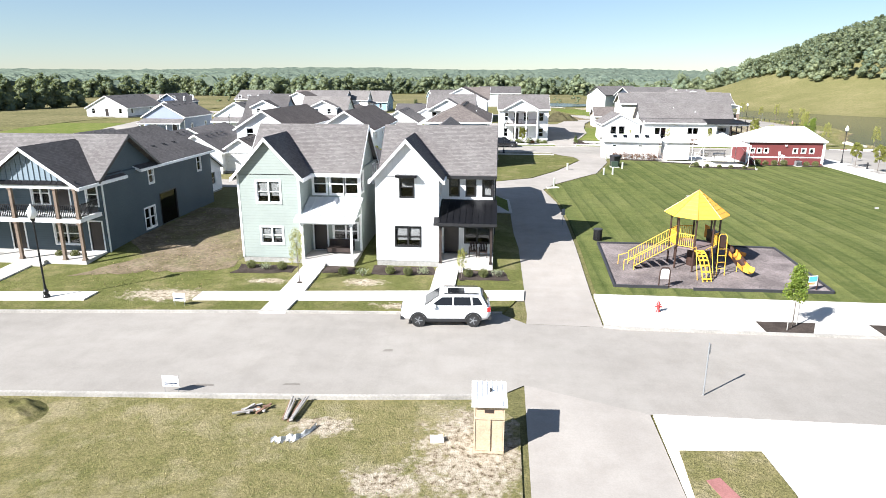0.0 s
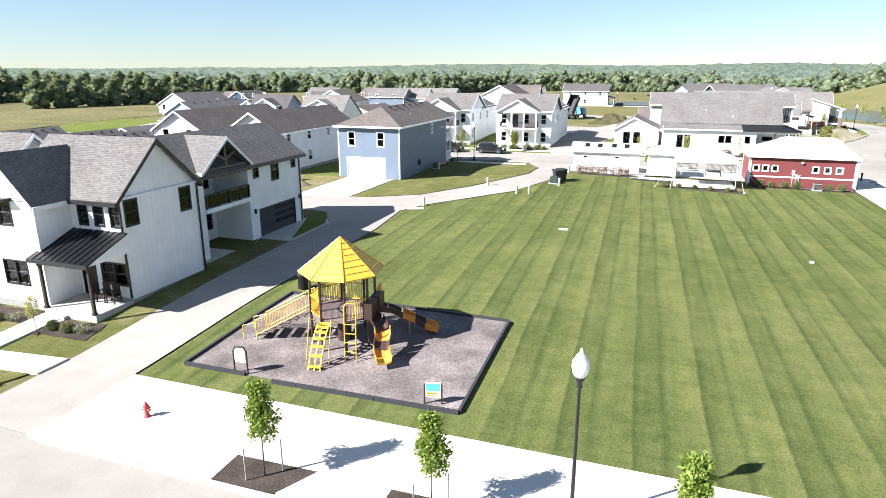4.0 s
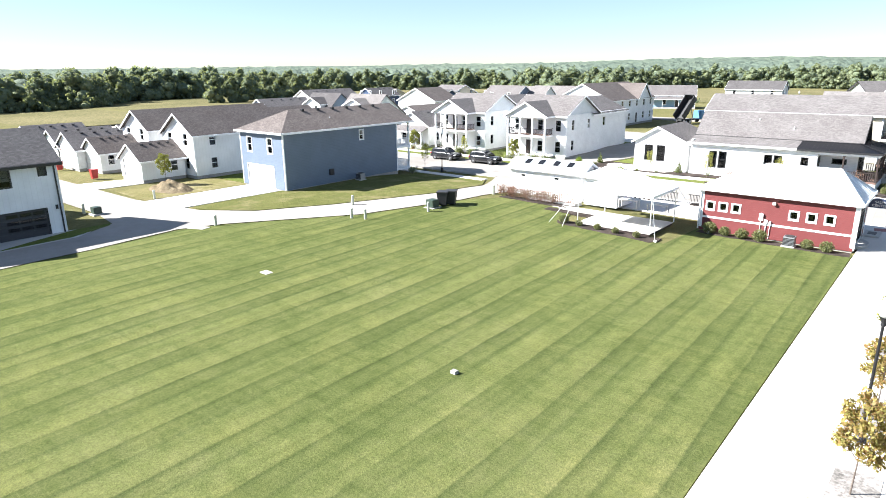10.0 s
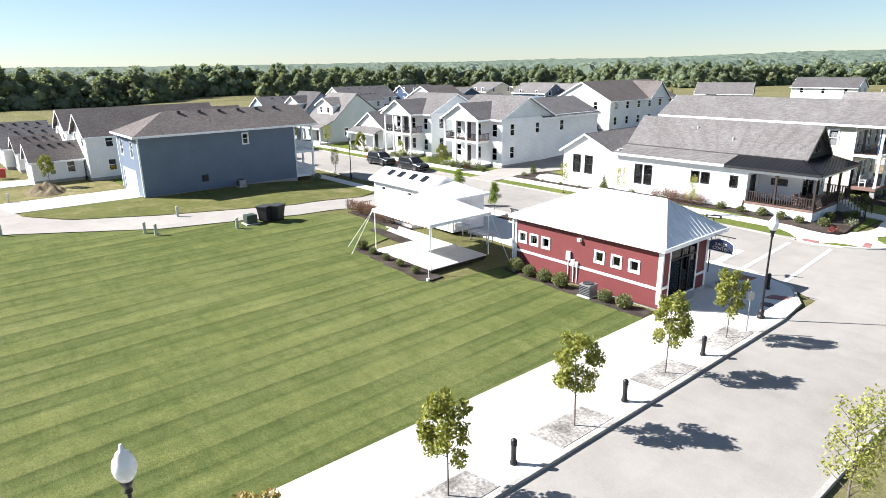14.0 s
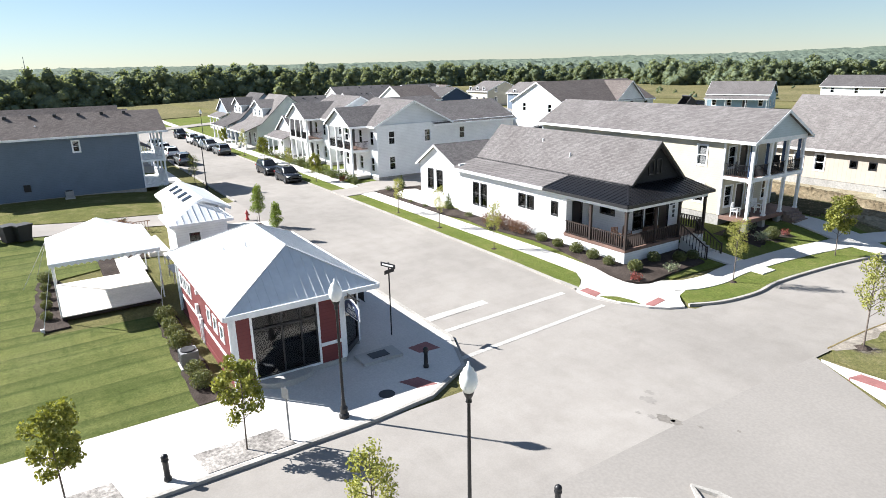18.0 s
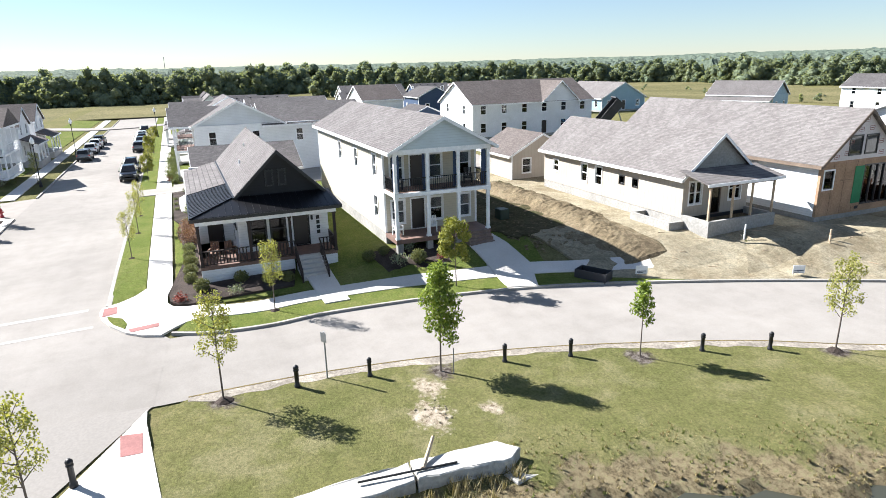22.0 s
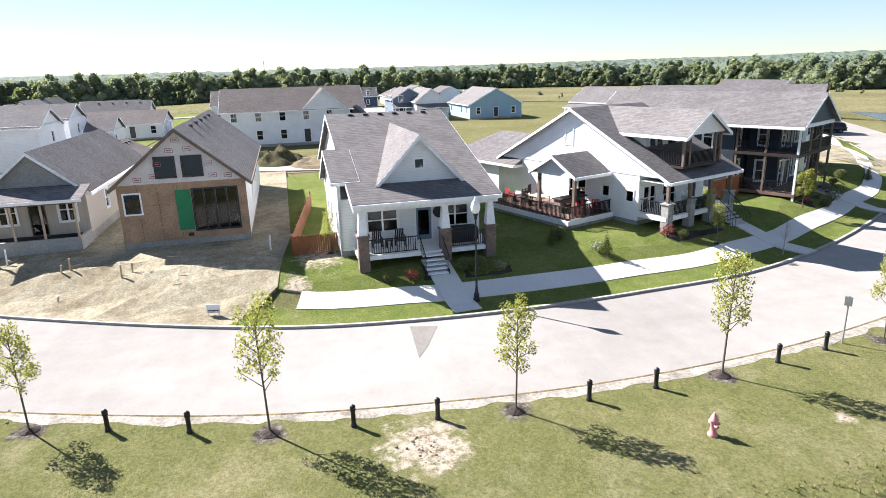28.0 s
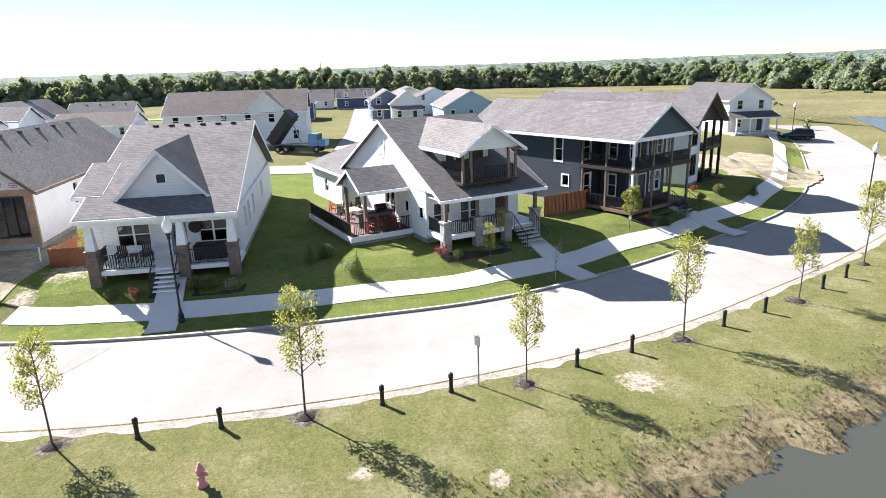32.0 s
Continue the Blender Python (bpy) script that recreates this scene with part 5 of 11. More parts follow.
    block(h, siding, 0, 6.8, W0, W1, 0.2, WT, t, R=[(19.2, 0.36, 4.9, 2.15, "garage", "black_trim", "garage_dark"), (16.6, 5.05, 0.62, 1.0, "dh", t), (19.1, 4.5, 0.95, 1.5, "dh", t), (21.8, 5.15, 0.55, 0.85, "dh", t)], B=[(3, 4, 0.9, 1.4, "dh", t)])
    wall(h, siding, "R", 3.6, 8.76, W0, 0.2, WT, [(12.2, 0.4, 0.95, 2.1, "door", t), (14.4, 1.2, 1.2, 1.2, "dh", t), (12.3, 3.8, 1.7, 2.1, "dbl", t), (14.6, 4.4, 0.8, 1.3, "dh", t)])
    wall(h, siding, "L", 0, 8.76, W0, 0.2, WT)
    part("balcony_floor", boxm((3.62, 6.95, 10.7, W0 - 0.02, 3.45, 3.75)), M["white_trim"], h)
    part("carport_slab", boxm((3.62, 7.2, 8.77, W0 - 0.02, -0.1, 0.3)), M["concrete"], h)
    part("stair_wall", boxm((3.62, 6.6, 10.5, 10.7, 0.3, WT)), M[siding], h)
    wall(h, siding, "R", 6.8, 8.77, 10.7, 0.3, WT, [(9.55, 4.3, 0.55, 1.4, "dh", t), (9.55, 2.1, 0.55, 1.4, "dh", t)], t)
    part("balcony_glass", boxm((6.84, 6.87, 10.75, W0 - 0.05, 3.85, 4.6)), M["glass"], h, "glass balcony guard")
    for y in (10.78, 12.0, 13.2, 14.4, W0 - 0.08):
        part("rail_post", boxm((6.8, 6.92, y - 0.04, y + 0.04, 3.75, 4.66)), M["iron"], h)
    part("balcony_rail", boxm((6.8, 6.92, 10.75, W0 - 0.04, 4.66, 4.72)), M["iron"], h)
    roof2(h, "shingle_grey", "y", 8.0, W1, (0, WT), (3.4, 8.5), (6.8, WT), 0.35, 0.3, "black_trim", gables=[(W1 - 0.2, siding)])
    roof2(h, "shingle_grey", "x", 3.4, 7.0, (10.5, 6.42), (13.05, 8.33), (15.4, 6.42), 0.25, 0.25, "white_trim")
    for p, q in (((6.95, 10.7, 6.4), (6.95, 15.3, 6.4)), ((6.95, 13.05, 6.45), (6.95, 13.05, 8.2)), ((6.95, 13.05, 6.9), (6.95, 12.0, 7.35)), ((6.95, 13.05, 6.9), (6.95, 14.1, 7.35))):
        tr = bmesh.new()
        tube(tr, p, q, 0.09, sides=4)
        part("gable_truss", tr, M["wood_post"], h, "brown timber truss in the balcony gable")
    for y in (16.05, 22.3):
        part("wall_lamp", boxm((6.82, 6.95, y, y + 0.15, 2.35, 2.7)), M["iron"], h)
    part("downspout", boxm((6.82, 6.9, W1 - 0.3, W1 - 0.2, 0.3, WT - 0.1)), M["black_trim"], h)
    return h


farmhouse("sage_house", -17.5, "pale sage-green two-storey farmhouse with a silver metal porch roof", "sage_lap", "white_trim", "metal_silver", "door_dark")
farmhouse("white_farmhouse", -8.0, "white board-and-batten farmhouse with black windows and rear balcony", "white_batten", "black_trim", "metal_black", "door_dark", True, True)

h = house("slate_house", -40.3, 39.1, 0, "dark slate-blue two-storey house with a double front porch", -0.2)
W_ = 12.2
base(h, 0, W_, 2.5, 20.2, -0.4, 0.6)
block(h, "slate_lap", 0, W_, 2.5, 10.1, 0.6, 6.15, F=[(2.6, 1.1, 1.6, 1.7, "dbl"), (5.4, 0.75, 1.0, 2.1, "door"), (9.2, 1.2, 1.9, 1.55, "dbl"), (11.45, 0.75, 0.95, 2.15, "door"), (2.6, 4.1, 1.6, 1.7, "dbl"), (7.6, 4.1, 1.3, 1.65, "dbl"), (9.3, 3.7, 0.95, 2.1, "door"), (11.5, 4.1, 0.8, 1.6, "dh")],
      R=[(8.47, 1.1, 1.5, 1.65, "dbl"), (9.25, 4.65, 0.7, 1.25, "dh")], L=[(6, 1.2, 1.6, 1.6, "dbl")])
block(h, "slate_lap", 1.2, W_ - 0.01, 10.11, 20.2, 0.6, 6.1, R=[(11.6, 0.85, 2.7, 2.7, "sq", "black_trim"), (17.7, 4.45, 0.75, 1.55, "dh")], B=[(5, 0.6, 4.8, 2.2, "garage")])
roof2(h, "shingle_grey", "x", 0, W_, (2.5, 6.15), (6.3, 8.7), (10.1, 6.15), 0.4, 0.35, "black_trim", gables=[(0, "slate_lap"), (W_ - 0.2, "slate_lap")])
roof2(h, "shingle_dark", "y", 7.5, 20.2, (1.2, 6.1), (6.7, 8.35), (W_, 6.1), 0.35, 0.3, "white_trim", gables=[(20.0, "slate_lap")])
roof2(h, "shingle_dark", "y", 0.1, 5.2, (5.35, 6.0), (8.71, 8.4), (12.07, 6.0), 0.35, 0.35, "white_trim", gables=[(0.25, "slate_gable")])
part("gable_beam", boxm((0.3, 12.1, 0.0, 0.22, 5.75, 5.98)), M["white_trim"], h)
slab(h, "metal_black", [(5.3, -0.1, 6.0), (12.1, -0.1, 6.0), (12.1, 0.24, 6.22), (5.3, 0.24, 6.22)], 0.05, "skirt_roof", None, 16)
part("porch_floor", boxm((-0.2, W_ - 0.1, 0, 2.48, -0.35, 0.7)), M["concrete"], h)
part("balcony_floor", boxm((0.2, W_ - 0.1, 0.05, 2.48, 3.38, 3.65)), M["white_trim"], h)
part("balcony_ceiling", boxm((0.2, W_ - 0.1, 0.25, 2.48, 5.78, 5.84)), M["white_trim"], h)
for px in (0.5, 3.9, 7.3, 10.5, 11.95):
    post(h, px, 0.14, 0.7, 3.38, 0.2, "wood_post")
    post(h, px, 0.14, 3.65, 5.75, 0.2, "wood_post")
for a, b in ((0.6, 3.8), (4.0, 7.2), (7.4, 10.4), (10.6, 11.85)):
    rail(h, (a, 0.14), (b, 0.14), 3.65)
rail(h, (11.95, 0.25), (11.95, 2.4), 3.65)
steps(h, 7.5, 9.2, -1.2, 4, -0.1, 0.2, 0.3)
part("downspout", boxm((W_ + 0.01, W_ + 0.1, 2.6, 2.7, 0.3, 6.0)), M["white_trim"], h)
roof_vents(h, [(10.0, 12.0 + 1.8 * i, 7.1) for i in range(4)])
for x in np.arange(5.9, 11.8, 0.4):
    part("batten", boxm((x, x + 0.05, 0.2, 0.245, 6.25, 6.2 + 2.15 * (1 - abs(x + 0.025 - 8.71) / 3.36))), M["slate_gable"], h)


SHADES[0] = False


# ---- plain houses further off ----
def plain_house(x, y, rz, w, d, ze, rise, siding, roof="shingle_grey", axis="y", label="", storeys=2, garage=None, porch=0.0, hipped=False, trim="white_trim", gable=None, z=None):
    """A house with a gabled or hipped roof, windows on all sides, and an optional porch."""
    h = house("house", x, y, rz, label, z)
    base(h, -w / 2, w / 2, 0, d, -0.6, 0.4)
    rows = [1.1] + ([3.9] if storeys > 1 else [])
    n = max(2, int(w / 3.2))
    F = [(-w / 2 + w * (i + 0.5) / n, z0, 0.95, 1.45, "dh", trim) for z0 in rows for i in range(n)]
    if garage == "F":
        F = [(0, 0.42, min(4.8, w - 1.6), 2.2, "garage", "white_trim")] + [o for o in F if o[1] > 3]
    else:
        F[n // 2] = (F[n // 2][0], 0.45, 0.95, 2.05, "door", trim)
    m = max(2, int(d / 4.5))
    S = [(d * (i + 0.5) / m, z0, 0.85, 1.35, "dh", trim) for z0 in rows for i in range(m) if (i + int(abs(x))) % 3 or z0 > 3]
    B = [(-w / 2 + w * (i + 0.5) / n, z0, 0.95, 1.45, "dh", trim) for z0 in rows for i in range(n)]
    if garage == "B":
        B = [(0, 0.42, min(4.8, w - 1.6), 2.2, "garage", "white_trim")] + [o for o in B if o[1] > 3]
    block(h, siding, -w / 2, w / 2, 0, d, 0.4, ze, trim, F=F, B=B, L=S, R=S)
    corners(h, -w / 2, w / 2, 0, d, 0.4, ze)
    if hipped:
        hip(h, roof, -w / 2, w / 2, 0, d, ze, rise)
    elif axis == "y":
        roof2(h, roof, "y", 0, d, (-w / 2, ze), (0, ze + rise), (w / 2, ze), gables=[(0, gable or siding), (d - 0.2, gable or siding)])
    else:
        roof2(h, roof, "x", -w / 2, w / 2, (0, ze), (d / 2, ze + rise), (d, ze), gables=[(-w / 2, gable or siding), (w / 2 - 0.2, gable or siding)])
    if porch:
        part("porch_floor", boxm((-w / 2, w / 2, -porch, -0.01, -0.5, 0.4)), M["concrete"], h)
        slab(h, roof, [(-w / 2 - 0.2, -porch - 0.2, 2.7), (w / 2 + 0.2, -porch - 0.2, 2.7), (w / 2 + 0.2, 0, 3.5), (-w / 2 - 0.2, 0, 3.5)], 0.1, "porch_roof", "white_trim")
        for i in range(4):
            post(h, -w / 2 + 0.2 + (w - 0.4) * i / 3, -porch + 0.12, 0.4, 2.66, 0.16)
    zt = ze + rise
    if not hipped and axis == "y":
        roof_vents(h, [(w * 0.08, d * k, zt - rise * 0.16 + 0.16) for k in (0.25, 0.45, 0.65, 0.85)])
    return h


# greyed white for side gables, with their shade put into the colour
M["shade_grey_gable"] = siding_mat("shade_grey_gable", (0.62, 0.65, 0.68), 0.17)
M["sky_gable"] = siding_mat("sky_gable", (0.50, 0.58, 0.62), 0.17)


def double_porch_house(name, x, y, rz, w, d, siding, label, gable_w, z=None, shift=0.0, rail_mat="iron", step_u=None, sky_gable=False):
    """Two storeys with stacked front porches under a pediment."""
    h = house(name, x, y, rz, label, z)
    base(h, -w / 2, w / 2, 2.3, d, -0.6, 0.55)
    F = [(u, z0, 0.9, 1.6, "dh") for u in (-w * 0.36, w * 0.05, w * 0.36) for z0 in (1.1, 4.1)] + [(-w * 0.15, 0.6, 0.95, 2.1, "door"), (-w * 0.15, 3.6, 0.95, 2.1, "door")]
    S = [(4.2, 1.3, 0.8, 1.5, "dh"), (4.2, 4.2, 0.8, 1.5, "dh"), (9, 4.2, 0.8, 1.4, "dh"), (14, 4.2, 0.8, 1.4, "dh")]
    S = [o for o in S if o[0] < d - 1]
    block(h, siding, -w / 2, w / 2, 2.3, d, 0.55, 6.4, F=F, L=S, R=S, B=[(0, 4, 0.9, 1.4, "dh"), (0, 0.56, 4.4, 2.2, "garage")])
    corners(h, -w / 2, w / 2, 2.3, d, 0.55, 6.4)
    a, b = shift - gable_w / 2, shift + gable_w / 2
    part("porch_floor", boxm((a, b, 0, 2.28, 0.25, 0.55)), M["deck_board" if sky_gable else "concrete"], h)
    for px in np.linspace(a + 0.3, b - 0.3, 4):
        part("porch_pier", boxm((px - 0.2, px + 0.2, 0.05, 0.45, -0.9, 0.25)), M["concrete_raw"], h)
    part("balcony_floor", boxm((a, b, 0, 2.28, 3.35, 3.6)), M["white_trim"], h)
    part("balcony_board", boxm((a + 0.05, b - 0.05, 0.25, 2.28, 3.604, 3.62)), M["deck_board"], h)
    part("porch_beam", boxm((a, b, 0, 0.2, 6.1, 6.4)), M["white_trim"], h)
    part("porch_ceiling", boxm((a, b, 0.21, 2.28, 6.3, 6.38)), M["white_trim"], h)
    px = np.linspace(a + 0.14, b - 0.14, 4)
    for u in px:
        post(h, u, 0.14, 0.55, 3.35, 0.2)
        post(h, u, 0.14, 3.62, 6.1, 0.2)
    for u, v in zip(px, px[1:]):
        rail(h, (u + 0.1, 0.14), (v - 0.1, 0.14), 3.62, rail_mat, 0.92, 0.15, 0.012, 0.026)
    for u in (a + 0.08, b - 0.08):
        rail(h, (u, 0.25), (u, 2.2), 3.62, rail_mat, 0.92, 0.15, 0.012, 0.026)
    ri = min(2.2, gable_w * 0.27)
    roof2(h, "shingle_grey", "y", 0, min(d, 9) if gable_w < w - 0.5 else d, (a, 6.4), (shift, 6.4 + ri), (b, 6.4), 0.35, 0.3, gables=[(0.02, "sky_gable" if sky_gable else siding)] + ([(d - 0.2, siding)] if gable_w >= w - 0.5 else []))
    if gable_w < w - 0.5:
        roof2(h, "shingle_grey", "x", -w / 2, w / 2, (2.3, 6.4), (7.2, 8.9), (12.1, 6.4), 0.35, 0.3, gables=[(-w / 2, "shade_grey_gable"), (w / 2 - 0.2, "shade_grey_gable")])
        roof2(h, "shingle_grey", "y", 10, d, (-w / 2 + 0.6, 6.2), (0, 8.3), (w / 2 - 0.02, 6.2), 0.35, 0.3, gables=[(d - 0.2, siding)])
    u = -w * 0.15 if step_u is None else step_u
    steps(h, u - 0.9, u + 0.9, -1.3, 5, -0.45, 0.2, 0.26, "brick_pier" if sky_gable else "concrete")
    return h


# blue house with the garage to the alley
h = house("blue_house", -5.1, 84.7, 0, "slate-blue two-storey house with a hipped brown roof", 0.75)
base(h, -4, 4, 0, 17.2, -0.5, 0.1)
block(h, "blue_lap", -4, 4, 0, 17.2, 0.1, 6.2, F=[(-0.4, 0.12, 4.9, 2.35, "garage"), (-2.2, 3.9, 0.85, 1.6, "dh"), (1.6, 3.9, 0.85, 1.6, "dh")], R=[(11.2, 4.6, 0.6, 1.1, "dh")], L=[(5, 4, 0.8, 1.4, "dh"), (11, 4, 0.8, 1.4, "dh")], B=[(-2, 0.4, 0.95, 2.1, "door"), (1, 1, 1.6, 1.6, "dbl"), (-2, 3.4, 0.95, 2.1, "door"), (1.4, 3.9, 1.6, 1.5, "dbl")])
corners(h, -4, 4, 0, 17.2, 0.1, 6.2)
hip(h, "shingle_brown", -4, 4, 0, 19.6, 6.2, 2.1, 0.45, "F", run=4.4)
for z0, z1, top in ((0.1, 0.35, 2.9), (2.9, 3.15, 5.9)):
    part("porch_floor", boxm((-4, 4, 17.22, 19.6, z0, z1)), M["white_trim"], h)
    for px in (-3.85, -1.3, 1.3, 3.85):
        post(h, px, 19.45, z1, top, 0.18)
        if px > -3:
            rail(h, (px - 2.4, 19.45), (px - 0.1, 19.45), z1, "white_trim")
    rail(h, (3.85, 17.3), (3.85, 19.3), z1, "white_trim")
part("porch_beam", boxm((-4, 4, 19.35, 19.6, 5.9, 6.18)), M["white_trim"], h)
part("electric_meter", boxm((4.01, 4.2, 6.0, 6.6, 1.0, 1.7)), M["iron"], h)
roof_vents(h, [(0.5, 5.5 + 2.2 * i, 8.2) for i in range(6)])
pipe_vent(h, 2.2, 8.0, 7.0)

# houses facing the side street
double_porch_house("porch_house", 5.3, 122.6, 0, 9.6, 22, "white_lap", "white house with stacked front porches and side gables greyed as in shade", 6.6, 0.35, -0.6)
double_porch_house("porch_house", -9.0, 122.8, 0, 9.2, 21, "white_lap", "white house with a full-width stacked porch", 6.6, 0.35, -0.6)
plain_house(-19.5, 124.5, 0, 7.5, 14, 3.6, 2.2, "white_lap", label="small white house with a gabled porch", storeys=1, porch=1.8)


def swept_cottage(x, y, w, siding, roof, label):
    """Ridge along the street; the front slope sweeps out over a porch, with a dormer on it."""
    h = house("cottage", x, y, 0, label, 0.3)
    base(h, -w / 2, w / 2, 0, 12, -0.6, 0.4)
    S = [(3.2, 1.3, 0.85, 1.4, "dh"), (8.6, 1.3, 0.85, 1.4, "dh")]
    block(h, siding, -w / 2, w / 2, 0, 12, 0.4, 3.7, F=[(-w * 0.3, 1.0, 0.95, 1.6, "dh"), (0, 0.45, 0.95, 2.1, "door"), (w * 0.3, 1.0, 0.95, 1.6, "dh")], L=S, R=S, B=[(0, 1.2, 1.6, 1.4, "dbl")])
    for u in (-w / 2, w / 2 - 0.2):
        prof = [(0, 3.7), (0.8, 4.05), (5.6, 8.4), (12, 3.7)]
        bm = bmesh.new()
        prism(bm, [(u, b, z) for b, z in prof], [(u + 0.2, b, z) for b, z in prof])
        part("gable", bm, M[siding], h)
    e = w / 2 + 0.3
    slab(h, roof, [(-e, 12.3, 3.5), (e, 12.3, 3.5), (e, 5.6, 8.42), (-e, 5.6, 8.42)], 0.13, "roof", "white_trim")
    slab(h, roof, [(-e, 0.8, 4.07), (e, 0.8, 4.07), (e, 5.6, 8.42), (-e, 5.6, 8.42)], 0.13, "roof", "white_trim")
    slab(h, roof, [(-e, -2.4, 2.85), (e, -2.4, 2.85), (e, 0.8, 4.07), (-e, 0.8, 4.07)], 0.13, "porch_roof", "white_trim")
    part("porch_floor", boxm((-w / 2, w / 2, -2.2, -0.01, -0.5, 0.4)), M["concrete"], h)
    for k in range(4):
        post(h, -w / 2 + 0.2 + (w - 0.4) * k / 3, -2.05, 0.4, 2.8, 0.2)
    part("porch_beam", boxm((-w / 2, w / 2, -2.15, -1.95, 2.62, 2.82)), M["white_trim"], h)
    d = w * 0.3
    wall(h, "white_lap", "F", 1.7, -d, d, 4.6, 6.5, [(-d * 0.45, 5.2, 0.75, 1.0, "dh"), (d * 0.45, 5.2, 0.75, 1.0, "dh")])
    for u in (-d, d - 0.15):
        bm = bmesh.new()
        prism(bm, [(u, 1.9, 4.7), (u, 3.7, 6.5), (u, 1.9, 6.5)], [(u + 0.15, 1.9, 4.7), (u + 0.15, 3.7, 6.5), (u + 0.15, 1.9, 6.5)])
        part("dormer_cheek", bm, M["white_lap"], h)
    roof2(h, roof, "y", 1.6, 4.6, (-d, 6.5), (0, 7.7), (d, 6.5), 0.2, 0.25, gables=[(1.7, "white_lap")], name="dormer_roof")
    return h


swept_cottage(-34.8, 123.4, 9.2, "green_lap", "shingle_light", "pale grey-green cottage with a swept roof and dormer")
swept_cottage(-47.0, 123.4, 8.4, "blue_lap", "shingle_dark", "grey-blue cottage with a swept roof and dormer")
# back row with garages to the alley
for k, (x, mat, roof, two) in enumerate(((-20.2, "white_batten", "shingle_brown", 1), (-31.5, "white_batten", "shingle_brown", 1), (-43.5, "green_lap", "shingle_grey", 0))):
    if two:
        plain_house(x, 103, 180, 7.4, 20, 5.3, 2.3, mat, roof, label="white two-storey house with steep gables" if "white" in mat else "two-storey house", porch=2.0, z=0.7)
        plain_house(x - 1.2, 77.5, 0, 5.4, 5.3, 2.7, 1.7, mat, roof, label="low gabled garage wing on the alley", storeys=1, garage="F", z=0.7)
    else:
        plain_house(x, 98, 180, 8.2, 12, 2.9, 2.0, mat, roof, label="low house with a shingled gable roof", storeys=1, porch=2.0, z=0.7)
        plain_house(x, 76.5, 0, 6.6, 8, 2.9, 2.0, mat, roof, label="small gabled garage on the alley", storeys=1, garage="F", z=0.7)
for x, mat in ((-38.0, "white_lap"), (-54.0, "white_lap")):
    plain_house(x, 76.5, 0, 6.6, 8, 2.9, 2.0, mat, "shingle_grey", label="small white gabled garage on the alley", storeys=1, garage="F", z=0.7)
for x, mat, two in ((-53, "cream_lap", 1), (-66, "white_lap", 1), (-80, "blue_lap", 0)):
    plain_house(x, 40.5, 0, 10, 18, 5.8 if two else 3.4, 2.8, mat, label="two-storey house on the south street", storeys=2 if two else 1, porch=2.2, z=0.0)
for x, mat in ((-34, "white_lap"), (-46, "green_lap"), (-58, "white_lap"), (-72, "cream_lap")):
    plain_house(x, 66, 180, 7.5, 7.5, 2.9, 2.0, mat, label="detached garage behind the houses", storeys=1, garage="F", z=0.5, axis="x")
# further streets
FAR = ((-17.5, 163.8, 90, 8, 8, 2.8, 1.8, "navy_lap", "shingle_dark", "y", 1, 0), (-37.5, 222.0, 90, 12.5, 18, 3.2, 3.4, "sky_lap", "shingle_light", "y", 1, 0),
       (-42, 208.0, 90, 7, 16, 4.2, 2.6, "white_lap", "shingle_light", "y", 1, 2.0), (-16.9, 236.3, 21, 14, 9, 3.9, 2.7, "sky_lap", "shingle_grey", "x", 1, 2.0), (9.2, 258.2, 90, 7.4, 16, 5.5, 2.3, "white_lap", "shingle_dark", "y", 2, 2.2),
       (-28, 145.5, 90, 14.5, 11, 3.0, 2.1, "white_lap", "shingle_brown", "x", 1, 0), (-11, 144.5, 90, 7, 8, 3.2, 2.0, "white_lap", "shingle_grey", "x", 1, 0), (9.6, 142.0, 90, 5.4, 6, 2.9, 1.7, "white_lap", "shingle_dark", "y", 1, 0),
       (-45, 164.5, 90, 9, 12, 4.7, 2.8, "white_lap", "shingle_brown", "x", 1, 0), (-58, 182, 90, 9, 11, 4.2, 2.2, "navy_lap", "shingle_dark", "y", 1, 0),
       (-70, 128, 0, 9, 13, 4.0, 2.5, "haze_lap", "shingle_grey", "y", 1, 2.0), (-56, 132, 0, 9, 14, 4.0, 2.6, "white_lap", "shingle_grey", "y", 1, 2.0),
       (-110, 171, 0, 12, 20, 2.7, 3.2, "white_lap", "shingle_grey", "y", 1, 0), (-103, 192, 0, 8, 12, 3.6, 2.4, "navy_lap", "shingle_grey", "y", 2, 0), (-90, 166, 0, 7, 8, 2.8, 1.9, "white_lap", "shingle_grey", "y", 1, 0),
       (-82, 206, 0, 10, 13, 4.2, 2.6, "cream_lap", "shingle_grey", "x", 2, 0), (-64, 211, 0, 10, 12, 4.0, 2.7, "white_lap", "shingle_brown", "x", 2, 0), (-110, 214, 90, 11, 14, 3.0, 2.2, "cream_lap", "shingle_brown", "y", 1, 0),
       (-48, 204, 90, 8, 12, 4.6, 2.4, "blue_lap", "shingle_grey", "y", 2, 2.0))
h = plain_house(-2.6, 176.5, 90, 22, 13, 5.5, 3.2, "white_lap", "shingle_brown", "x", label="white two-storey house with a cross gable on a further street")
roof2(h, "shingle_brown", "y", -0.35, 6.4, (1.4, 5.5), (4.7, 8.5), (8.0, 5.5), gables=[(-0.3, "white_lap")])
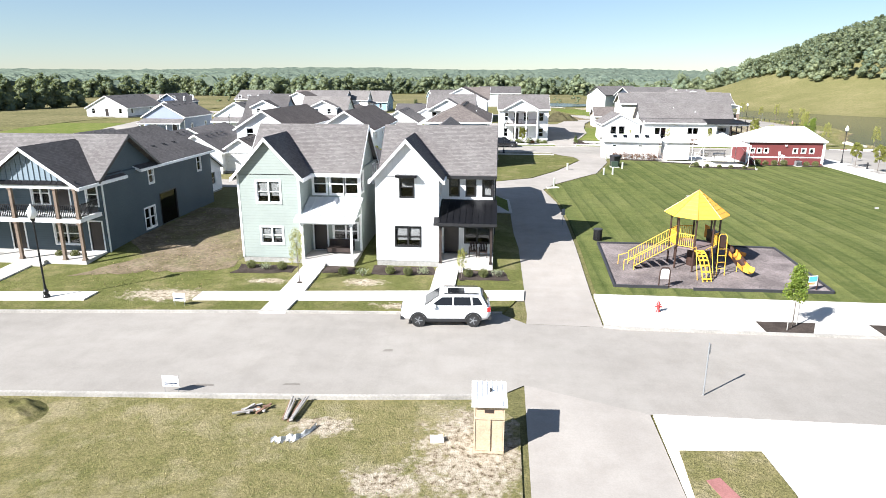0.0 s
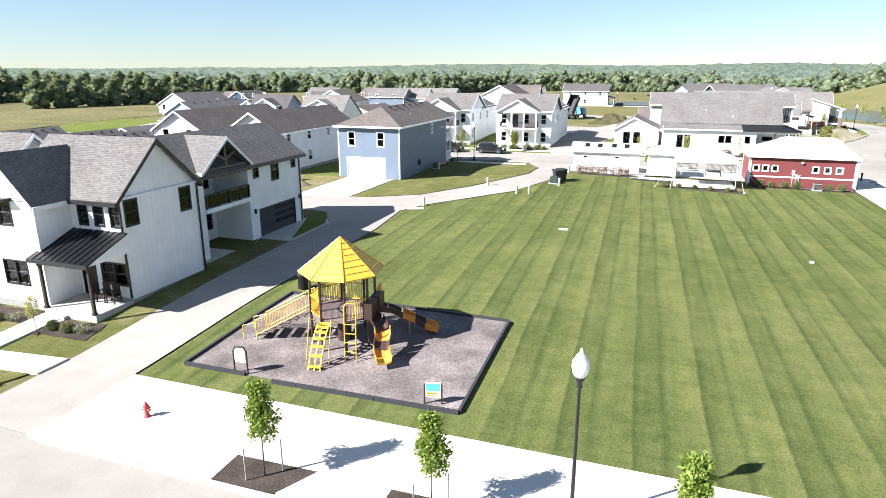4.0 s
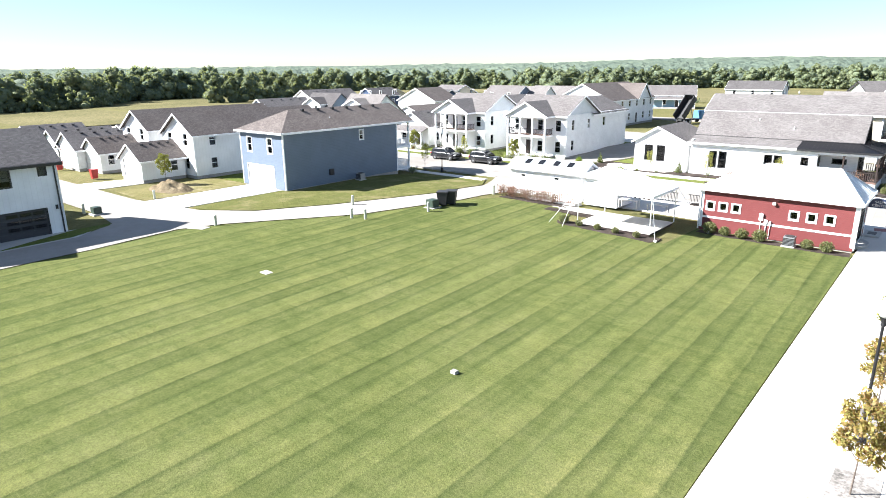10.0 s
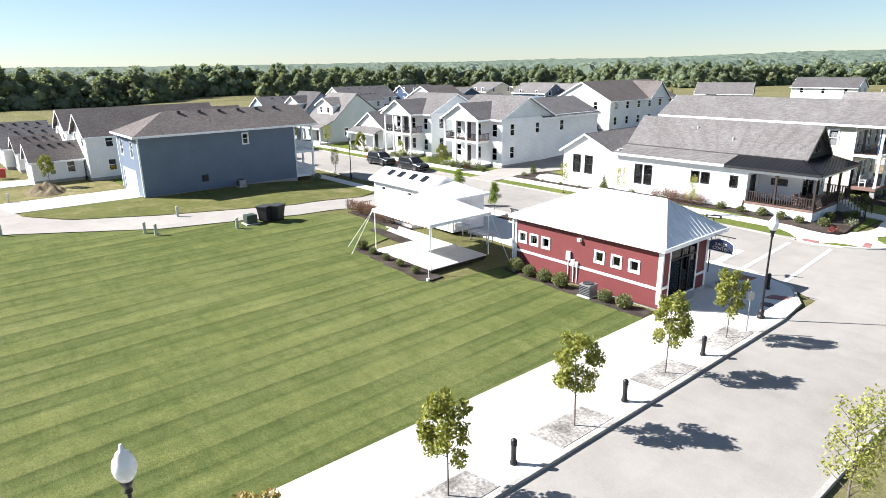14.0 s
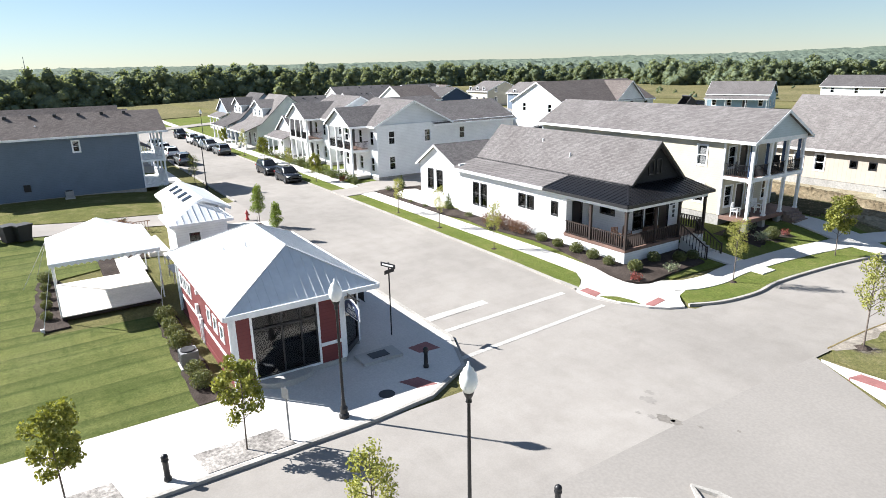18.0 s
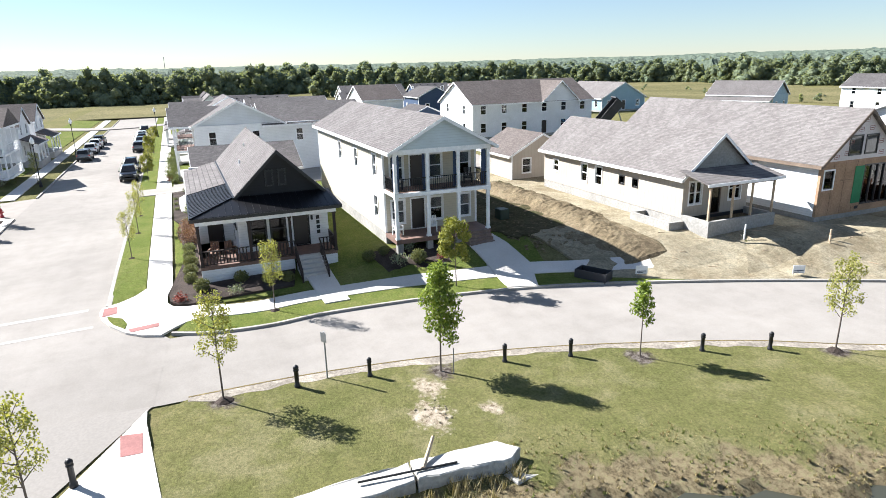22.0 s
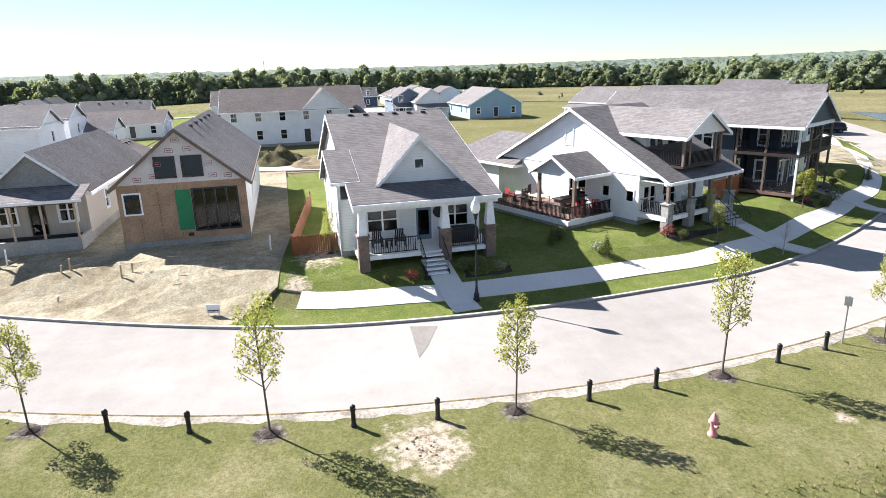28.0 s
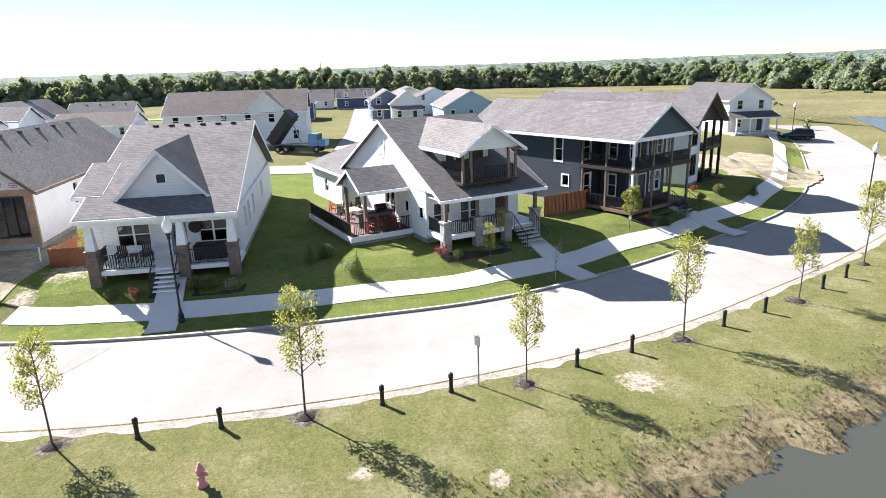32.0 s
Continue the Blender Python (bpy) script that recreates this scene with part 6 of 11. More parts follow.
for x, y, rz, w, d, ze, rise, mat, roof, axis, st, po in FAR:
    plain_house(x, y, rz, w, d, ze, rise, mat, roof, axis, label="%s house of a further street" % {"white_lap": "white", "navy_lap": "navy-blue", "sky_lap": "light blue", "cream_lap": "cream", "blue_lap": "slate-blue", "haze_lap": "pale grey-blue"}[mat], storeys=st, porch=po)

# ---- red sales centre ----
h = house("sales_centre", 38.0, 98.0, 0, "red clapboard sales centre with a pale metal hip roof", 0.05)
LR, DR, ZE = 11.05, 6.4, 3.6
CH0, CH1 = (LR, 5.0), (9.7, DR - 0.05)          # the cut-off entrance corner
part("foundation", boxm((0.03, LR - 0.03, 0.03, 4.97, -0.3, 0.3), (0.03, 9.68, 4.97, DR - 0.08, -0.3, 0.3)), M["concrete_raw"], h)
wall(h, "red_lap", "F", 0, 0, LR, 0.3, ZE, [(u, 1.85, 0.55, 0.62, "sq") for u in (0.75, 1.75, 2.75, 6.95, 8.15, 9.35)])
wall(h, "red_lap", "R", LR, 0.2, 5.0, 0.3, ZE, [(2.3, 0.4, 2.85, 2.85, "sq", "white_trim", "black_trim")])
wall(h, "red_lap", "L", 0, 0.2, DR - 0.05, 0.3, ZE)
wall(h, "red_lap", "B", DR - 0.05, 0.2, 9.7, 0.3, ZE, [(5, 1, 1.6, 1.6, "dbl"), (8.2, 0.35, 1.0, 2.2, "door", "white_trim", "black_trim")])
part("floor", boxm((0.21, LR - 0.21, 0.21, 4.9, 0.28, 0.4), (0.21, 9.5, 4.9, DR - 0.3, 0.28, 0.4)), M["dim_interior"], h)
# added screen box, its dark colour standing for the unlit room
part("inner_screen", boxm((0.9, 8.2, 1.2, 5.2, 0.4, ZE - 0.03)), M["dim_interior"], h)
part("upper_ceiling", boxm((0.21, LR - 0.21, 0.21, 4.9, ZE - 0.025, ZE - 0.005)), M["dim_interior"], h)


def on_corner(name, mat, s0, s1, z0, z1, out0, out1, parent):
    """A slab on the slanting entrance wall: along it, up it, and out from it."""
    p, q = Vector((*CH0, 0)), Vector((*CH1, 0))
    d = (q - p).normalized()
    n = Vector((-d.y, d.x, 0)) * -1
    lo = [p + d * s0 + n * out0, p + d * s1 + n * out0, p + d * s1 + n * out1, p + d * s0 + n * out1]
    bm = bmesh.new()
    prism(bm, [v + Vector((0, 0, z0)) for v in lo], [v + Vector((0, 0, z1)) for v in lo])
    return part(name, bm, M[mat], parent)


CL = math.hypot(CH1[0] - CH0[0], CH1[1] - CH0[1])
on_corner("wall", "white_trim", 0, 0.16, 0.3, ZE, -0.15, 0.02, h)
on_corner("wall", "white_trim", CL - 0.16, CL, 0.3, ZE, -0.15, 0.02, h)
on_corner("wall", "white_trim", 0.16, CL - 0.16, 3.2, ZE, -0.15, 0.02, h)
door_ = on_corner("door", "black_trim", 0.16, 0.26, 0.32, 3.2, -0.1, 0.0, h)
on_corner("door_frame", "black_trim", CL - 0.26, CL - 0.16, 0.32, 3.2, -0.1, 0.0, door_)
on_corner("door_frame", "black_trim", 0.26, CL - 0.26, 2.45, 2.55, -0.1, 0.0, door_)
on_corner("door_frame", "black_trim", 0.26, CL - 0.26, 0.32, 0.6, -0.1, 0.0, door_)
on_corner("pane", "glass", 0.26, CL - 0.26, 0.6, 2.45, -0.07, -0.05, door_)
on_corner("pane", "glass", 0.26, CL - 0.26, 2.55, 3.2, -0.07, -0.05, door_)
corners(h, 0, LR, 0, DR - 0.05, 0.3, ZE, w=0.2, which="FL FR BL")
part("porch_soffit", boxm((0, LR, DR - 0.04, DR + 0.1, ZE - 0.12, ZE - 0.02), (9.75, LR, 5.02, DR - 0.04, ZE - 0.1, ZE - 0.02)), M["white_trim"], h)
part("band_board", boxm((0.2, LR - 0.2, -0.03, -0.002, 1.12, 1.28)), M["white_trim"], h)
part("band_board", boxm((LR + 0.002, LR + 0.03, 0.2, 0.76, 1.12, 1.28)), M["white_trim"], h)
part("band_board", boxm((LR + 0.002, LR + 0.03, 3.84, 4.8, 1.12, 1.28)), M["white_trim"], h)
part("corner_board", boxm((LR + 0.002, LR + 0.028, 4.8, 5.0, 0.3, ZE)), M["white_trim"], h)
part("skirt_board", boxm((0, LR, -0.03, -0.002, 0.05, 0.3)), M["red_lap"], h)
part("kick_plate", boxm((LR + 0.002, LR + 0.06, 0.05, 4.98, 0.05, 0.3)), M["concrete"], h)
bm = bmesh.new()
o_, RZ, RX0, RX1 = 0.28, 1.95, 4.0, LR - 1.9
v = {k: bm.verts.new(p) for k, p in dict(a=(-o_, -o_, ZE), b=(LR + o_, -o_, ZE), c=(LR + o_, DR + o_, ZE), d=(-o_, DR + o_, ZE), e=(RX0, DR / 2, ZE + RZ), f=(RX1, DR / 2, ZE + RZ)).items()}
bmesh.ops.recalc_face_normals(bm, faces=[bm.faces.new([v[k] for k in s]) for s in ("abfe", "bcf", "cdef", "dae", "dcba")])
part("roof", bm, M["metal_silver"], h)


def rib(h, mat, p, q, r=0.016, t=0.026):
    p, q = Vector(p), Vector(q)
    d = (q - p).cross(Vector((0, 0, 1))).normalized() * r
    u = Vector((0, 0, t))
    bm = bmesh.new()
    prism(bm, [p - d, p + d, q + d, q - d], [p - d + u, p + d + u, q + d + u, q - d + u])
    part("seam", bm, M[mat], h)


for i in range(1, 29):
    x = -o_ + i * 0.4
    k = min(1.0, (x + o_) / (RX0 + o_), (LR + o_ - x) / (LR + o_ - RX1))
    for y0 in (-o_, DR + o_):
        rib(h, "metal_silver", (x, y0, ZE), (x, y0 + (DR / 2 - y0) * k, ZE + RZ * k))
for i in range(1, 18):
    y = -o_ + i * 0.4
    k = 1 - abs(y - DR / 2) / (DR / 2 + o_)
    for xe, xr in ((LR + o_, RX1), (-o_, RX0)):
        rib(h, "metal_silver", (xe, y, ZE), (xe + (xr - xe) * k, y, ZE + RZ * k))
for xe, xr in ((LR + o_, RX1), (-o_, RX0)):
    for ye in (-o_, DR + o_):
        rib(h, "metal_silver", (xe, ye, ZE), (xr, DR / 2, ZE + RZ), 0.05, 0.05)
rib(h, "metal_silver", (RX0, DR / 2, ZE + RZ), (RX1, DR / 2, ZE + RZ), 0.06, 0.05)
for d in ((-o_, LR + o_, -o_ - 0.07, -o_ - 0.003), (-o_, LR + o_, DR + o_ + 0.003, DR + o_ + 0.07), (LR + o_ + 0.003, LR + o_ + 0.07, -o_, DR + o_), (-o_ - 0.07, -o_ - 0.003, -o_, DR + o_)):
    part("gutter", boxm((*d, ZE - 0.18, ZE + 0.05)), M["white_trim"], h)
for y in (2.1, 2.95):
    part("shopfront_mullion", boxm((LR - 0.05, LR - 0.005, y, y + 0.07, 0.45, 3.2)), M["black_trim"], h)
part("shopfront_mullion", boxm((LR - 0.05, LR - 0.005, 0.9, 3.7, 2.6, 2.67)), M["black_trim"], h)
bm = bmesh.new()
lathe(bm, [(0.9, 0.0), (0.95, 0.05), (0.95, 0.32), (0.85, 0.34)], 20)
for v in bm.verts:
    v.co = (LR + 0.05 + max(0.0, v.co.x) * 0.75, 2.1 + v.co.y * 1.3, v.co.z)
part("planter", bm, M["concrete"], h, "curved concrete planter under the shop window")
part("meter_box", boxm((4.55, 4.85, -0.16, -0.035, 1.5, 2.05), (4.95, 5.2, -0.16, -0.035, 1.3, 1.6), (5.3, 5.45, -0.14, -0.035, 1.2, 1.5)), M["white_trim"], h)
part("conduit", boxm((4.65, 4.7, -0.08, -0.035, 0.1, 1.5), (5.05, 5.1, -0.08, -0.035, 0.1, 1.3), (5.35, 5.39, -0.08, -0.035, 0.1, 1.2)), M["white_trim"], h)
part("wall_light", boxm((5.4, 5.62, -0.22, -0.035, 2.85, 3.05)), M["white_trim"], h)
for dx in (LR + 0.035, -0.12):
    part("downspout", boxm((dx, dx + 0.085, -0.12, -0.035, 0.15, 3.45)), M["white_trim"], h)
pipe_vent(h, 6.3, 2.2, 4.95)
pipe_vent(h, 4.8, 1.5, 4.5)

# ---- white corner house with the black porch roof ----
h = house("corner_house", 47.5, 123.5, 90, "white bungalow with a black gable and metal porch roof", 0.55)
DK_Z = 0.85
base(h, 0.2, 8.3, 2.2, 19.4, -0.8, DK_Z, "white_lap")
base(h, 0.2, 2.48, 5.7, 8.0, -0.8, DK_Z, "white_lap")
t_ = "black_trim"
wall(h, "white_lap", "F", 2.2, 2.5, 8.3, DK_Z, 4.3, [(3.75, 1.25, 0.95, 1.85, "dh", t_), (5.0, 1.25, 0.95, 1.85, "dh", t_), (6.5, 0.9, 0.95, 2.15, "door", t_)])
wall(h, "white_lap", "L", 2.5, 2.4, 5.7, DK_Z, 4.3, [(3.9, 2.2, 1.3, 0.5, "sq", t_)])
wall(h, "white_lap", "F", 5.7, 0.2, 2.48, DK_Z, 3.8, [(1.3, 0.9, 0.9, 2.1, "door", t_)])
wall(h, "white_lap", "L", 0.2, 5.9, 19.2, 0.0, 3.8, [(6.9, 1.9, 0.65, 1.0, "sq", t_), (9.6, 1.9, 0.75, 1.0, "sq", t_), (10.6, 1.9, 0.75, 1.0, "sq", t_), (15.6, 1.0, 0.8, 1.9, "dh", t_), (16.7, 1.0, 0.8, 1.9, "dh", t_)])
wall(h, "white_lap", "R", 8.3, 2.4, 19.2, 0.0, 4.3, [(6, 1.5, 0.9, 1.4, "dh", t_), (14, 1.5, 0.9, 1.4, "dh", t_)])
wall(h, "white_lap", "B", 19.4, 0.2, 8.3, 0.0, 4.2)
# added box and floor, coloured dark as the room's shade
part("inner_screen", boxm((3.2, 7.6, 3.6, 18.4, DK_Z, 4.1)), M["dim_interior"], h)
part("floor", boxm((2.7, 8.1, 2.42, 5.9, DK_Z - 0.1, DK_Z + 0.06), (0.42, 8.1, 5.92, 19.2, DK_Z - 0.1, DK_Z + 0.06)), M["dim_interior"], h)
roof2(h, "shingle_grey", "y", 2.2, 19.4, (2.5, 4.42), (5.3, 7.15), (8.3, 4.25), 0.0, 0.35, "black_trim", gables=[(2.2, "black_lap"), (19.2, "white_lap")])
slab(h, "shingle_grey", [(-0.25, 19.7, 3.8), (-0.25, 7.75, 3.8), (2.52, 7.75, 4.42), (2.52, 19.7, 4.42)], 0.13, "roof", "white_trim")
slab(h, "metal_black", [(-0.25, 7.74, 3.8), (-0.25, -0.25, 3.8), (2.5, 2.2, 4.42), (2.5, 7.74, 4.42)], 0.1, "porch_roof", "black_trim")
slab(h, "metal_black", [(-0.25, -0.25, 3.8), (8.75, -0.25, 3.8), (8.45, 2.18, 4.42), (2.5, 2.18, 4.42)], 0.1, "porch_roof", "black_trim")
for i in range(1, 22):
    x = -0.25 + 0.41 * i
    k = min(1.0, (x + 0.25) / 2.75)
    rib(h, "metal_black", (x, -0.25, 3.9), (x, -0.25 + 2.43 * k, 3.9 + 0.62 * k))
for i in range(1, 20):
    y = -0.25 + 0.41 * i
    k = min(1.0, (y + 0.25) / 2.45)
    rib(h, "metal_black", (-0.25, y, 3.9), (-0.25 + 2.75 * k, y, 3.9 + 0.62 * k))
rib(h, "metal_black", (-0.25, -0.25, 3.9), (2.5, 2.2, 4.52), 0.05, 0.07)
for u in (4.55, 5.35):
    window(h, "F", 2.16, u + 0.2, 5.05, 0.42, 0.95, "sq", "black_trim")
part("porch_deck", boxm((0.0, 8.3, 0.0, 2.18, DK_Z - 0.2, DK_Z), (0.0, 2.3, 2.18, 5.68, DK_Z - 0.2, DK_Z)), M["deck_board"], h)
part("porch_skirt", boxm((0.02, 5.55, 0.02, 0.14, -0.9, DK_Z - 0.2), (7.2, 8.3, 0.02, 0.14, -0.9, DK_Z - 0.2), (0.02, 0.14, 0.14, 5.68, -0.9, DK_Z - 0.2), (8.18, 8.3, 0.14, 2.18, -0.9, DK_Z - 0.2)), M["white_lap"], h)
part("porch_ceiling", boxm((0.0, 8.4, 0.0, 2.18, 3.62, 3.7), (0.0, 2.48, 2.19, 5.68, 3.62, 3.7)), M["white_trim"], h)
part("porch_beam", boxm((-0.02, 8.4, 0.0, 0.18, 3.4, 3.62), (-0.02, 0.16, 0.19, 5.68, 3.4, 3.62)), M["white_trim"], h)
for px, py in ((0.1, 0.1), (3.0, 0.1), (5.45, 0.1), (8.25, 0.1), (0.1, 3.2)):
    post(h, px, py, DK_Z, 3.4, 0.16, "wood_dark")
for p, q in (((0.2, 0.1), (2.9, 0.1)), ((3.1, 0.1), (5.35, 0.1)), ((0.1, 0.2), (0.1, 3.1)), ((0.1, 3.3), (0.1, 5.65)), ((7.25, 0.1), (8.15, 0.1)), ((8.25, 0.2), (8.25, 2.1))):
    rail(h, p, q, DK_Z, "wood_dark", 0.95, 0.19, 0.035, 0.05)
steps(h, 5.65, 7.15, -2.35, 7, -0.55, 0.2, 0.335, "concrete")
for u in (5.6, 7.2):
    stair_rail(h, u, -2.2, 0.55, 0.05, 1.8, 9, "wood_dark", 0.95, 0.05, 0.025)
    bm = bmesh.new()
    tube(bm, (u, -2.2, -0.5), (u, -2.2, 0.65), 0.055, sides=6)
    part("newel", bm, M["wood_dark"], h)
for z in (1.55, 1.88, 2.21, 2.54):
    part("number_bar", boxm((7.5, 7.72, 2.165, 2.195, z, z + 0.24)), M["black_trim"], h)
part("wall_lamp", boxm((7.15, 7.27, 2.05, 2.19, 2.55, 2.85)), M["iron"], h)
part("bench", boxm((4.2, 5.5, 1.7, 2.1, DK_Z, DK_Z + 0.45)), M["wood_brown"], h)
pipe_vent(h, 3.6, 9.0, 5.6)
pipe_vent(h, 4.4, 13.0, 6.3)
wing = house("garage_wing", 27.6, 124.2, 0, "white gabled wing with two dark windows", 0.9)
block(wing, "white_lap", -6.9, -0.0, 0, 9, 0.0, 3.2, "black_trim", F=[(-5.0, 0.8, 0.95, 1.9, "dh"), (-3.4, 0.8, 0.95, 1.9, "dh")], R=[(6, 0.9, 0.9, 1.5, "dh")])
base(wing, -6.9, 0, 0, 9, -1.2, 0.0, "white_lap")
roof2(wing, "shingle_grey", "y", 0, 9, (-6.9, 3.2), (-3.9, 5.0), (0, 3.2), 0.35, 0.3, gables=[(0, "white_lap"), (8.8, "white_lap")])

SHADES[0] = True
# cream house with stacked porches on the avenue
h = double_porch_house("cream_house", 48.4, 139.0, 90, 6.9, 22.5, "cream_lap", "cream house with tall stacked porches facing the avenue", 6.9, 1.2, 0.0, "iron", step_u=2.35, sky_gable=True)

SHADES[0] = False
# ---- houses under construction ----
h = house("tan_house", 53.1, 158.05, 90, "unfinished tan board-and-batten bungalow on a raw foundation", 0.8)
HT = 3.05
base(h, -HT, HT, 0, 18, -0.9, 1.2)
block(h, "tan_batten", -HT, HT, 0, 18, 1.2, 4.25, F=[(-1.93, 2.1, 1.1, 1.58, "dbl"), (1.77, 2.1, 1.1, 1.58, "dbl"), (-0.1, 1.25, 0.95, 2.45, "sq", "wood_post", "wood_dark")], L=[(5.0, 2.6, 0.55, 0.6, "sq", "black_trim"), (6.6, 2.6, 0.55, 0.6, "sq", "black_trim"), (9.6, 2.0, 0.85, 1.5, "dh"), (11.6, 2.0, 0.85, 1.5, "dh"), (16, 2.3, 0.8, 1.0, "dh")], R=[(5, 2, 0.9, 1.4, "dh")])
roof2(h, "shingle_light", "y", 0, 18, (-HT, 4.25), (0, 6.8), (HT, 4.25), 0.4, 0.35, gables=[(0, "concrete_raw"), (17.8, "tan_batten")])
slab(h, "shingle_light", [(-HT - 0.45, -2.6, 3.95), (HT + 0.45, -2.6, 3.95), (HT + 0.45, -0.01, 4.5), (-HT - 0.45, -0.01, 4.5)], 0.1, "porch_roof", "white_trim")
part("porch_beam", boxm((-HT, HT, -2.35, -2.2, 3.7, 3.92)), M["wood_post"], h)
for px in (-2.9, -0.85, 0.9, 2.9):
    post(h, px, -2.27, 1.2 if abs(px) < 2 else 1.45, 3.7, 0.12, "wood_pale", False)
part("porch_wall", boxm((-HT, HT, -2.5, -2.28, -0.9, 1.45), (-HT, -HT + 0.22, -2.28, 0, -0.9, 1.45), (HT - 0.22, HT, -2.28, 0, -0.9, 1.45)), M["concrete_raw"], h)
part("stair_wall", boxm((-4.35, -HT - 0.02, -0.3, -0.1, -0.9, 1.05), (-4.35, -4.13, -0.1, 3.6, -0.9, 1.05), (-4.35, -HT - 0.02, 3.6, 3.8, -0.9, 1.05)), M["concrete_raw"], h)
part("porch_fill", boxm((-HT + 0.25, HT - 0.25, -2.25, -0.03, -0.6, 0.95)), M["bare_dirt"], h)
part("tar_sheet", boxm((-HT + 0.25, HT - 0.25, -0.03, -0.004, 0.95, 1.22)), M["black_trim"], h)
g = plain_house(30.5, 157.5, 90, 7, 7, 3.0, 1.9, "tan_batten", "shingle_brown", label="tan garage behind the unfinished bungalow", storeys=1, garage="B", z=0.8)

h = house("framed_house", 56.55, 167.9, 90, "unfinished house with bare sheathing and a wrapped gable", 1.2)
base(h, -4.0, 4.0, 0, 22, -1.2, 0.55)
block(h, "white_lap", -4.0, 4.0, 0, 22, 0.55, 4.4, "white_trim", mats={"F": "osb"}, F=[(-3.15, 2.5, 0.95, 1.28, "sq", "white_trim", "black_trim"), (1.98, 1.1, 2.85, 2.8, "quad", "black_trim")], L=[(6, 2.0, 0.9, 1.6, "dh"), (10, 2.2, 0.8, 1.3, "dh"), (12, 2.2, 0.8, 1.3, "dh"), (16, 2.2, 0.8, 1.3, "dh")], R=[(7, 2.0, 0.8, 1.7, "dh"), (12, 2.2, 0.8, 1.3, "dh"), (13.4, 2.2, 0.8, 1.3, "dh")])
roof2(h, "shingle_light", "y", 0, 22, (-4.0, 4.4), (0, 7.75), (4.0, 4.4), 0.35, 0.3, "wood_post", gables=[(0, "wrap"), (21.8, "white_lap")])
for u in (-0.87, 0.79):
    window(h, "F", -0.03, u, 4.77, 1.2, 1.3, "sq", "black_trim")
    part("dark_glass", boxm((u - 0.6, u + 0.6, -0.006, -0.002, 4.77, 6.07)), M["window_dark"], h)
part("sheet_green", boxm((-0.5, 0.45, -0.03, -0.003, 1.2, 3.9)), M["green_board"], h, "green sheathing board beside the patio doors")
for x, z in ((-2.9, 4.55), (-1.9, 4.75), (1.75, 4.6), (2.7, 4.55), (-0.75, 6.35), (0.35, 6.4), (-1.6, 5.5), (1.55, 5.4), (-0.3, 7.0)):
    part("wrap_print", boxm((x, x + 0.5, -0.012, -0.004, z, z + 0.03), (x, x + 0.5, -0.012, -0.004, z + 0.27, z + 0.3), (x, x + 0.03, -0.012, -0.004, z + 0.03, z + 0.27), (x + 0.47, x + 0.5, -0.012, -0.004, z + 0.03, z + 0.27), (x + 0.1, x + 0.4, -0.012, -0.004, z + 0.12, z + 0.18)), M["brick_pad"], h)
for x in (-2.78, -1.56, -0.34):
    part("sheathing_joint", boxm((x, x + 0.012, -0.008, -0.002, 0.6, 4.35)), M["wood_dark"], h)
part("sheathing_joint", boxm((-3.95, -0.5, -0.008, -0.002, 2.98, 2.992)), M["wood_dark"], h)
part("vent_hole", boxm((0.0, 0.35, -0.05, -0.031, 0.75, 0.98)), M["black_trim"], h)
roof_vents(h, [(0.35, 5 + 3 * i, 7.65) for i in range(5)], "shingle_dark")

# ---- houses on the curve ----
SHADES[0] = True
def tapered_pier(h, x, y, z0, zb, z1, mat, w=0.62):
    """Masonry pier with a tapered white column on it."""
    bm = boxm((x - w / 2, x + w / 2, y - w / 2, y + w / 2, z0, zb), (x - w / 2 - 0.06, x + w / 2 + 0.06, y - w / 2 - 0.06, y + w / 2 + 0.06, zb, zb + 0.1))
    pier = part("pier", bm, M[mat], h)
    rows = int((zb - z0) / 0.2)
    for i in range(rows):
        z = z0 + (zb - z0) * i / rows
        n = 2 + i % 2
        for k in range(n):
            a, b = -w / 2 + w * k / n, -w / 2 + w * (k + 1) / n
            part("stone", boxm((x + a + 0.012, x + b - 0.012, y - w / 2 - 0.025 - 0.01 * ((i + k) % 3), y - w / 2 - 0.002, z + 0.012, z + 0.19)), M[mat], pier)
    if z1 > zb + 0.2:
        bm = bmesh.new()
        a, b = w * 0.44, w * 0.27
        prism(bm, [(x - a, y - a, zb + 0.1), (x + a, y - a, zb + 0.1), (x + a, y + a, zb + 0.1), (x - a, y + a, zb + 0.1)], [(x - b, y - b, z1), (x + b, y - b, z1), (x + b, y + b, z1), (x - b, y + b, z1)])
        part("column", bm, M["white_trim"], h)


h = house("craftsman_house", 65.6, 178.4, 91, "white craftsman bungalow with brick-based porch piers", 1.0)
block(h, "white_lap", 0, 8, 2.6, 24.5, 0.7, 3.6, F=[(1.75, 1.7, 1.9, 1.45, "dbl"), (4.35, 0.95, 0.98, 2.1, "glassdoor"), (6.4, 1.7, 1.7, 1.45, "dbl")], L=[(13.2, 0.8, 1.9, 2.1, "dbl"), (18, 1.6, 0.8, 1.3, "dh")], R=[(5.4, 1.8, 0.75, 1.4, "dh"), (7.4, 1.8, 0.75, 1.4, "dh"), (10, 1.8, 0.75, 1.4, "dh"), (16, 1.8, 0.75, 1.4, "dh")])
base(h, 0, 8, 2.6, 24.5, -0.6, 0.7)
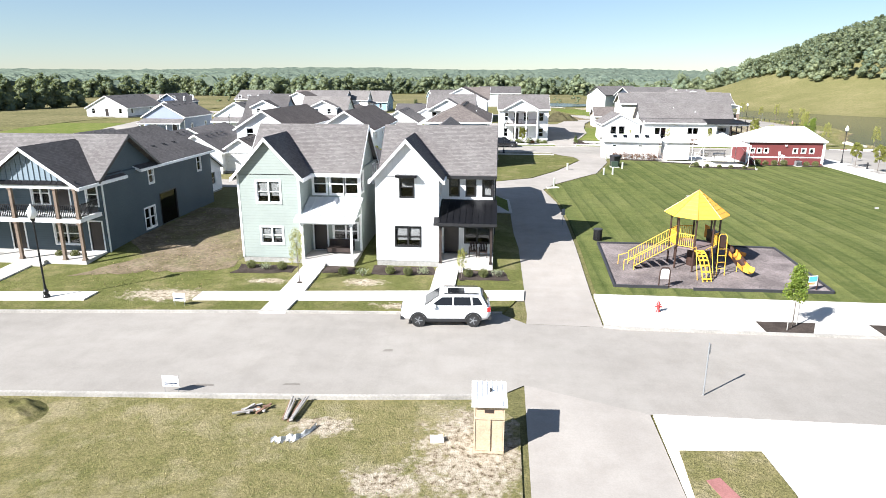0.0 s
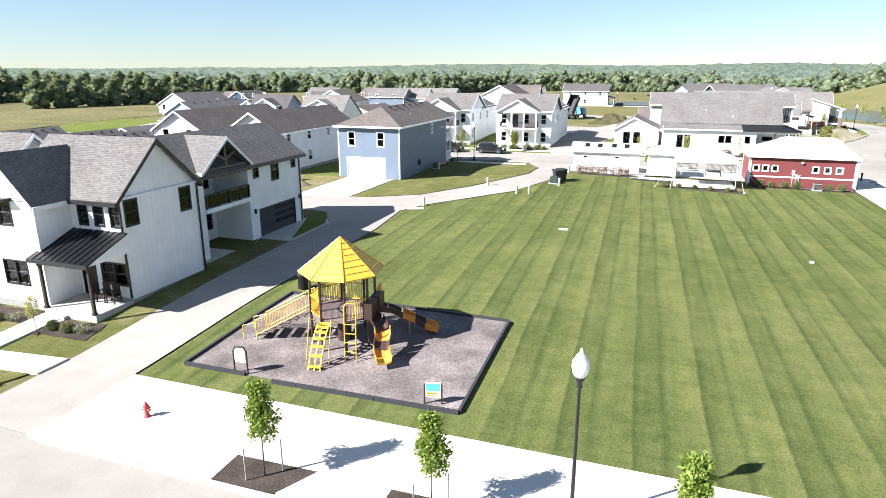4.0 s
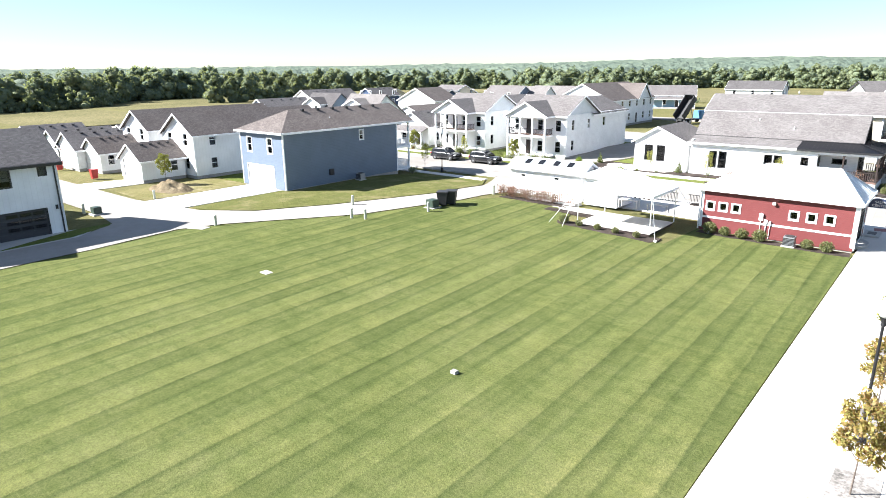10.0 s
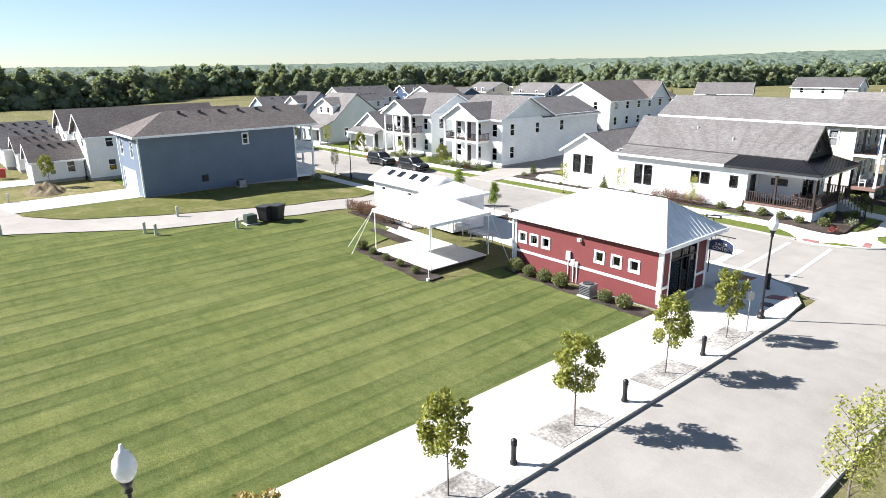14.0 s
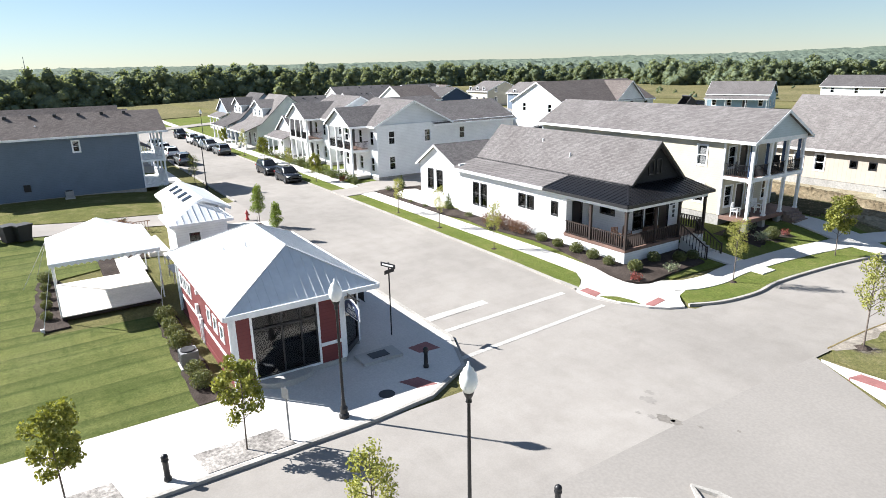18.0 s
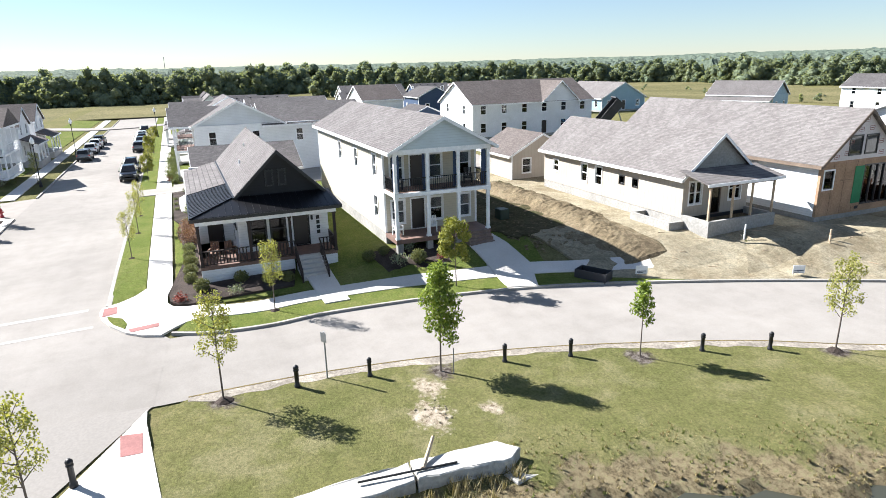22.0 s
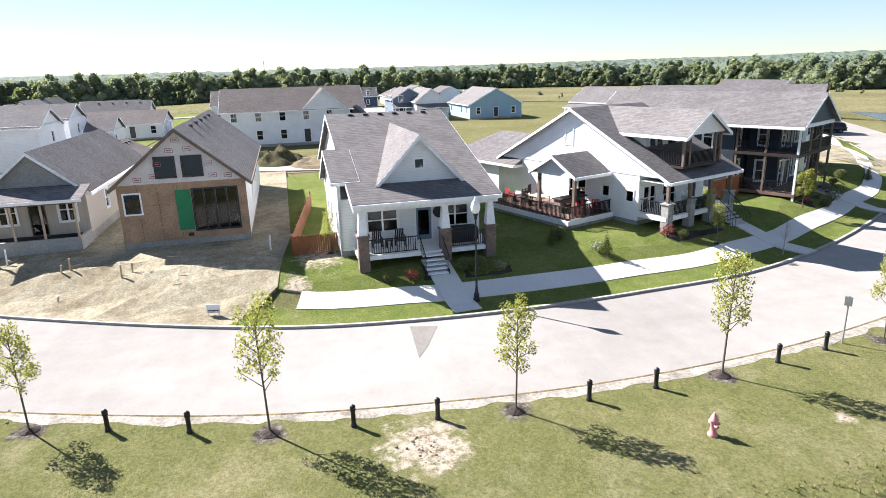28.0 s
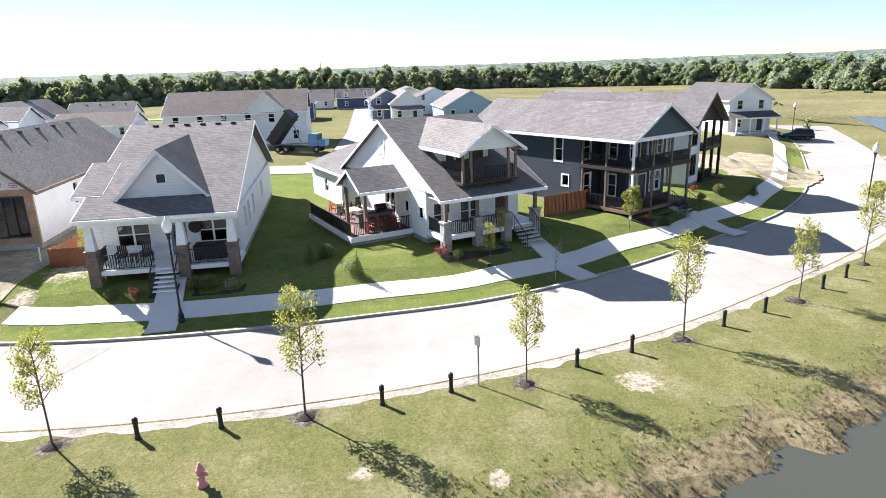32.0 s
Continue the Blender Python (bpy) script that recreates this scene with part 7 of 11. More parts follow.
roof2(h, "shingle_grey", "x", 0, 8, (0.0, 4.15), (13.0, 8.15), (24.5, 3.65), 0.45, 0.4, gables=[(0, "white_lap"), (7.8, "white_lap")], gable_z=3.6)
wall(h, "white_lap", "L", -0.9, 2.6, 11.2, 0.7, 3.9, [(3.5, 1.5, 0.8, 1.5, "dh"), (7.2, 1.6, 0.7, 1.4, "dh"), (9.4, 1.9, 0.7, 0.8, "sq")])
wall(h, "white_lap", "B", 11.2, -0.9, -0.01, 0.7, 3.9)
wall(h, "white_lap", "F", 2.6, -0.9, -0.01, 0.7, 3.9)
base(h, -0.9, 0.0, 2.6, 11.2, -0.6, 0.7)
roof2(h, "shingle_grey", "x", -0.9, 0.1, (2.6, 4.98), (6.8, 6.28), (11.2, 4.0), 0.3, 0.35, gables=[(-0.9, "white_lap")], gable_z=3.9)
part("porch_side", boxm((0.0, 0.18, 0.3, 2.6, 3.75, 4.2), (7.82, 8.0, 0.3, 2.6, 3.75, 4.2)), M["white_lap"], h)
roof2(h, "shingle_light", "y", 1.75, 12.0, (1.45, 4.75), (4.0, 7.45), (6.55, 4.75), 0.3, 0.3, gables=[(1.8, "white_lap")])
part("dormer_cheek", boxm((1.46, 1.6, 2.0, 4.0, 4.4, 4.85), (6.4, 6.54, 2.0, 4.0, 4.4, 4.85)), M["white_lap"], h)
window(h, "F", 1.77, 4.0, 5.65, 0.5, 0.5, "sq", "white_trim", "black_trim")
part("dark_glass", boxm((3.76, 4.24, 1.775, 1.795, 5.66, 6.14)), M["window_dark"], h)
part("porch_floor", boxm((-0.15, 8.15, 0, 2.58, 0.72, 0.98)), M["white_trim"], h)
part("porch_beam", boxm((-0.3, 8.3, -0.05, 0.28, 3.6, 4.12)), M["white_trim"], h)
part("porch_ceiling", boxm((0.2, 7.8, 0.3, 2.58, 3.6, 3.66)), M["white_trim"], h)
for px in (0.15, 5.05, 7.85):
    tapered_pier(h, px, 0.15, -0.4, 2.15, 3.6, "brick_pier")
rail(h, (0.5, 0.1), (3.35, 0.1), 0.98)
rail(h, (5.4, 0.1), (7.5, 0.1), 0.98)
rail(h, (0.1, 0.5), (0.1, 2.5), 0.98)
steps(h, 3.5, 4.75, -1.6, 6, -0.15, 0.19, 0.27, "white_trim", closed=False)
for u in (3.42, 4.75):
    part("stringer", boxm((u, u + 0.08, -1.6, 0, -0.15, 0.2)), M["wood_dark"], h)
for u in (3.46, 4.79):
    stair_rail(h, u, -1.6, 0.95, 0.0, 1.95, 8)
roof_vents(h, [(1.4 + 1.1 * i, 12.6, 8.15) for i in range(6)])
bm = bmesh.new()
lathe(bm, [(0.36, 0), (0.4, 0.05), (0.36, 0.1)], 20)
bmesh.ops.rotate(bm, verts=bm.verts[:], matrix=Matrix.Rotation(radians(90), 3, "X"))
bmesh.ops.translate(bm, verts=bm.verts[:], vec=(5.35, 2.58, 2.7))
part("wall_plaque", bm, M["iron"], h)

h = house("porch_cottage", 64.29, 199.07, 110, "white cottage with stone porch piers and a roofed side deck", 0.85)
WW = 7.5
base(h, 0, WW, 2.4, 17, -0.6, 0.75)
block(h, "white_lap", 0, WW, 2.4, 17, 0.75, 4.0, F=[(1.2, 1.4, 1.3, 1.7, "dbl"), (3.4, 1.4, 1.5, 1.7, "dbl"), (6.0, 0.95, 1.0, 2.1, "door")], L=[(3.2, 2.0, 0.7, 0.8, "sq"), (5.4, 2.1, 0.7, 0.8, "sq"), (8.2, 1.1, 1.7, 2.1, "dbl")], R=[(6, 1.6, 0.8, 1.4, "dh")])
roof2(h, "shingle_grey", "x", 0, WW, (0.1, 3.95), (8.8, 8.2), (17.0, 4.0), 0.45, 0.4, gables=[(0, "white_lap"), (WW - 0.2, "white_lap")], gable_z=3.95)
window(h, "L", 0.0, 9.2, 5.6, 0.75, 1.2, "dh")
part("band_board", boxm((-0.03, -0.002, 2.4, 17, 3.95, 4.15)), M["white_trim"], h)
# upper balcony under its own gable
for s, x in (("L", 1.7), ("R", 5.6)):
    wall(h, "white_lap", s, x, 3.4, 8.6, 4.6, 6.8)
wall(h, "white_lap", "F", 3.4, 1.9, 5.4, 4.6, 6.8, [(2.9, 4.65, 1.5, 2.0, "dbl"), (4.7, 5.0, 0.8, 1.2, "sq", "black_trim")])
part("balcony_floor", boxm((1.5, 5.8, 0.1, 3.4, 4.5, 4.66)), M["wood_dark"], h)
roof2(h, "shingle_light", "y", -0.05, 9.2, (1.5, 6.75), (3.65, 8.15), (5.8, 6.75), 0.35, 0.3, gables=[(-0.02, "white_lap")])
part("balcony_ceiling", boxm((1.6, 5.7, 0.1, 3.4, 6.7, 6.76)), M["white_trim"], h)
for px in (1.6, 2.2, 5.1, 5.7):
    post(h, px, 0.2, 4.66, 6.72, 0.15, "wood_post", False)
rail(h, (1.7, 0.2), (5.6, 0.2), 4.66)
rail(h, (1.6, 0.3), (1.6, 3.3), 4.66)
part("porch_floor", boxm((-0.1, WW + 0.1, 0, 2.38, 1.1, 1.4)), M["white_trim"], h)
part("porch_beam", boxm((-0.2, WW + 0.2, 0.02, 0.24, 3.55, 3.9)), M["white_trim"], h)
part("porch_ceiling", boxm((0.1, WW - 0.1, 0.25, 2.38, 3.6, 3.66)), M["white_trim"], h)
for px in (0.2, 2.6, 4.9, 7.3):
    tapered_pier(h, px, 0.15, -0.5, 2.25, 2.3, "stone_pier", 0.55)
    post(h, px, 0.15, 2.35, 3.55, 0.2, "wood_post", False)
for a, b in ((0.5, 2.3), (2.9, 4.6)):
    rail(h, (a, 0.1), (b, 0.1), 1.4)
rail(h, (0.1, 0.5), (0.1, 2.3), 1.4)
steps(h, 5.3, 6.9, -1.9, 7, -0.1, 0.2, 0.28, "concrete", closed=False)
for u in (5.25, 6.95):
    stair_rail(h, u, -1.9, 0.9, 0.0, 2.35, 9, drop=0.9)
# side deck
for y in np.arange(4.7, 13.6, 0.15):
    part("board", boxm((-4.55, 0.0, y, y + 0.135, 0.95, 1.02)), M["deck_board"], h)
part("deck_rim", boxm((-4.62, -4.552, 4.55, 13.75, 0.68, 1.03), (-4.55, 0, 4.58, 4.69, 0.68, 1.03)), M["white_trim"], h)
part("deck_skirt", boxm((-4.5, -4.4, 4.7, 13.7, -0.6, 0.68), (-4.4, -0.05, 4.7, 4.8, -0.6, 0.68)), M["stone_pier"], h)
rail(h, (-4.5, 4.75), (-4.5, 13.6), 1.02)
rail(h, (-4.4, 4.75), (-0.1, 4.75), 1.02)
roof2(h, "shingle_grey", "x", -3.3, 0.0, (5.3, 4.0), (7.3, 5.1), (9.3, 4.0), 0.35, 0.35, gables=[(-3.25, "white_lap")])
for px, py in ((-3.1, 5.5), (-3.1, 9.1)):
    post(h, px, py, 1.02, 4.0, 0.22, "wood_post", False)
part("pavilion_beam", boxm((-3.25, 0, 5.4, 5.6, 3.75, 4.0), (-3.25, 0, 9.0, 9.2, 3.75, 4.0), (-3.25, -3.05, 5.6, 9.0, 3.75, 4.0)), M["white_trim"], h)
# rear wing
block(h, "white_lap", -0.6, WW, 17.01, 25, 0.4, 3.4, L=[(21, 1.2, 0.8, 1.3, "dh")], B=[(3, 0.45, 4.6, 2.2, "garage")])
hip(h, "shingle_grey", -0.6, WW, 15.0, 25, 3.4, 2.2, 0.4, "B", run=4.0)

h = house("navy_porch_house", 58.8, 214.4, 118, "dark navy two-storey house with wraparound double porches", 0.85)
WD = 7.6
base(h, 0.1, WD, 5.0, 19, -0.6, 0.7)
block(h, "dark_lap", 0.1, WD, 5.2, 19, 0.7, 6.3, F=[(1.0, 1.0, 0.8, 2.1, "dh"), (0.9, 4.3, 0.8, 1.9, "dh")], L=[(6.8, 2.0, 0.7, 0.9, "sq"), (7.6, 4.0, 0.85, 2.0, "dh"), (14, 4, 0.8, 1.4, "dh")], R=[(9, 1.4, 0.8, 1.4, "dh"), (9, 4.2, 0.8, 1.4, "dh")])
block(h, "dark_lap", 2.4, WD, 2.4, 5.19, 0.7, 6.3, F=[(3.3, 0.8, 0.8, 2.2, "dh"), (4.5, 0.8, 1.0, 2.1, "door", "white_trim"), (6.3, 1.4, 1.4, 1.6, "dbl"), (3.2, 4.3, 0.8, 1.7, "dh"), (4.6, 3.9, 0.95, 2.1, "glassdoor"), (6.4, 4.4, 1.4, 1.4, "dbl")], L=[(3.8, 1.2, 0.8, 1.8, "dh"), (3.8, 4.3, 0.8, 1.8, "dh")], skip="B")
roof2(h, "shingle_grey", "y", 0, 19, (0, 6.35), (WD / 2, 8.6), (WD, 6.35), 0.4, 0.35, gables=[(0.05, "slate_lap"), (18.8, "dark_lap")])
part("porch_floor", boxm((0, WD, 0, 2.38, 0.55, 0.8), (0, 2.38, 2.38, 5.18, 0.55, 0.8)), M["deck_board"], h)
part("balcony_floor", boxm((0, WD, 0, 2.38, 3.75, 4.0), (0, 2.38, 2.38, 5.18, 3.75, 4.0)), M["wood_dark"], h)
part("porch_beam", boxm((0, WD, 0, 0.2, 6.05, 6.34), (0, 0.2, 0.2, 5.2, 6.05, 6.34)), M["white_trim"], h)
part("porch_ceiling", boxm((0.2, WD - 0.1, 0.2, 2.38, 6.2, 6.28), (0.2, 2.38, 2.38, 5.18, 6.2, 6.28)), M["wood_dark"], h)
for px, py in ((0.12, 0.12), (2.6, 0.12), (5.0, 0.12), (7.45, 0.12), (0.12, 2.6), (0.12, 5.0)):
    post(h, px, py, -0.6, 3.75, 0.16, "white_trim" if px < 1 and py < 1 else "wood_post", False)
    post(h, px, py, 4.0, 6.05, 0.16, "white_trim" if px < 1 and py < 1 else "wood_post", False)
for z in (0.8, 4.0):
    for p, q in (((0.2, 0.1), (2.5, 0.1)), ((2.7, 0.1), (4.9, 0.1)), ((0.1, 0.2), (0.1, 2.5)), ((0.1, 2.7), (0.1, 4.9))) + ((((5.1, 0.1), (7.4, 0.1)),) if z > 1 else ()):
        rail(h, p, q, z)
steps(h, 5.2, 6.9, -1.7, 5, -0.2, 0.2, 0.32, "wood_dark", closed=False)
for u in (5.15, 6.95):
    stair_rail(h, u, -1.7, 0.8, 0.0, 1.8, 8, drop=0.8)
roof_vents(h, [(WD / 2 + 0.5, 3 + 3.2 * i, 8.45) for i in range(5)])

h = house("black_gable_house", 49.3, 224.8, 130, "white two-storey house with a black gable and dark porches", 0.85)
WN = 8.0
base(h, 0, WN, 0.5, 18, -0.5, 0.6)
block(h, "white_batten", 0, WN, 2.4, 18, 0.6, 6.2, "black_trim", F=[(5, 0.7, 1.0, 2.1, "door"), (6.8, 1.2, 1.2, 1.6, "dh"), (4.8, 3.8, 1.0, 2.1, "door"), (6.8, 4.2, 1.2, 1.6, "dh")], L=[(5.2, 1.5, 1.5, 1.9, "dbl"), (5.2, 4.1, 1.5, 1.9, "dbl"), (11, 4.1, 0.9, 1.5, "dh")])
block(h, "white_batten", 0, 3.2, 0.5, 2.39, 0.6, 6.2, "black_trim", F=[(1.6, 1.3, 1.3, 1.9, "dbl"), (1.6, 4.1, 1.3, 1.9, "dbl")], skip="B")
roof2(h, "shingle_grey", "y", 0, 18, (0, 6.2), (WN / 2, 8.75), (WN, 6.2), 0.4, 0.4, "black_trim", gables=[(0.4, "black_lap"), (17.8, "white_batten")])
part("porch_floor", boxm((3.2, WN, 0, 2.38, 0.3, 0.6)), M["wood_dark"], h)
part("balcony_floor", boxm((3.2, WN, 0, 2.38, 3.4, 3.65)), M["wood_dark"], h)
for px in (3.4, 5.6, 7.8):
    post(h, px, 0.12, -0.4, 6.15, 0.24, "wood_dark", False)
rail(h, (3.4, 0.1), (7.8, 0.1), 3.65)
rail(h, (3.4, 0.1), (5.5, 0.1), 0.6)
steps(h, 5.9, 7.5, -1.5, 4, -0.2, 0.2, 0.32, "wood_dark", closed=False)
roof_vents(h, [(WN / 2 + 0.5, 3 + 3.0 * i, 8.6) for i in range(5)])


SHADES[0] = False


# ---- fences ----
def board_fence(name, pts, mat, top, label, w=0.14):
    f = thing(name, pose(pts[0][0], pts[0][1], gz(*pts[0])), label, "fence")
    o = Vector((pts[0][0], pts[0][1], gz(*pts[0])))
    for (x0, y0), (x1, y1) in zip(pts, pts[1:]):
        a, b = Vector((x0, y0, 0)), Vector((x1, y1, 0))
        L = (b - a).length
        u = (b - a).normalized()
        n = Vector((-u.y, u.x, 0))
        k = int(L / w)
        for i in range(k):
            p = a + u * (L * i / k)
            q = a + u * (L * (i + 0.93) / k)
            z = gz(p.x, p.y) - 0.05
            hh = top + 0.015 * ((i * 7) % 3)
            bm = bmesh.new()
            prism(bm, [v - o for v in (p - n * 0.012 + Vector((0, 0, z)), q - n * 0.012 + Vector((0, 0, z)), q + n * 0.012 + Vector((0, 0, z)), p + n * 0.012 + Vector((0, 0, z)))],
                  [v - o for v in (p - n * 0.012 + Vector((0, 0, z + hh)), q - n * 0.012 + Vector((0, 0, z + hh)), q + n * 0.012 + Vector((0, 0, z + hh)), p + n * 0.012 + Vector((0, 0, z + hh)))])
            part("slat", bm, M[mat], f)
        for i in range(int(L / 2.4) + 1):
            p = a + u * min(L, 2.4 * i)
            z = gz(p.x, p.y)
            bm = boxm((p.x - o.x - 0.05 - n.x * 0.07, p.x - o.x + 0.05 - n.x * 0.07, p.y - o.y - 0.05 - n.y * 0.07, p.y - o.y + 0.05 - n.y * 0.07, z - o.z - 0.1, z - o.z + top + 0.06))
            part("post", bm, M[mat], f)
    return f


board_fence("wooden_fence", [(47.0, 176.4), (61.7, 174.6), (61.4, 178.7)], "fence_wood", 1.35, "reddish-brown wooden board fence round a small yard")
board_fence("wooden_fence", [(56.6, 208.2), (54.6, 212.8)], "fence_wood", 1.7, "reddish-brown wooden board fence between two houses")

# ---- small plants and trees ----
def leaf_cloud(bm, spots, n, size, rng, flat=0.35):
    """Small leaf quads scattered through soft ellipsoid clumps: (x, y, z, rx, rz)."""
    tot = sum(s[3] * s[3] * s[4] for s in spots)
    for x, y, z, rx, rz in spots:
        for _ in range(max(6, int(n * rx * rx * rz / tot))):
            d = Vector((rng.gauss(0, 1), rng.gauss(0, 1), rng.gauss(0, 1))).normalized() * (rng.random() ** 0.45)
            c = Vector((x + d.x * rx, y + d.y * rx, z + d.z * rz))
            q = Euler((rng.uniform(-1.3, 1.3), rng.uniform(-1.3, 1.3), rng.uniform(0, 6.28))).to_matrix()
            s = size * rng.uniform(0.6, 1.3)
            a, b = q @ Vector((s, 0, 0)), q @ Vector((0, s * 0.62, 0))
            bm.faces.new([bm.verts.new(p) for p in (c - a, c - b * 0.9, c + a, c + b * 0.9)])


def make_tree(name, m, leaf, label, height=4.8, spread=0.85, n=1100, seed=1, bare=0.34, tufts=9, group="young street trees", size=0.085, stakes=0, pear=False):
    rng = random.Random(seed)
    t = thing(name, m, label, "tree", group)
    bm = bmesh.new()
    lean = Vector((rng.uniform(-0.1, 0.1), rng.uniform(-0.1, 0.1), 0))
    pts = [Vector((0, 0, -0.1)), Vector((0, 0, height * 0.35)) + lean * 0.4, Vector((0, 0, height * 0.7)) + lean, Vector((0, 0, height * 0.96)) + lean]
    rad = [0.042, 0.034, 0.022, 0.007]
    for i in range(3):
        tube(bm, pts[i], pts[i + 1], rad[i] * height / 4.8, rad[i + 1] * height / 4.8, 7)
    if "slender" in label:
        mb = bmesh.new()
        lathe(mb, [(0.42, -0.06), (0.34, 0.03), (0.2, 0.1), (0.06, 0.15)], 11)
        for v in mb.verts:
            v.co.x *= rng.uniform(0.8, 1.15)
            v.co.y *= rng.uniform(0.8, 1.15)
        part("mulch_mound", mb, M["mulch"], t, "dark heap of mulch round the trunk")
    spots = [(lean.x, lean.y, height * 0.9, spread * 0.3, height * 0.11)]
    for k in range(tufts):
        f = bare + (0.86 - bare) * (k + 0.5) / tufts
        z0 = height * f
        a = k * 2.4 + rng.uniform(-0.4, 0.4)
        prof = (1 - ((f - 0.55) / 0.5) ** 2) if not pear else max(0.25, 1.15 - abs(f - 0.42) * 1.9)
        r = spread * max(0.2, prof) * rng.uniform(0.65, 1.1)
        e = Vector((math.cos(a) * r, math.sin(a) * r, z0 + height * 0.1)) + lean * f
        tube(bm, Vector((0, 0, z0 - height * 0.02)) + lean * f, e, 0.02 * height / 4.8, 0.006, 5)
        spots.append((e.x * 0.8, e.y * 0.8, e.z, spread * rng.uniform(0.3, 0.46), height * rng.uniform(0.07, 0.11)))
        if pear:
            spots.append((e.x * 0.4, e.y * 0.4, e.z, spread * 0.5, height * 0.11))
    part("trunk", bm, M["bark"], t)
    bm = bmesh.new()
    leaf_cloud(bm, spots, n, size, rng)
    part("crown", bm, M[leaf], t)
    for k in range(stakes):
        bm = bmesh.new()
        a = 0.8 + k * 3.1
        tube(bm, (math.cos(a) * 0.6, math.sin(a) * 0.6, -0.1), (math.cos(a) * 0.6, math.sin(a) * 0.6, 1.2), 0.025, sides=6)
        part("stake", bm, M["twig_grey"], t)
    return t


def place(x, y, lift=0.0, turn=0.0, scale=1.0):
    return Matrix.Translation((x, y, gz(x, y) + lift)) @ Matrix.Rotation(turn, 4, "Z") @ Matrix.Scale(scale, 4)


def plant(src, x, y, lift, turn, scale):
    """A copy of a tree with another turn and size."""
    c = copy_thing(src, Matrix.Identity(4))
    c.matrix_basis = place(x, y, lift, turn, scale)
    return c


AVENUE = [(61.9, 123.6), (65.9, 140.9), (69.1, 149.1), (73.1, 156.5), (77.0, 164.8), (79.7, 173.3), (80.8, 182.1), (80.7, 190.95), (80.0, 199.85), (77.5, 208.2), (74.4, 216.6), (69.8, 224.7)]
gold = [make_tree("young_tree", place(*AVENUE[0], 0.05), "leaf_gold", "slender young street tree with yellow-green leaves", 4.7, 0.78, 2100, 3, 0.34, 16, size=0.055),
        make_tree("young_tree", place(*AVENUE[3], 0.05), "leaf_gold", "slender young street tree with yellow-green leaves", 5.0, 0.85, 2000, 8, 0.33, 17, size=0.055)]
little = make_tree("young_tree", place(65.9, 140.9, 0.05), "leaf_green", "short young tree with a small round crown", 3.6, 0.62, 800, 61, 0.42, 8, pear=True)
for i, (x, y) in enumerate(AVENUE):
    if i not in (0, 1, 3):
        plant(gold[i % 2], x, y, 0.05, i * 1.7, (0.92, 1.02, 0.97, 1.06)[i % 4])
green = make_tree("young_tree", place(63.3, 132.4, 0.05), "leaf_green", "dense pear-shaped young tree with green leaves", 4.9, 0.95, 4600, 5, 0.28, 14, pear=True, size=0.07, stakes=1)
pave = make_tree("young_tree", place(15.95, 32.1, 0.14), "leaf_green", "round-headed young tree with fresh green leaves", 3.4, 0.64, 3200, 12, 0.38, 13, pear=True, size=0.065, stakes=2, group="pavement trees")
for i, (x, y) in enumerate(((21.85, 32.2), (29.2, 32.2), (35.2, 32.2), (41.2, 32.2), (47.2, 32.2))):
    plant(pave, x, y, 0.14, 1.3 * i, (0.98, 1.05, 0.95)[i % 3])
for x in (15.95, 21.85, 29.2, 35.2, 41.2, 47.2):
    patch("tree_pit", [(x - 1.6, 31.35), (x + 0.75, 31.35), (x + 1.55, 32.85), (x - 1.6, 32.8)], 0.15, M["mulch"], "mulched tree pit in the pavement", "tree pit")
maple = make_tree("young_tree", place(53.3, 78.9, 0.13), "leaf_maple", "young maple with yellowing green leaves", 3.7, 0.85, 3000, 21, 0.32, 16, group="pavement trees", size=0.075)
for i, y in enumerate((85.15, 91.5, 97.1)):
    plant(maple, 53.4, y, 0.13, 2.1 * i + 1, (1.05, 1.0, 0.95)[i])
redtree = make_tree("young_tree", place(53.3, 66.4, 0.13), "leaf_red", "young maple turning orange-red", 3.5, 0.8, 2600, 22, 0.32, 15, group="pavement trees", size=0.075)
plant(redtree, 53.3, 72.7, 0.13, 2.0, 0.9)
plant(maple, 53.3, 60.0, 0.13, 0.4, 0.95)
for y in (60.0, 66.4, 72.7, 78.9, 85.15, 91.5, 97.1):
    pit = patch("gravel_pit", [(52.65, y - 1.7), (54.05, y - 1.5), (54.05, y + 1.6), (52.7, y + 1.3)], 0.14, M["gravel"], "pale pebble bed round a young tree", "gravel bed")
for i, (x, y) in enumerate(((61.7, 98.1), (62.2, 86.0), (62.2, 77.0), (62.2, 66.0), (67.6, 118.1))):
    plant(gold[i % 2], x, y, 0.12, 0.9 * i, 0.95)
for i, (x, y, src, s) in enumerate(((53.1, 126.9, gold[1], 0.8), (54.0, 137.3, maple, 1.15), (61.9, 176.9, gold[0], 0.6), (60.9, 213.3, maple, 0.85), (66.2, 201.6, gold[1], 0.55), (24.9, 119.2, gold[1], 0.65), (31.7, 119.3, gold[1], 0.7), (39.2, 119.2, gold[1], 0.7), (21.5, 107.5, green, 0.72), (26.5, 107.4, green, 0.6), (5, 119.3, maple, 0.9), (-4, 119.3, gold[0], 0.7), (-14, 119.2, maple, 1.0), (-12.3, 36.8, gold[1], 0.7), (-2.0, 38.3, gold[0], 0.45), (-1, 107, gold[1], 0.75), (-15.2, 78.5, maple, 0.95),
                                 (63.4, 203.0, gold[1], 0.5), (58, 236.5, maple, 0.7), (-24, 119.2, gold[1], 0.8), (-36, 119.2, maple, 0.9))):
    plant(src, x, y, 0.1, i * 1.1, s)


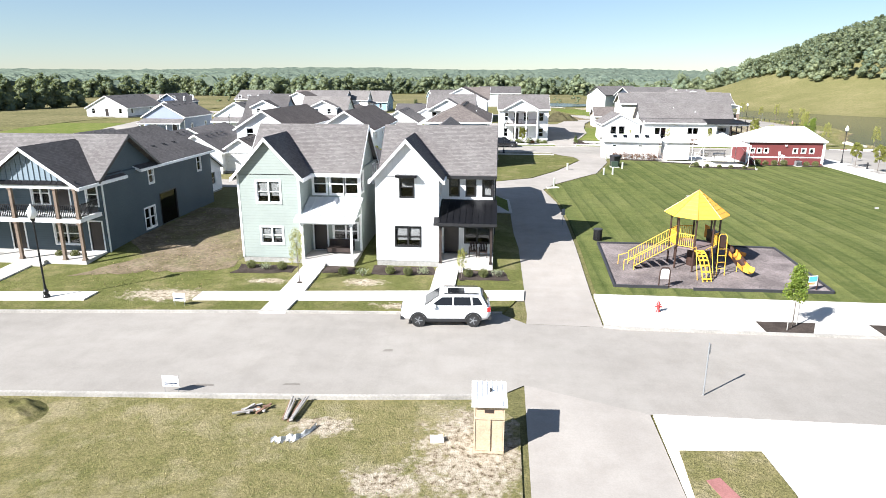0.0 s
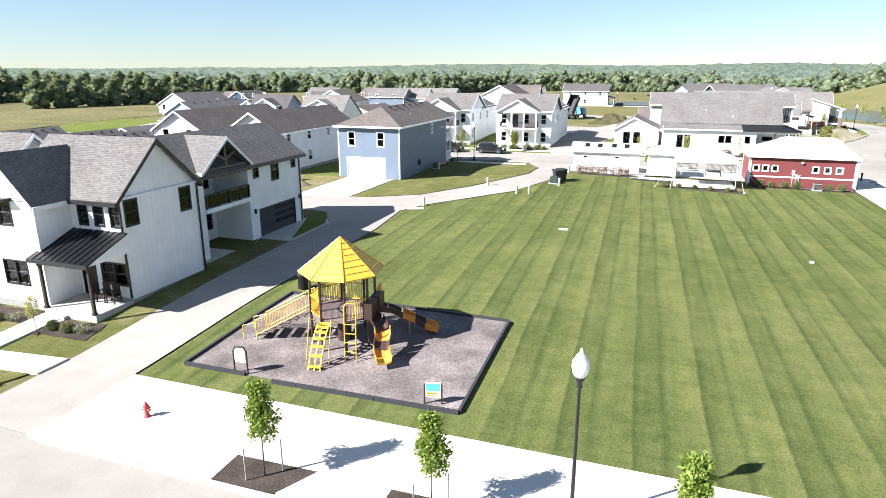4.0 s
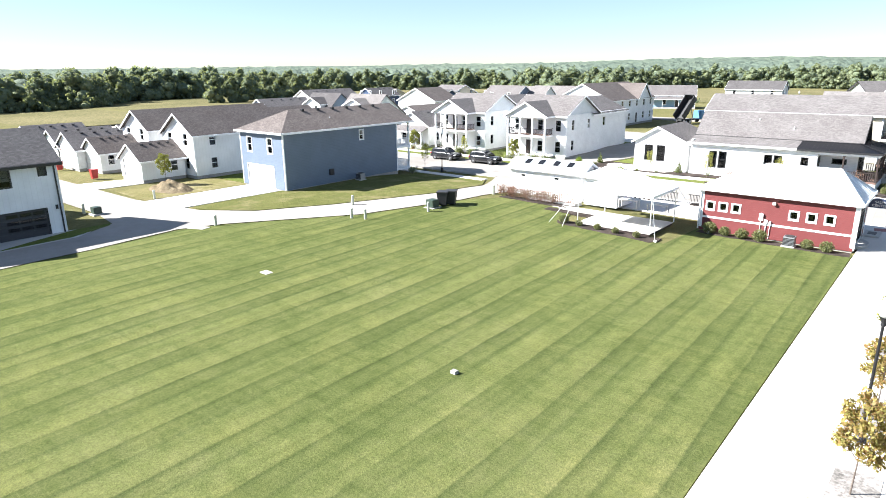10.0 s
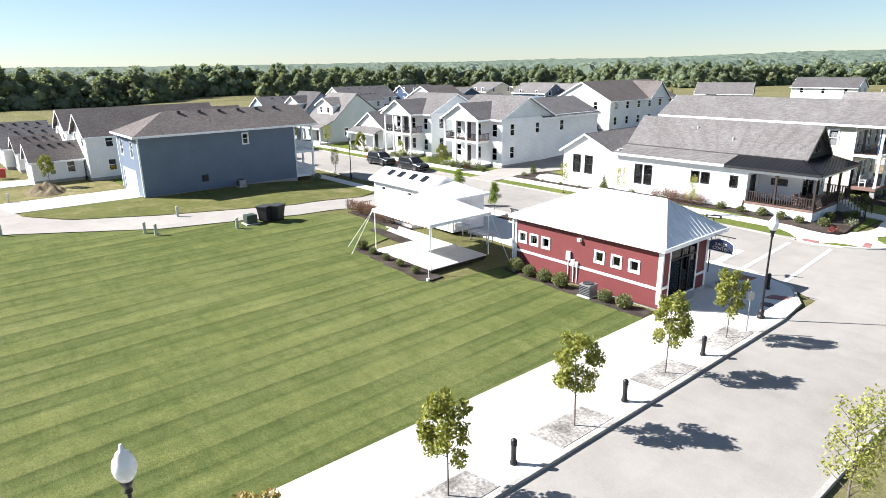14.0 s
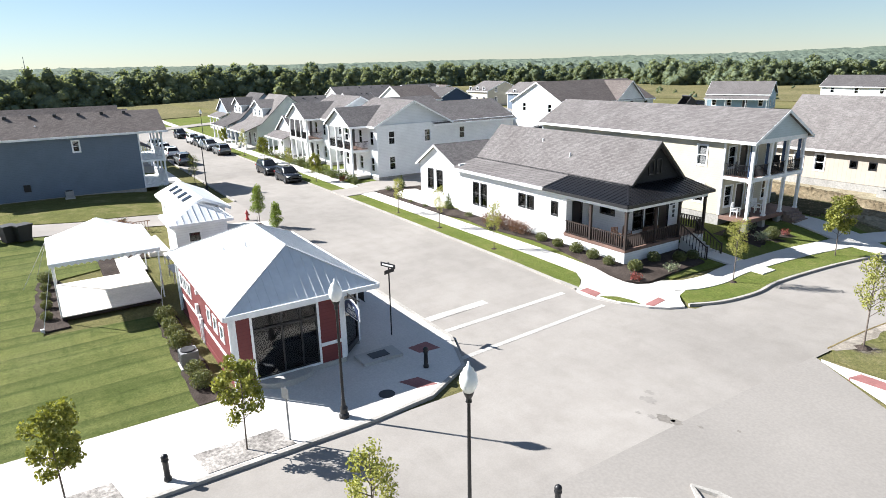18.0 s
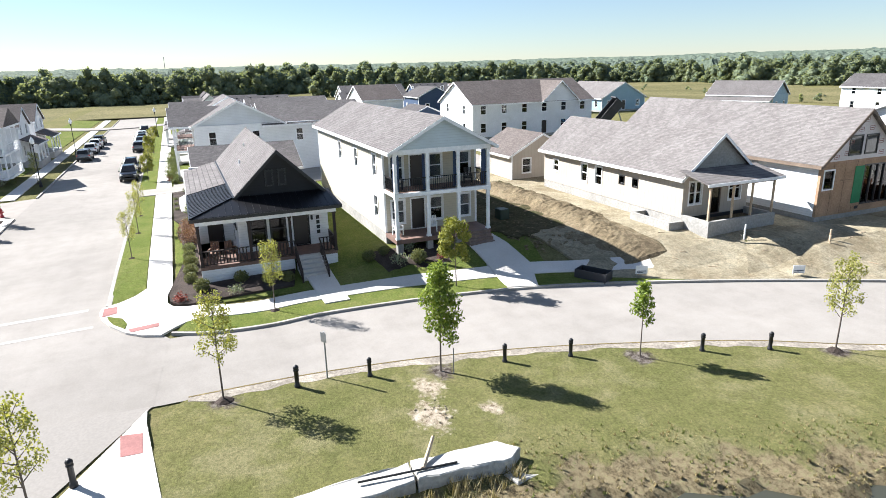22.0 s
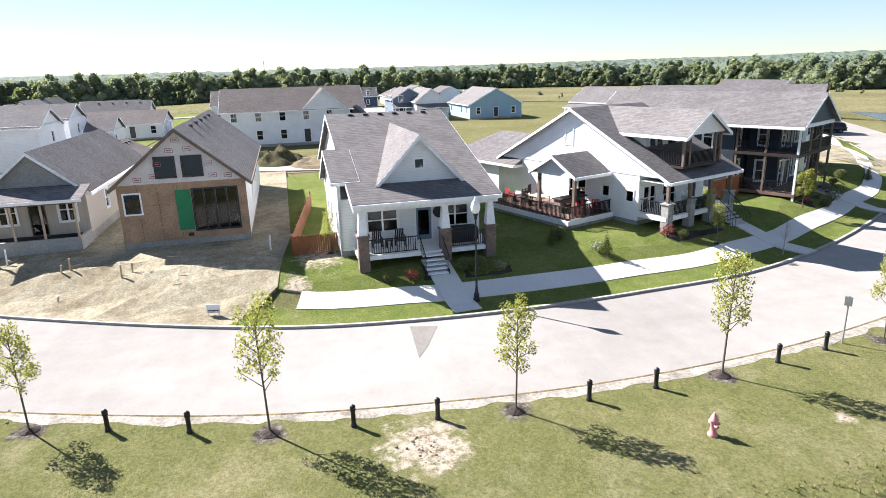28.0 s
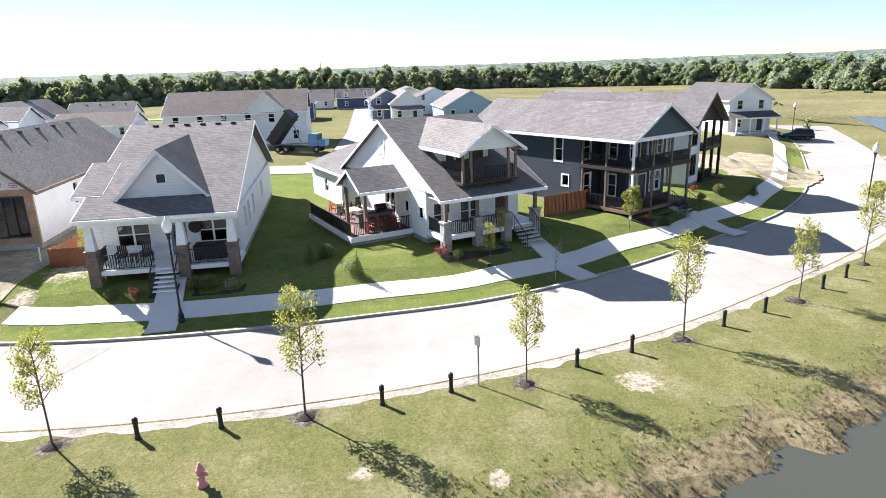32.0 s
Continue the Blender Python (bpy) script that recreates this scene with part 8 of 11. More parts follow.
def shrub(x, y, r, leaf, label, seed, n=260, tall=0.8, group="shrubs"):
    rng = random.Random(seed)
    t = thing("shrub", place(x, y, 0.05), label, "shrub", group)
    bm = bmesh.new()
    for k in range(5):
        a = k * 1.26
        tube(bm, (0, 0, -0.05), (math.cos(a) * r * 0.5, math.sin(a) * r * 0.5, r * tall), 0.02, 0.006, 5)
    part("stem", bm, M["bark"], t)
    bm = bmesh.new()
    if "clipped" in label:
        leaf_cloud(bm, [(0, 0, r * 0.72, r * 0.92, r * 0.8)], n, 0.05, rng)
    else:
        leaf_cloud(bm, [(math.cos(k * 1.26) * r * 0.35, math.sin(k * 1.26) * r * 0.35, r * tall * 0.85, r * 0.62, r * tall * 0.75) for k in range(5)], n, 0.06, rng)
    part("leaves", bm, M[leaf], t)
    return t


box_b = shrub(48.1, 125.7, 0.5, "leaf_box", "clipped round evergreen shrub in mulch", 4, 1300)
for i, (x, y) in enumerate(((40.1, 122.95), (41.9, 122.9), (43.7, 122.95), (45.3, 122.9), (46.8, 122.85), (48.5, 123.4), (49.0, 127.2), (49.2, 128.3))):
    plant(box_b, x, y, 0.08, i, (1, 0.92, 1.08)[i % 3])
red_b = shrub(49.6, 122.2, 0.5, "leaf_shrub_red", "low red-leaved shrub in mulch", 6)
pale_b = shrub(49.9, 125.2, 0.65, "leaf_pale", "pale grey-green shrub in a bed", 7, tall=0.7)
wild_b = shrub(38.0, 123.0, 0.8, "leaf_maroon", "tall reddish-brown shrub against the wall", 9, 620, 1.0)
for i, x in enumerate((37.2, 36.3, 35.4, 34.4, 33.4)):
    plant(wild_b, x, 122.95 + 0.2 * (i % 2), 0.05, i, (1.0, 0.85, 1.05)[i % 3])
bush = shrub(6.5, 122.0, 1.0, "leaf_dark", "spreading dark green shrub before a porch", 12, 900, 0.8)
for i, (x, y, k) in enumerate(((4.4, 121.9, 0.9), (2.6, 122.1, 0.75), (8.2, 122.4, 0.8), (9.4, 122.2, 0.6), (0.6, 121.9, 1.0), (-1.0, 122.2, 0.8), (-4.6, 121.9, 0.9), (-7.2, 122.0, 1.1), (-9.4, 121.9, 0.8), (-14.5, 122.2, 0.9), (-17.0, 122.0, 0.7), (-21.5, 122.4, 0.8), (34.4, 122.4, 0.45), (30.6, 123.1, 0.5), (15.6, 123.2, 0.45), (19.4, 122.2, 0.3), (22.0, 122.2, 0.3), (24.6, 122.25, 0.3))):
    plant(bush, x, y, 0.05, i * 1.3, k)
for i, (x, y) in enumerate(((18.3, 97.3), (19.1, 97.5), (19.9, 97.2), (20.8, 97.5), (21.6, 97.2), (22.5, 97.45), (23.4, 97.2), (24.2, 97.5))):
    plant(wild_b, x, y, 0.05, i * 2, (0.95, 0.8, 1.0, 0.85)[i % 4])
for i, x in enumerate((39.2, 40.4, 41.7, 43.0, 46.3, 47.6)):
    plant(box_b, x, 96.85, 0.05, i, (1.25, 1.0, 1.1)[i % 3])
for i, (x, y) in enumerate(((30.2, 91.55), (31.9, 91.5), (33.5, 91.5), (35.3, 91.45), (28.7, 91.6))):
    plant(box_b, x, y, 0.05, i, 0.7 if i < 4 else 1.0)
for i, (x, y) in enumerate(((-16.5, 39.4), (-15.4, 39.2), (-14.3, 39.3), (-9.9, 38.6), (-8.6, 38.5), (-6.8, 39.0), (-5.6, 38.9), (-4.6, 39.1), (-1.6, 38.9), (-0.6, 38.9), (0.3, 39.0), (-29.9, 40.4), (-31, 40.4), (-36, 40.2), (-38, 40.2))):
    plant((box_b, pale_b, red_b)[i % 3 if i % 3 < 2 else 0], x, y, 0.05, i, 0.75)
for i, (x, y) in enumerate(((47.9, 134.8), (48.2, 136.4), (49.9, 136.5), (50.1, 138.0), (48.4, 133.6), (49.9, 135.2), (67.0, 179.7), (67.2, 181.0), (67.0, 185.0), (67.1, 186.2), (66.8, 184.2), (64.8, 198.8), (65.2, 199.8), (66.2, 193.0), (63.6, 191.5), (58.9, 215.6), (59.4, 217.0), (58.2, 219.0), (54.2, 223.0), (50.8, 224.2), (52, 226), (2, 121.9), (4, 121.8), (7, 121.8), (9.5, 122.2), (-12, 122), (-7, 122), (-17, 122), (-1.0, 104.4), (0.0, 103.5))):
    plant((box_b, pale_b, box_b, red_b)[i % 4], x, y, 0.08, i, (0.8, 1.0, 1.2)[i % 3])
for pts in ([(-17.4, 38.3), (-13.4, 38.7), (-13.4, 40.1), (-17.4, 40.0)], [(-11.4, 38.9), (-9.2, 38.9), (-9.3, 40.1), (-11.4, 40.1)], [(-8.1, 38.9), (-4.0, 39.0), (-4.0, 40.4), (-8.1, 40.4)], [(-2.2, 38.3), (1.0, 38.3), (0.6, 40.1), (-2.2, 40.1)], [(-39, 39.8), (-33.8, 39.8), (-33.8, 41.4), (-39, 41.4)], [(-31.6, 39.9), (-28.6, 40.0), (-28.8, 41.4), (-31.6, 41.4)],
            [(38.4, 97.5), (38.4, 96.4), (44, 96.3), (49.1, 96.4), (49.1, 97.5)], [(27.9, 92.0), (28.3, 91.1), (36.6, 90.8), (37.0, 91.3), (37.0, 92.4), (36.0, 92.5), (29.6, 92.6)], [(18.6, 97.9), (18.4, 96.7), (26.4, 96.7), (26.6, 97.9)], [(47.0, 133.6), (50.4, 134.4), (51.0, 138.6), (47.4, 138.6)],
            [(65.9, 178.7), (67.9, 179.0), (67.9, 182.2), (65.9, 182.2)], [(65.9, 184.1), (67.8, 184.1), (67.6, 187.0), (65.9, 187.0)], [(63.8, 198.4), (65.8, 199.0), (64.4, 203.6), (62.4, 203.2)], [(59.0, 214.4), (60.6, 216.2), (58.4, 219.8), (56.9, 219.0)]):
    patch("planting_bed", pts, 0.075, M["mulch"], "dark mulch planting bed against the house", "mulch bed", step=1.5, ragged=0.22)
cone = thing("evergreen", place(66.6, 193.4, 0.1), "small conical evergreen on the lawn", "evergreen", "lawn evergreens")
rng = random.Random(31)
bm = bmesh.new()
tube(bm, (0, 0, -0.1), (0, 0, 1.3), 0.05, 0.01, 6)
part("trunk", bm, M["bark"], cone)
bm = bmesh.new()
leaf_cloud(bm, [(0, 0, 0.2 + 0.16 * k, 0.46 - 0.055 * k, 0.16) for k in range(8)], 900, 0.05, rng)
part("needles", bm, M["leaf_dark"], cone)
for i, (x, y) in enumerate(((64.6, 190.6), (15.6, 124.8), (45.4, 228.2), (51.8, 229.6), (27.0, 123.3))):
    plant(cone, x, y, 0.1, i, (0.9, 1.1, 1.3, 1.0, 1.2)[i])

# bare sapling
sap = thing("bare_sapling", place(68.1, 205.2, 0.12), "leafless pale sapling in the verge", "sapling")
bm = bmesh.new()
rng = random.Random(40)
tube(bm, (0, 0, -0.1), (0, 0, 2.2), 0.035, 0.012, 6)
for k in range(26):
    z = rng.uniform(0.8, 2.0)
    a = rng.uniform(0, 6.28)
    L = rng.uniform(0.4, 1.0)
    tube(bm, (0, 0, z), (math.cos(a) * L * 0.5, math.sin(a) * L * 0.5, z + L * 0.7), 0.012, 0.004, 4)
part("branches", bm, M["twig_grey"], sap)


# ---- street furniture ----
def street_lamp(x, y, lift=0.12, label="black street lamp with an acorn globe"):
    t = thing("street_lamp", place(x, y, lift), label, "street lamp", "street lamps")
    bm = bmesh.new()
    lathe(bm, [(0.2, -0.1), (0.2, 0.12), (0.14, 0.2), (0.155, 0.4), (0.09, 0.52), (0.066, 0.8)], 14)
    part("base", bm, M["iron"], t)
    bm = bmesh.new()
    lathe(bm, [(0.06, 0.8), (0.045, 4.5), (0.09, 4.55), (0.07, 4.65), (0.13, 4.78), (0.15, 4.86)], 12)
    part("pole", bm, M["iron"], t)
    bm = bmesh.new()
    lathe(bm, [(0.14, 4.86), (0.22, 5.0), (0.255, 5.18), (0.22, 5.36), (0.14, 5.47), (0.15, 5.5), (0.06, 5.58), (0.03, 5.72)], 16)
    part("globe", bm, M["globe"], t, "frosted acorn globe", True)
    return t


M["globe"] = plain_mat("globe", (0.84, 0.84, 0.82), 0.4)
lamp = street_lamp(25.95, 33.1)
for x, y in ((53.1, 70.1), (53.4, 100.9), (61.6, 101.1), (69.8, 184.0), (-26.6, 32.9), (1.4, 107.7), (57.6, 236.0), (-30, 107.6), (-52, 119.4), (12.0, 264)):
    plant(lamp, x, y, 0.12, 0, 1.0)


def bollard(x, y):
    t = thing("bollard", place(x, y, 0.05), "black ribbed metal bollard with a cap", "bollard", "bollards along the avenue")
    bm = bmesh.new()
    lathe(bm, [(0.13, -0.1), (0.13, 0.1), (0.095, 0.14), (0.095, 0.72), (0.12, 0.74), (0.12, 0.8), (0.09, 0.82), (0.12, 0.86), (0.12, 0.9), (0.1, 0.95), (0.04, 1.0)], 12)
    part("post", bm, M["iron"], t, "", True)
    return t


BOLL = [(62.4, 129.5), (63.7, 135.3), (64.5, 138.2), (66.6, 143.8), (67.8, 146.6), (70.3, 151.8), (71.6, 154.3), (74.4, 159.2), (75.5, 162.1), (77.8, 167.6), (78.8, 170.5), (80.1, 176.2), (80.5, 179.2), (80.9, 185.0), (80.8, 187.9), (80.4, 193.9),
        (80.0, 196.7), (79.0, 202.4), (78.2, 205.3), (76.5, 210.9), (75.4, 213.9), (73.0, 219.2), (71.7, 221.8), (53.55, 75.5), (53.5, 81.7), (53.6, 88.1), (53.6, 94.4), (51.7, 105.7), (62.1, 104.0), (65.4, 107.2), (65.5, 118.8), (24.8, 32.0), (53.5, 63.2)]
b0 = bollard(62.0, 126.5)
for i, (x, y) in enumerate(BOLL):
    plant(b0, x, y, 0.05 if y > 125 else 0.12, i, 0.88 if y > 125 else 1.0)


def hydrant(x, y, mat, label, lift=0.08, size=1.0):
    t = thing("fire_hydrant", place(x, y, lift, 0.0, size), label, "hydrant", "fire hydrants")
    bm = bmesh.new()
    lathe(bm, [(0.17, -0.1), (0.17, 0.06), (0.11, 0.1), (0.11, 0.5), (0.15, 0.53), (0.15, 0.58), (0.12, 0.62), (0.08, 0.74), (0.035, 0.78), (0.035, 0.84)], 12)
    part("barrel", bm, M[mat], t, "", True)
    for a in (0, 1.571, 3.1416):
        bm = bmesh.new()
        tube(bm, (0.08 * math.cos(a), 0.08 * math.sin(a), 0.4), (0.22 * math.cos(a), 0.22 * math.sin(a), 0.4), 0.065, 0.065, 10)
        part("outlet", bm, M[mat], t)
    return t


M["hyd_red"] = plain_mat("hyd_red", (0.38, 0.04, 0.04), 0.45)
M["hyd_pink"] = plain_mat("hyd_pink", (0.62, 0.24, 0.24), 0.5)
hydrant(9.4, 33.8, "hyd_red", "red fire hydrant on the pavement", 0.13, 0.8)
hydrant(84.2, 187.9, "hyd_pink", "faded pink-red fire hydrant in the grass")
hydrant(18.4, 107.3, "hyd_red", "red fire hydrant by the side street", 0.12)


def text_mesh(txt, size, depth=0.008):
    cu = bpy.data.curves.new("writing", "FONT")
    cu.body, cu.size, cu.extrude, cu.align_x, cu.align_y = txt, size, depth, "CENTER", "CENTER"
    ob = bpy.data.objects.new("writing", cu)
    scene.collection.objects.link(ob)
    bpy.context.view_layer.update()
    me = bpy.data.meshes.new_from_object(ob.evaluated_get(bpy.context.evaluated_depsgraph_get()))
    bpy.data.objects.remove(ob)
    return me


M["sign_navy"] = plain_mat("sign_navy", (0.02, 0.03, 0.07), 0.5)
M["sign_white"] = plain_mat("sign_white", (0.75, 0.75, 0.74), 0.6)
M["steel"] = rough_mat("steel", (0.33, 0.34, 0.35), 0.15, 1, 6, 0.5, 0.1, 0.5)
t = thing("hanging_sign", pose(49.35, 104.3, 2.55, 0, 0, 90), "navy hanging sign with white lettering on a bracket", "sign")
bm = bmesh.new()
out = [(-0.72, -0.3), (0.72, -0.3), (0.72, 0.2), (0.5, 0.33), (0.2, 0.42), (0, 0.44), (-0.2, 0.42), (-0.5, 0.33), (-0.72, 0.2)]
prism(bm, [(x, -0.03, z) for x, z in out], [(x, 0.03, z) for x, z in out])
part("board", bm, M["sign_navy"], t)
bm = bmesh.new()
for a, b in zip(out, out[1:] + out[:1]):
    tube(bm, (a[0] * 1.03, 0, a[1] * 1.03), (b[0] * 1.03, 0, b[1] * 1.03), 0.04, sides=4)
part("border", bm, M["sign_white"], t)
for k, (txt, z) in enumerate((("SALES", 0.12), ("CENTER", -0.13))):
    me = text_mesh(txt, 0.27)
    me.materials.append(M["sign_white"])
    ob = new("lettering", me)
    ob.parent = t
    ob.matrix_basis = pose(0, -0.035, z, 90, 0, 0)
bm = boxm((-0.8, 0.8, -0.02, 0.02, 0.62, 0.67), (-0.42, -0.4, -0.01, 0.01, 0.42, 0.63), (0.4, 0.42, -0.01, 0.01, 0.42, 0.63))
part("bracket", bm, M["iron"], t)
t.matrix_basis = pose(49.8, 103.1, 2.9, 0, 0, 0)
tagged(t, "navy hanging sign with white lettering, bracketed to the red wall")


def sign_pole(x, y, h, plates, label, mat="steel", lift=0.1):
    t = thing("sign_post", place(x, y, lift), label, "sign post")
    bm = bmesh.new()
    tube(bm, (0, 0, -0.1), (0, 0, h), 0.035, sides=8)
    part("post", bm, M[mat], t)
    for w, z, hh, a, m in plates:
        bm = boxm((-w / 2, w / 2, -0.05, -0.036, z, z + hh))
        bmesh.ops.rotate(bm, verts=bm.verts[:], matrix=Matrix.Rotation(a, 3, "Z"))
        part("plate", bm, M[m], t)
    return t


sp = sign_pole(47.7, 106.1, 3.9, [(0.95, 3.65, 0.22, 0.35, "iron"), (0.7, 3.35, 0.2, 1.9, "iron")], "street-name signs on a dark post", "iron")
bm = boxm((-0.36, 0.36, -0.062, -0.052, 3.72, 3.8))
bmesh.ops.rotate(bm, verts=bm.verts[:], matrix=Matrix.Rotation(0.35, 3, "Z"))
part("writing_bar", bm, M["sign_white"], sp)
for x, y, hh in ((61.8, 127.8, 2.1), (79.7, 197.9, 2.2), (53.7, 98.6, 2.2), (9.0, 24.4, 2.3), (-0.4, 30, 2.0)):
    if x != -0.4:
        sign_pole(x, y, hh, [(0.3 if x > 10 else 0.1, hh - 0.45, 0.42, 0.6, "steel")], "grey metal sign post seen from behind")


def yard_sign(x, y, turn, label="small white yard sign in the grass"):
    t = thing("yard_sign", place(x, y, 0.04, turn), label, "yard sign", "yard signs")
    part("panel", boxm((-0.36, 0.36, -0.012, 0.012, 0.28, 0.78)), M["sign_white"], t)
    part("writing_bar", boxm((-0.28, 0.28, -0.02, -0.013, 0.42, 0.47), (-0.28, 0.1, -0.02, -0.013, 0.34, 0.38)), M["sign_navy"], t)
    part("legs", boxm((-0.3, -0.285, -0.008, 0.008, -0.1, 0.28), (0.285, 0.3, -0.008, 0.008, -0.1, 0.28)), M["steel"], t)


for x, y, a in ((-13.4, 22.6, 0), (-18.1, 32.5, 0), (57.5, 148.0, 1.2), (61.6, 156.2, 1.2), (67.6, 170.3, 1.3)):
    yard_sign(x, y, a)

# twin flood-light mast by the south alley
M["lamp_grey"] = plain_mat("lamp_grey", (0.10, 0.10, 0.11), 0.5)
t = thing("flood_light", place(7.95, 9.1, 0.1, radians(36)), "tall black mast with two grey flood lights", "flood light")
bm = bmesh.new()
tube(bm, (0, 0, -0.1), (0, 0, 9.7), 0.13, 0.1, 10)
part("mast", bm, M["iron"], t)
bm = bmesh.new()
for p, q in (((0, 0, 9.7), (0, 0, 9.95)), ((-0.28, 0, 9.82), (0.28, 0, 9.82)), ((-0.28, 0, 9.82), (-0.42, 0, 9.95)), ((0.28, 0, 9.82), (0.42, 0, 9.95)), ((-0.42, 0, 9.95), (-0.44, 0, 10.3)), ((0.42, 0, 9.95), (0.44, 0, 10.3))):
    tube(bm, p, q, 0.045, sides=8)
part("yoke", bm, M["iron"], t)
for x in (-0.44, 0.44):
    turn_ = Matrix.Translation((x, 0, 10.28)) @ Matrix.Rotation(radians(42), 4, "Y")
    bm = bmesh.new()
    tube(bm, (x, 0, 10.1), (x, 0, 10.32), 0.06, sides=10)
    part("knuckle", bm, M["lamp_grey"], t)
    bm = boxm((-0.035, 0.035, -0.17, 0.17, 0.0, 0.46))
    bmesh.ops.bevel(bm, geom=bm.edges[:], offset=0.025, segments=2, affect="EDGES")
    bm.transform(turn_)
    hd = part("lamp_head", bm, M["lamp_grey"], t)
    for k in range(5):
        bm = boxm((-0.05, -0.036, -0.14, 0.14, 0.05 + 0.078 * k, 0.10 + 0.078 * k))
        bm.transform(turn_)
        part("cooling_fin", bm, M["steel"], hd)
    bm = boxm((0.036, 0.044, -0.13, 0.13, 0.05, 0.42))
    bm.transform(turn_)
    part("lens", bm, M["globe"], hd)

# ---- playground ----
M["play_yellow"] = plain_mat("play_yellow", (0.70, 0.42, 0.05), 0.45)
M["play_roof"] = plain_mat("play_roof", (0.62, 0.34, 0.05), 0.5)
M["play_orange"] = plain_mat("play_orange", (0.62, 0.24, 0.03), 0.4)
M["play_brown"] = plain_mat("play_brown", (0.045, 0.024, 0.018), 0.45)
M["play_deck"] = plain_mat("play_deck", (0.16, 0.12, 0.12), 0.6)
M["border_black"] = plain_mat("border_black", (0.03, 0.03, 0.035), 0.6)
patch("play_surface", [(7.75, 37.95), (20.9, 37.95), (20.9, 46.6), (8.0, 46.6)], 0.1, M["play_chip"], "wood-chip play surface", "play surface", step=1.5)
E_ = thing("border", pose(7.7, 37.9, 0), "black plastic border timbers round the play area", "border")
runs = [((0, 0), (3.3, 0)), ((4.8, -0.2), (13.25, -0.05)), ((13.25, 0), (13.25, 8.75)), ((0.2, 8.75), (13.25, 8.75)), ((0, 0), (0.25, 8.75))]
for (x0, y0), (x1, y1) in runs:
    L = math.hypot(x1 - x0, y1 - y0)
    n = max(1, round(L / 1.2))
    for i in range(n):
        p, q = Vector((x0 + (x1 - x0) * i / n, y0 + (y1 - y0) * i / n, 0)), Vector((x0 + (x1 - x0) * (i + 0.985) / n, y0 + (y1 - y0) * (i + 0.985) / n, 0))
        d = (q - p).normalized()
        w = Vector((-d.y, d.x, 0)) * 0.06
        zp, zq = gz(7.7 + p.x, 37.9 + p.y), gz(7.7 + q.x, 37.9 + q.y)
        bm = bmesh.new()
        up = Vector((0, 0, 1))
        prism(bm, [p - w + up * (zp - 0.05), q - w + up * (zq - 0.05), q + w + up * (zq - 0.05), p + w + up * (zp - 0.05)], [p - w + up * (zp + 0.22), q - w + up * (zq + 0.22), q + w + up * (zq + 0.22), p + w + up * (zp + 0.22)])
        part("timber", bm, M["border_black"], E_)
GP = 0.45
pt = thing("play_tower", pose(13.65, 42.3, GP, 0, 0, 8), "yellow and brown play tower with a pointed roof and slides", "play tower")
R = 1.55
hexa = [(R * math.cos(radians(22.5 + 45 * k)), R * math.sin(radians(22.5 + 45 * k))) for k in range(8)]
for x, y in hexa:
    bm = bmesh.new()
    tube(bm, (x, y, -0.2), (x, y, 3.75), 0.065, sides=8)
    part("post", bm, M["play_brown"], pt)
bm = bmesh.new()
prism(bm, [(x, y, 1.42) for x, y in hexa], [(x, y, 1.52) for x, y in hexa])
part("deck", bm, M["play_deck"], pt)
roof = None
for k in range(8):
    a, b = radians(22.5 + 45 * k), radians(67.5 + 45 * k)
    R2 = 2.05
    bm = bmesh.new()
    lo = [(R2 * math.cos(a), R2 * math.sin(a), 3.6), (R2 * math.cos(b), R2 * math.sin(b), 3.6), (0.06 * math.cos(b), 0.06 * math.sin(b), 5.15), (0.06 * math.cos(a), 0.06 * math.sin(a), 5.15)]
    prism(bm, lo, [(x, y, z + 0.05) for x, y, z in lo])
    panel = part("roof_panel", bm, M["play_yellow"], pt)
    for q in range(1, 7):
        f = q / 7.0
        bm = bmesh.new()
        P0, P1 = Vector(lo[0]).lerp(Vector(lo[3]), f), Vector(lo[1]).lerp(Vector(lo[2]), f)
        tube(bm, P0 + Vector((0, 0, 0.055)), P1 + Vector((0, 0, 0.055)), 0.022, sides=4)
        part("roof_rib", bm, M["play_roof"], panel)
    bm = bmesh.new()
    tube(bm, (R2 * math.cos(a), R2 * math.sin(a), 3.65), (0, 0, 5.22), 0.035, sides=6)
    part("roof_rib", bm, M["play_orange"], pt)
for k in (1, 2, 3, 4, 6):
    (x0, y0), (x1, y1) = hexa[k], hexa[(k + 1) % 8]
    rail(pt, (x0, y0), (x1, y1), 1.52, "play_yellow", 0.95, 0.12, 0.014, 0.02, "guard")
bm = bmesh.new()
lathe(bm, [(0.34, 0), (0.34, 1.35)], 14)
part("drum", bm, M["play_brown"], pt)
# stairs to the left
for i in range(6):
    part("step", boxm((-4.3 + 0.42 * i, -3.85 + 0.42 * i, -0.75, 0.35, 0.15 + 0.23 * i, 0.2 + 0.23 * i)), M["play_deck"], pt)
for y in (-0.78, 0.38):
    bm = bmesh.new()
    for z in (0.3, 1.05):
        tube(bm, (-4.3, y, 0.2 + z - 0.3), (-1.6, y, 1.55 + z - 0.15), 0.03, sides=6)
    for i in range(17):
        k = i / 16
        tube(bm, (-4.3 + 2.7 * k, y, 0.22 + 1.45 * k), (-4.3 + 2.7 * k, y, 0.95 + 1.5 * k), 0.016, sides=5)
    part("stair_rail", bm, M["play_yellow"], pt)
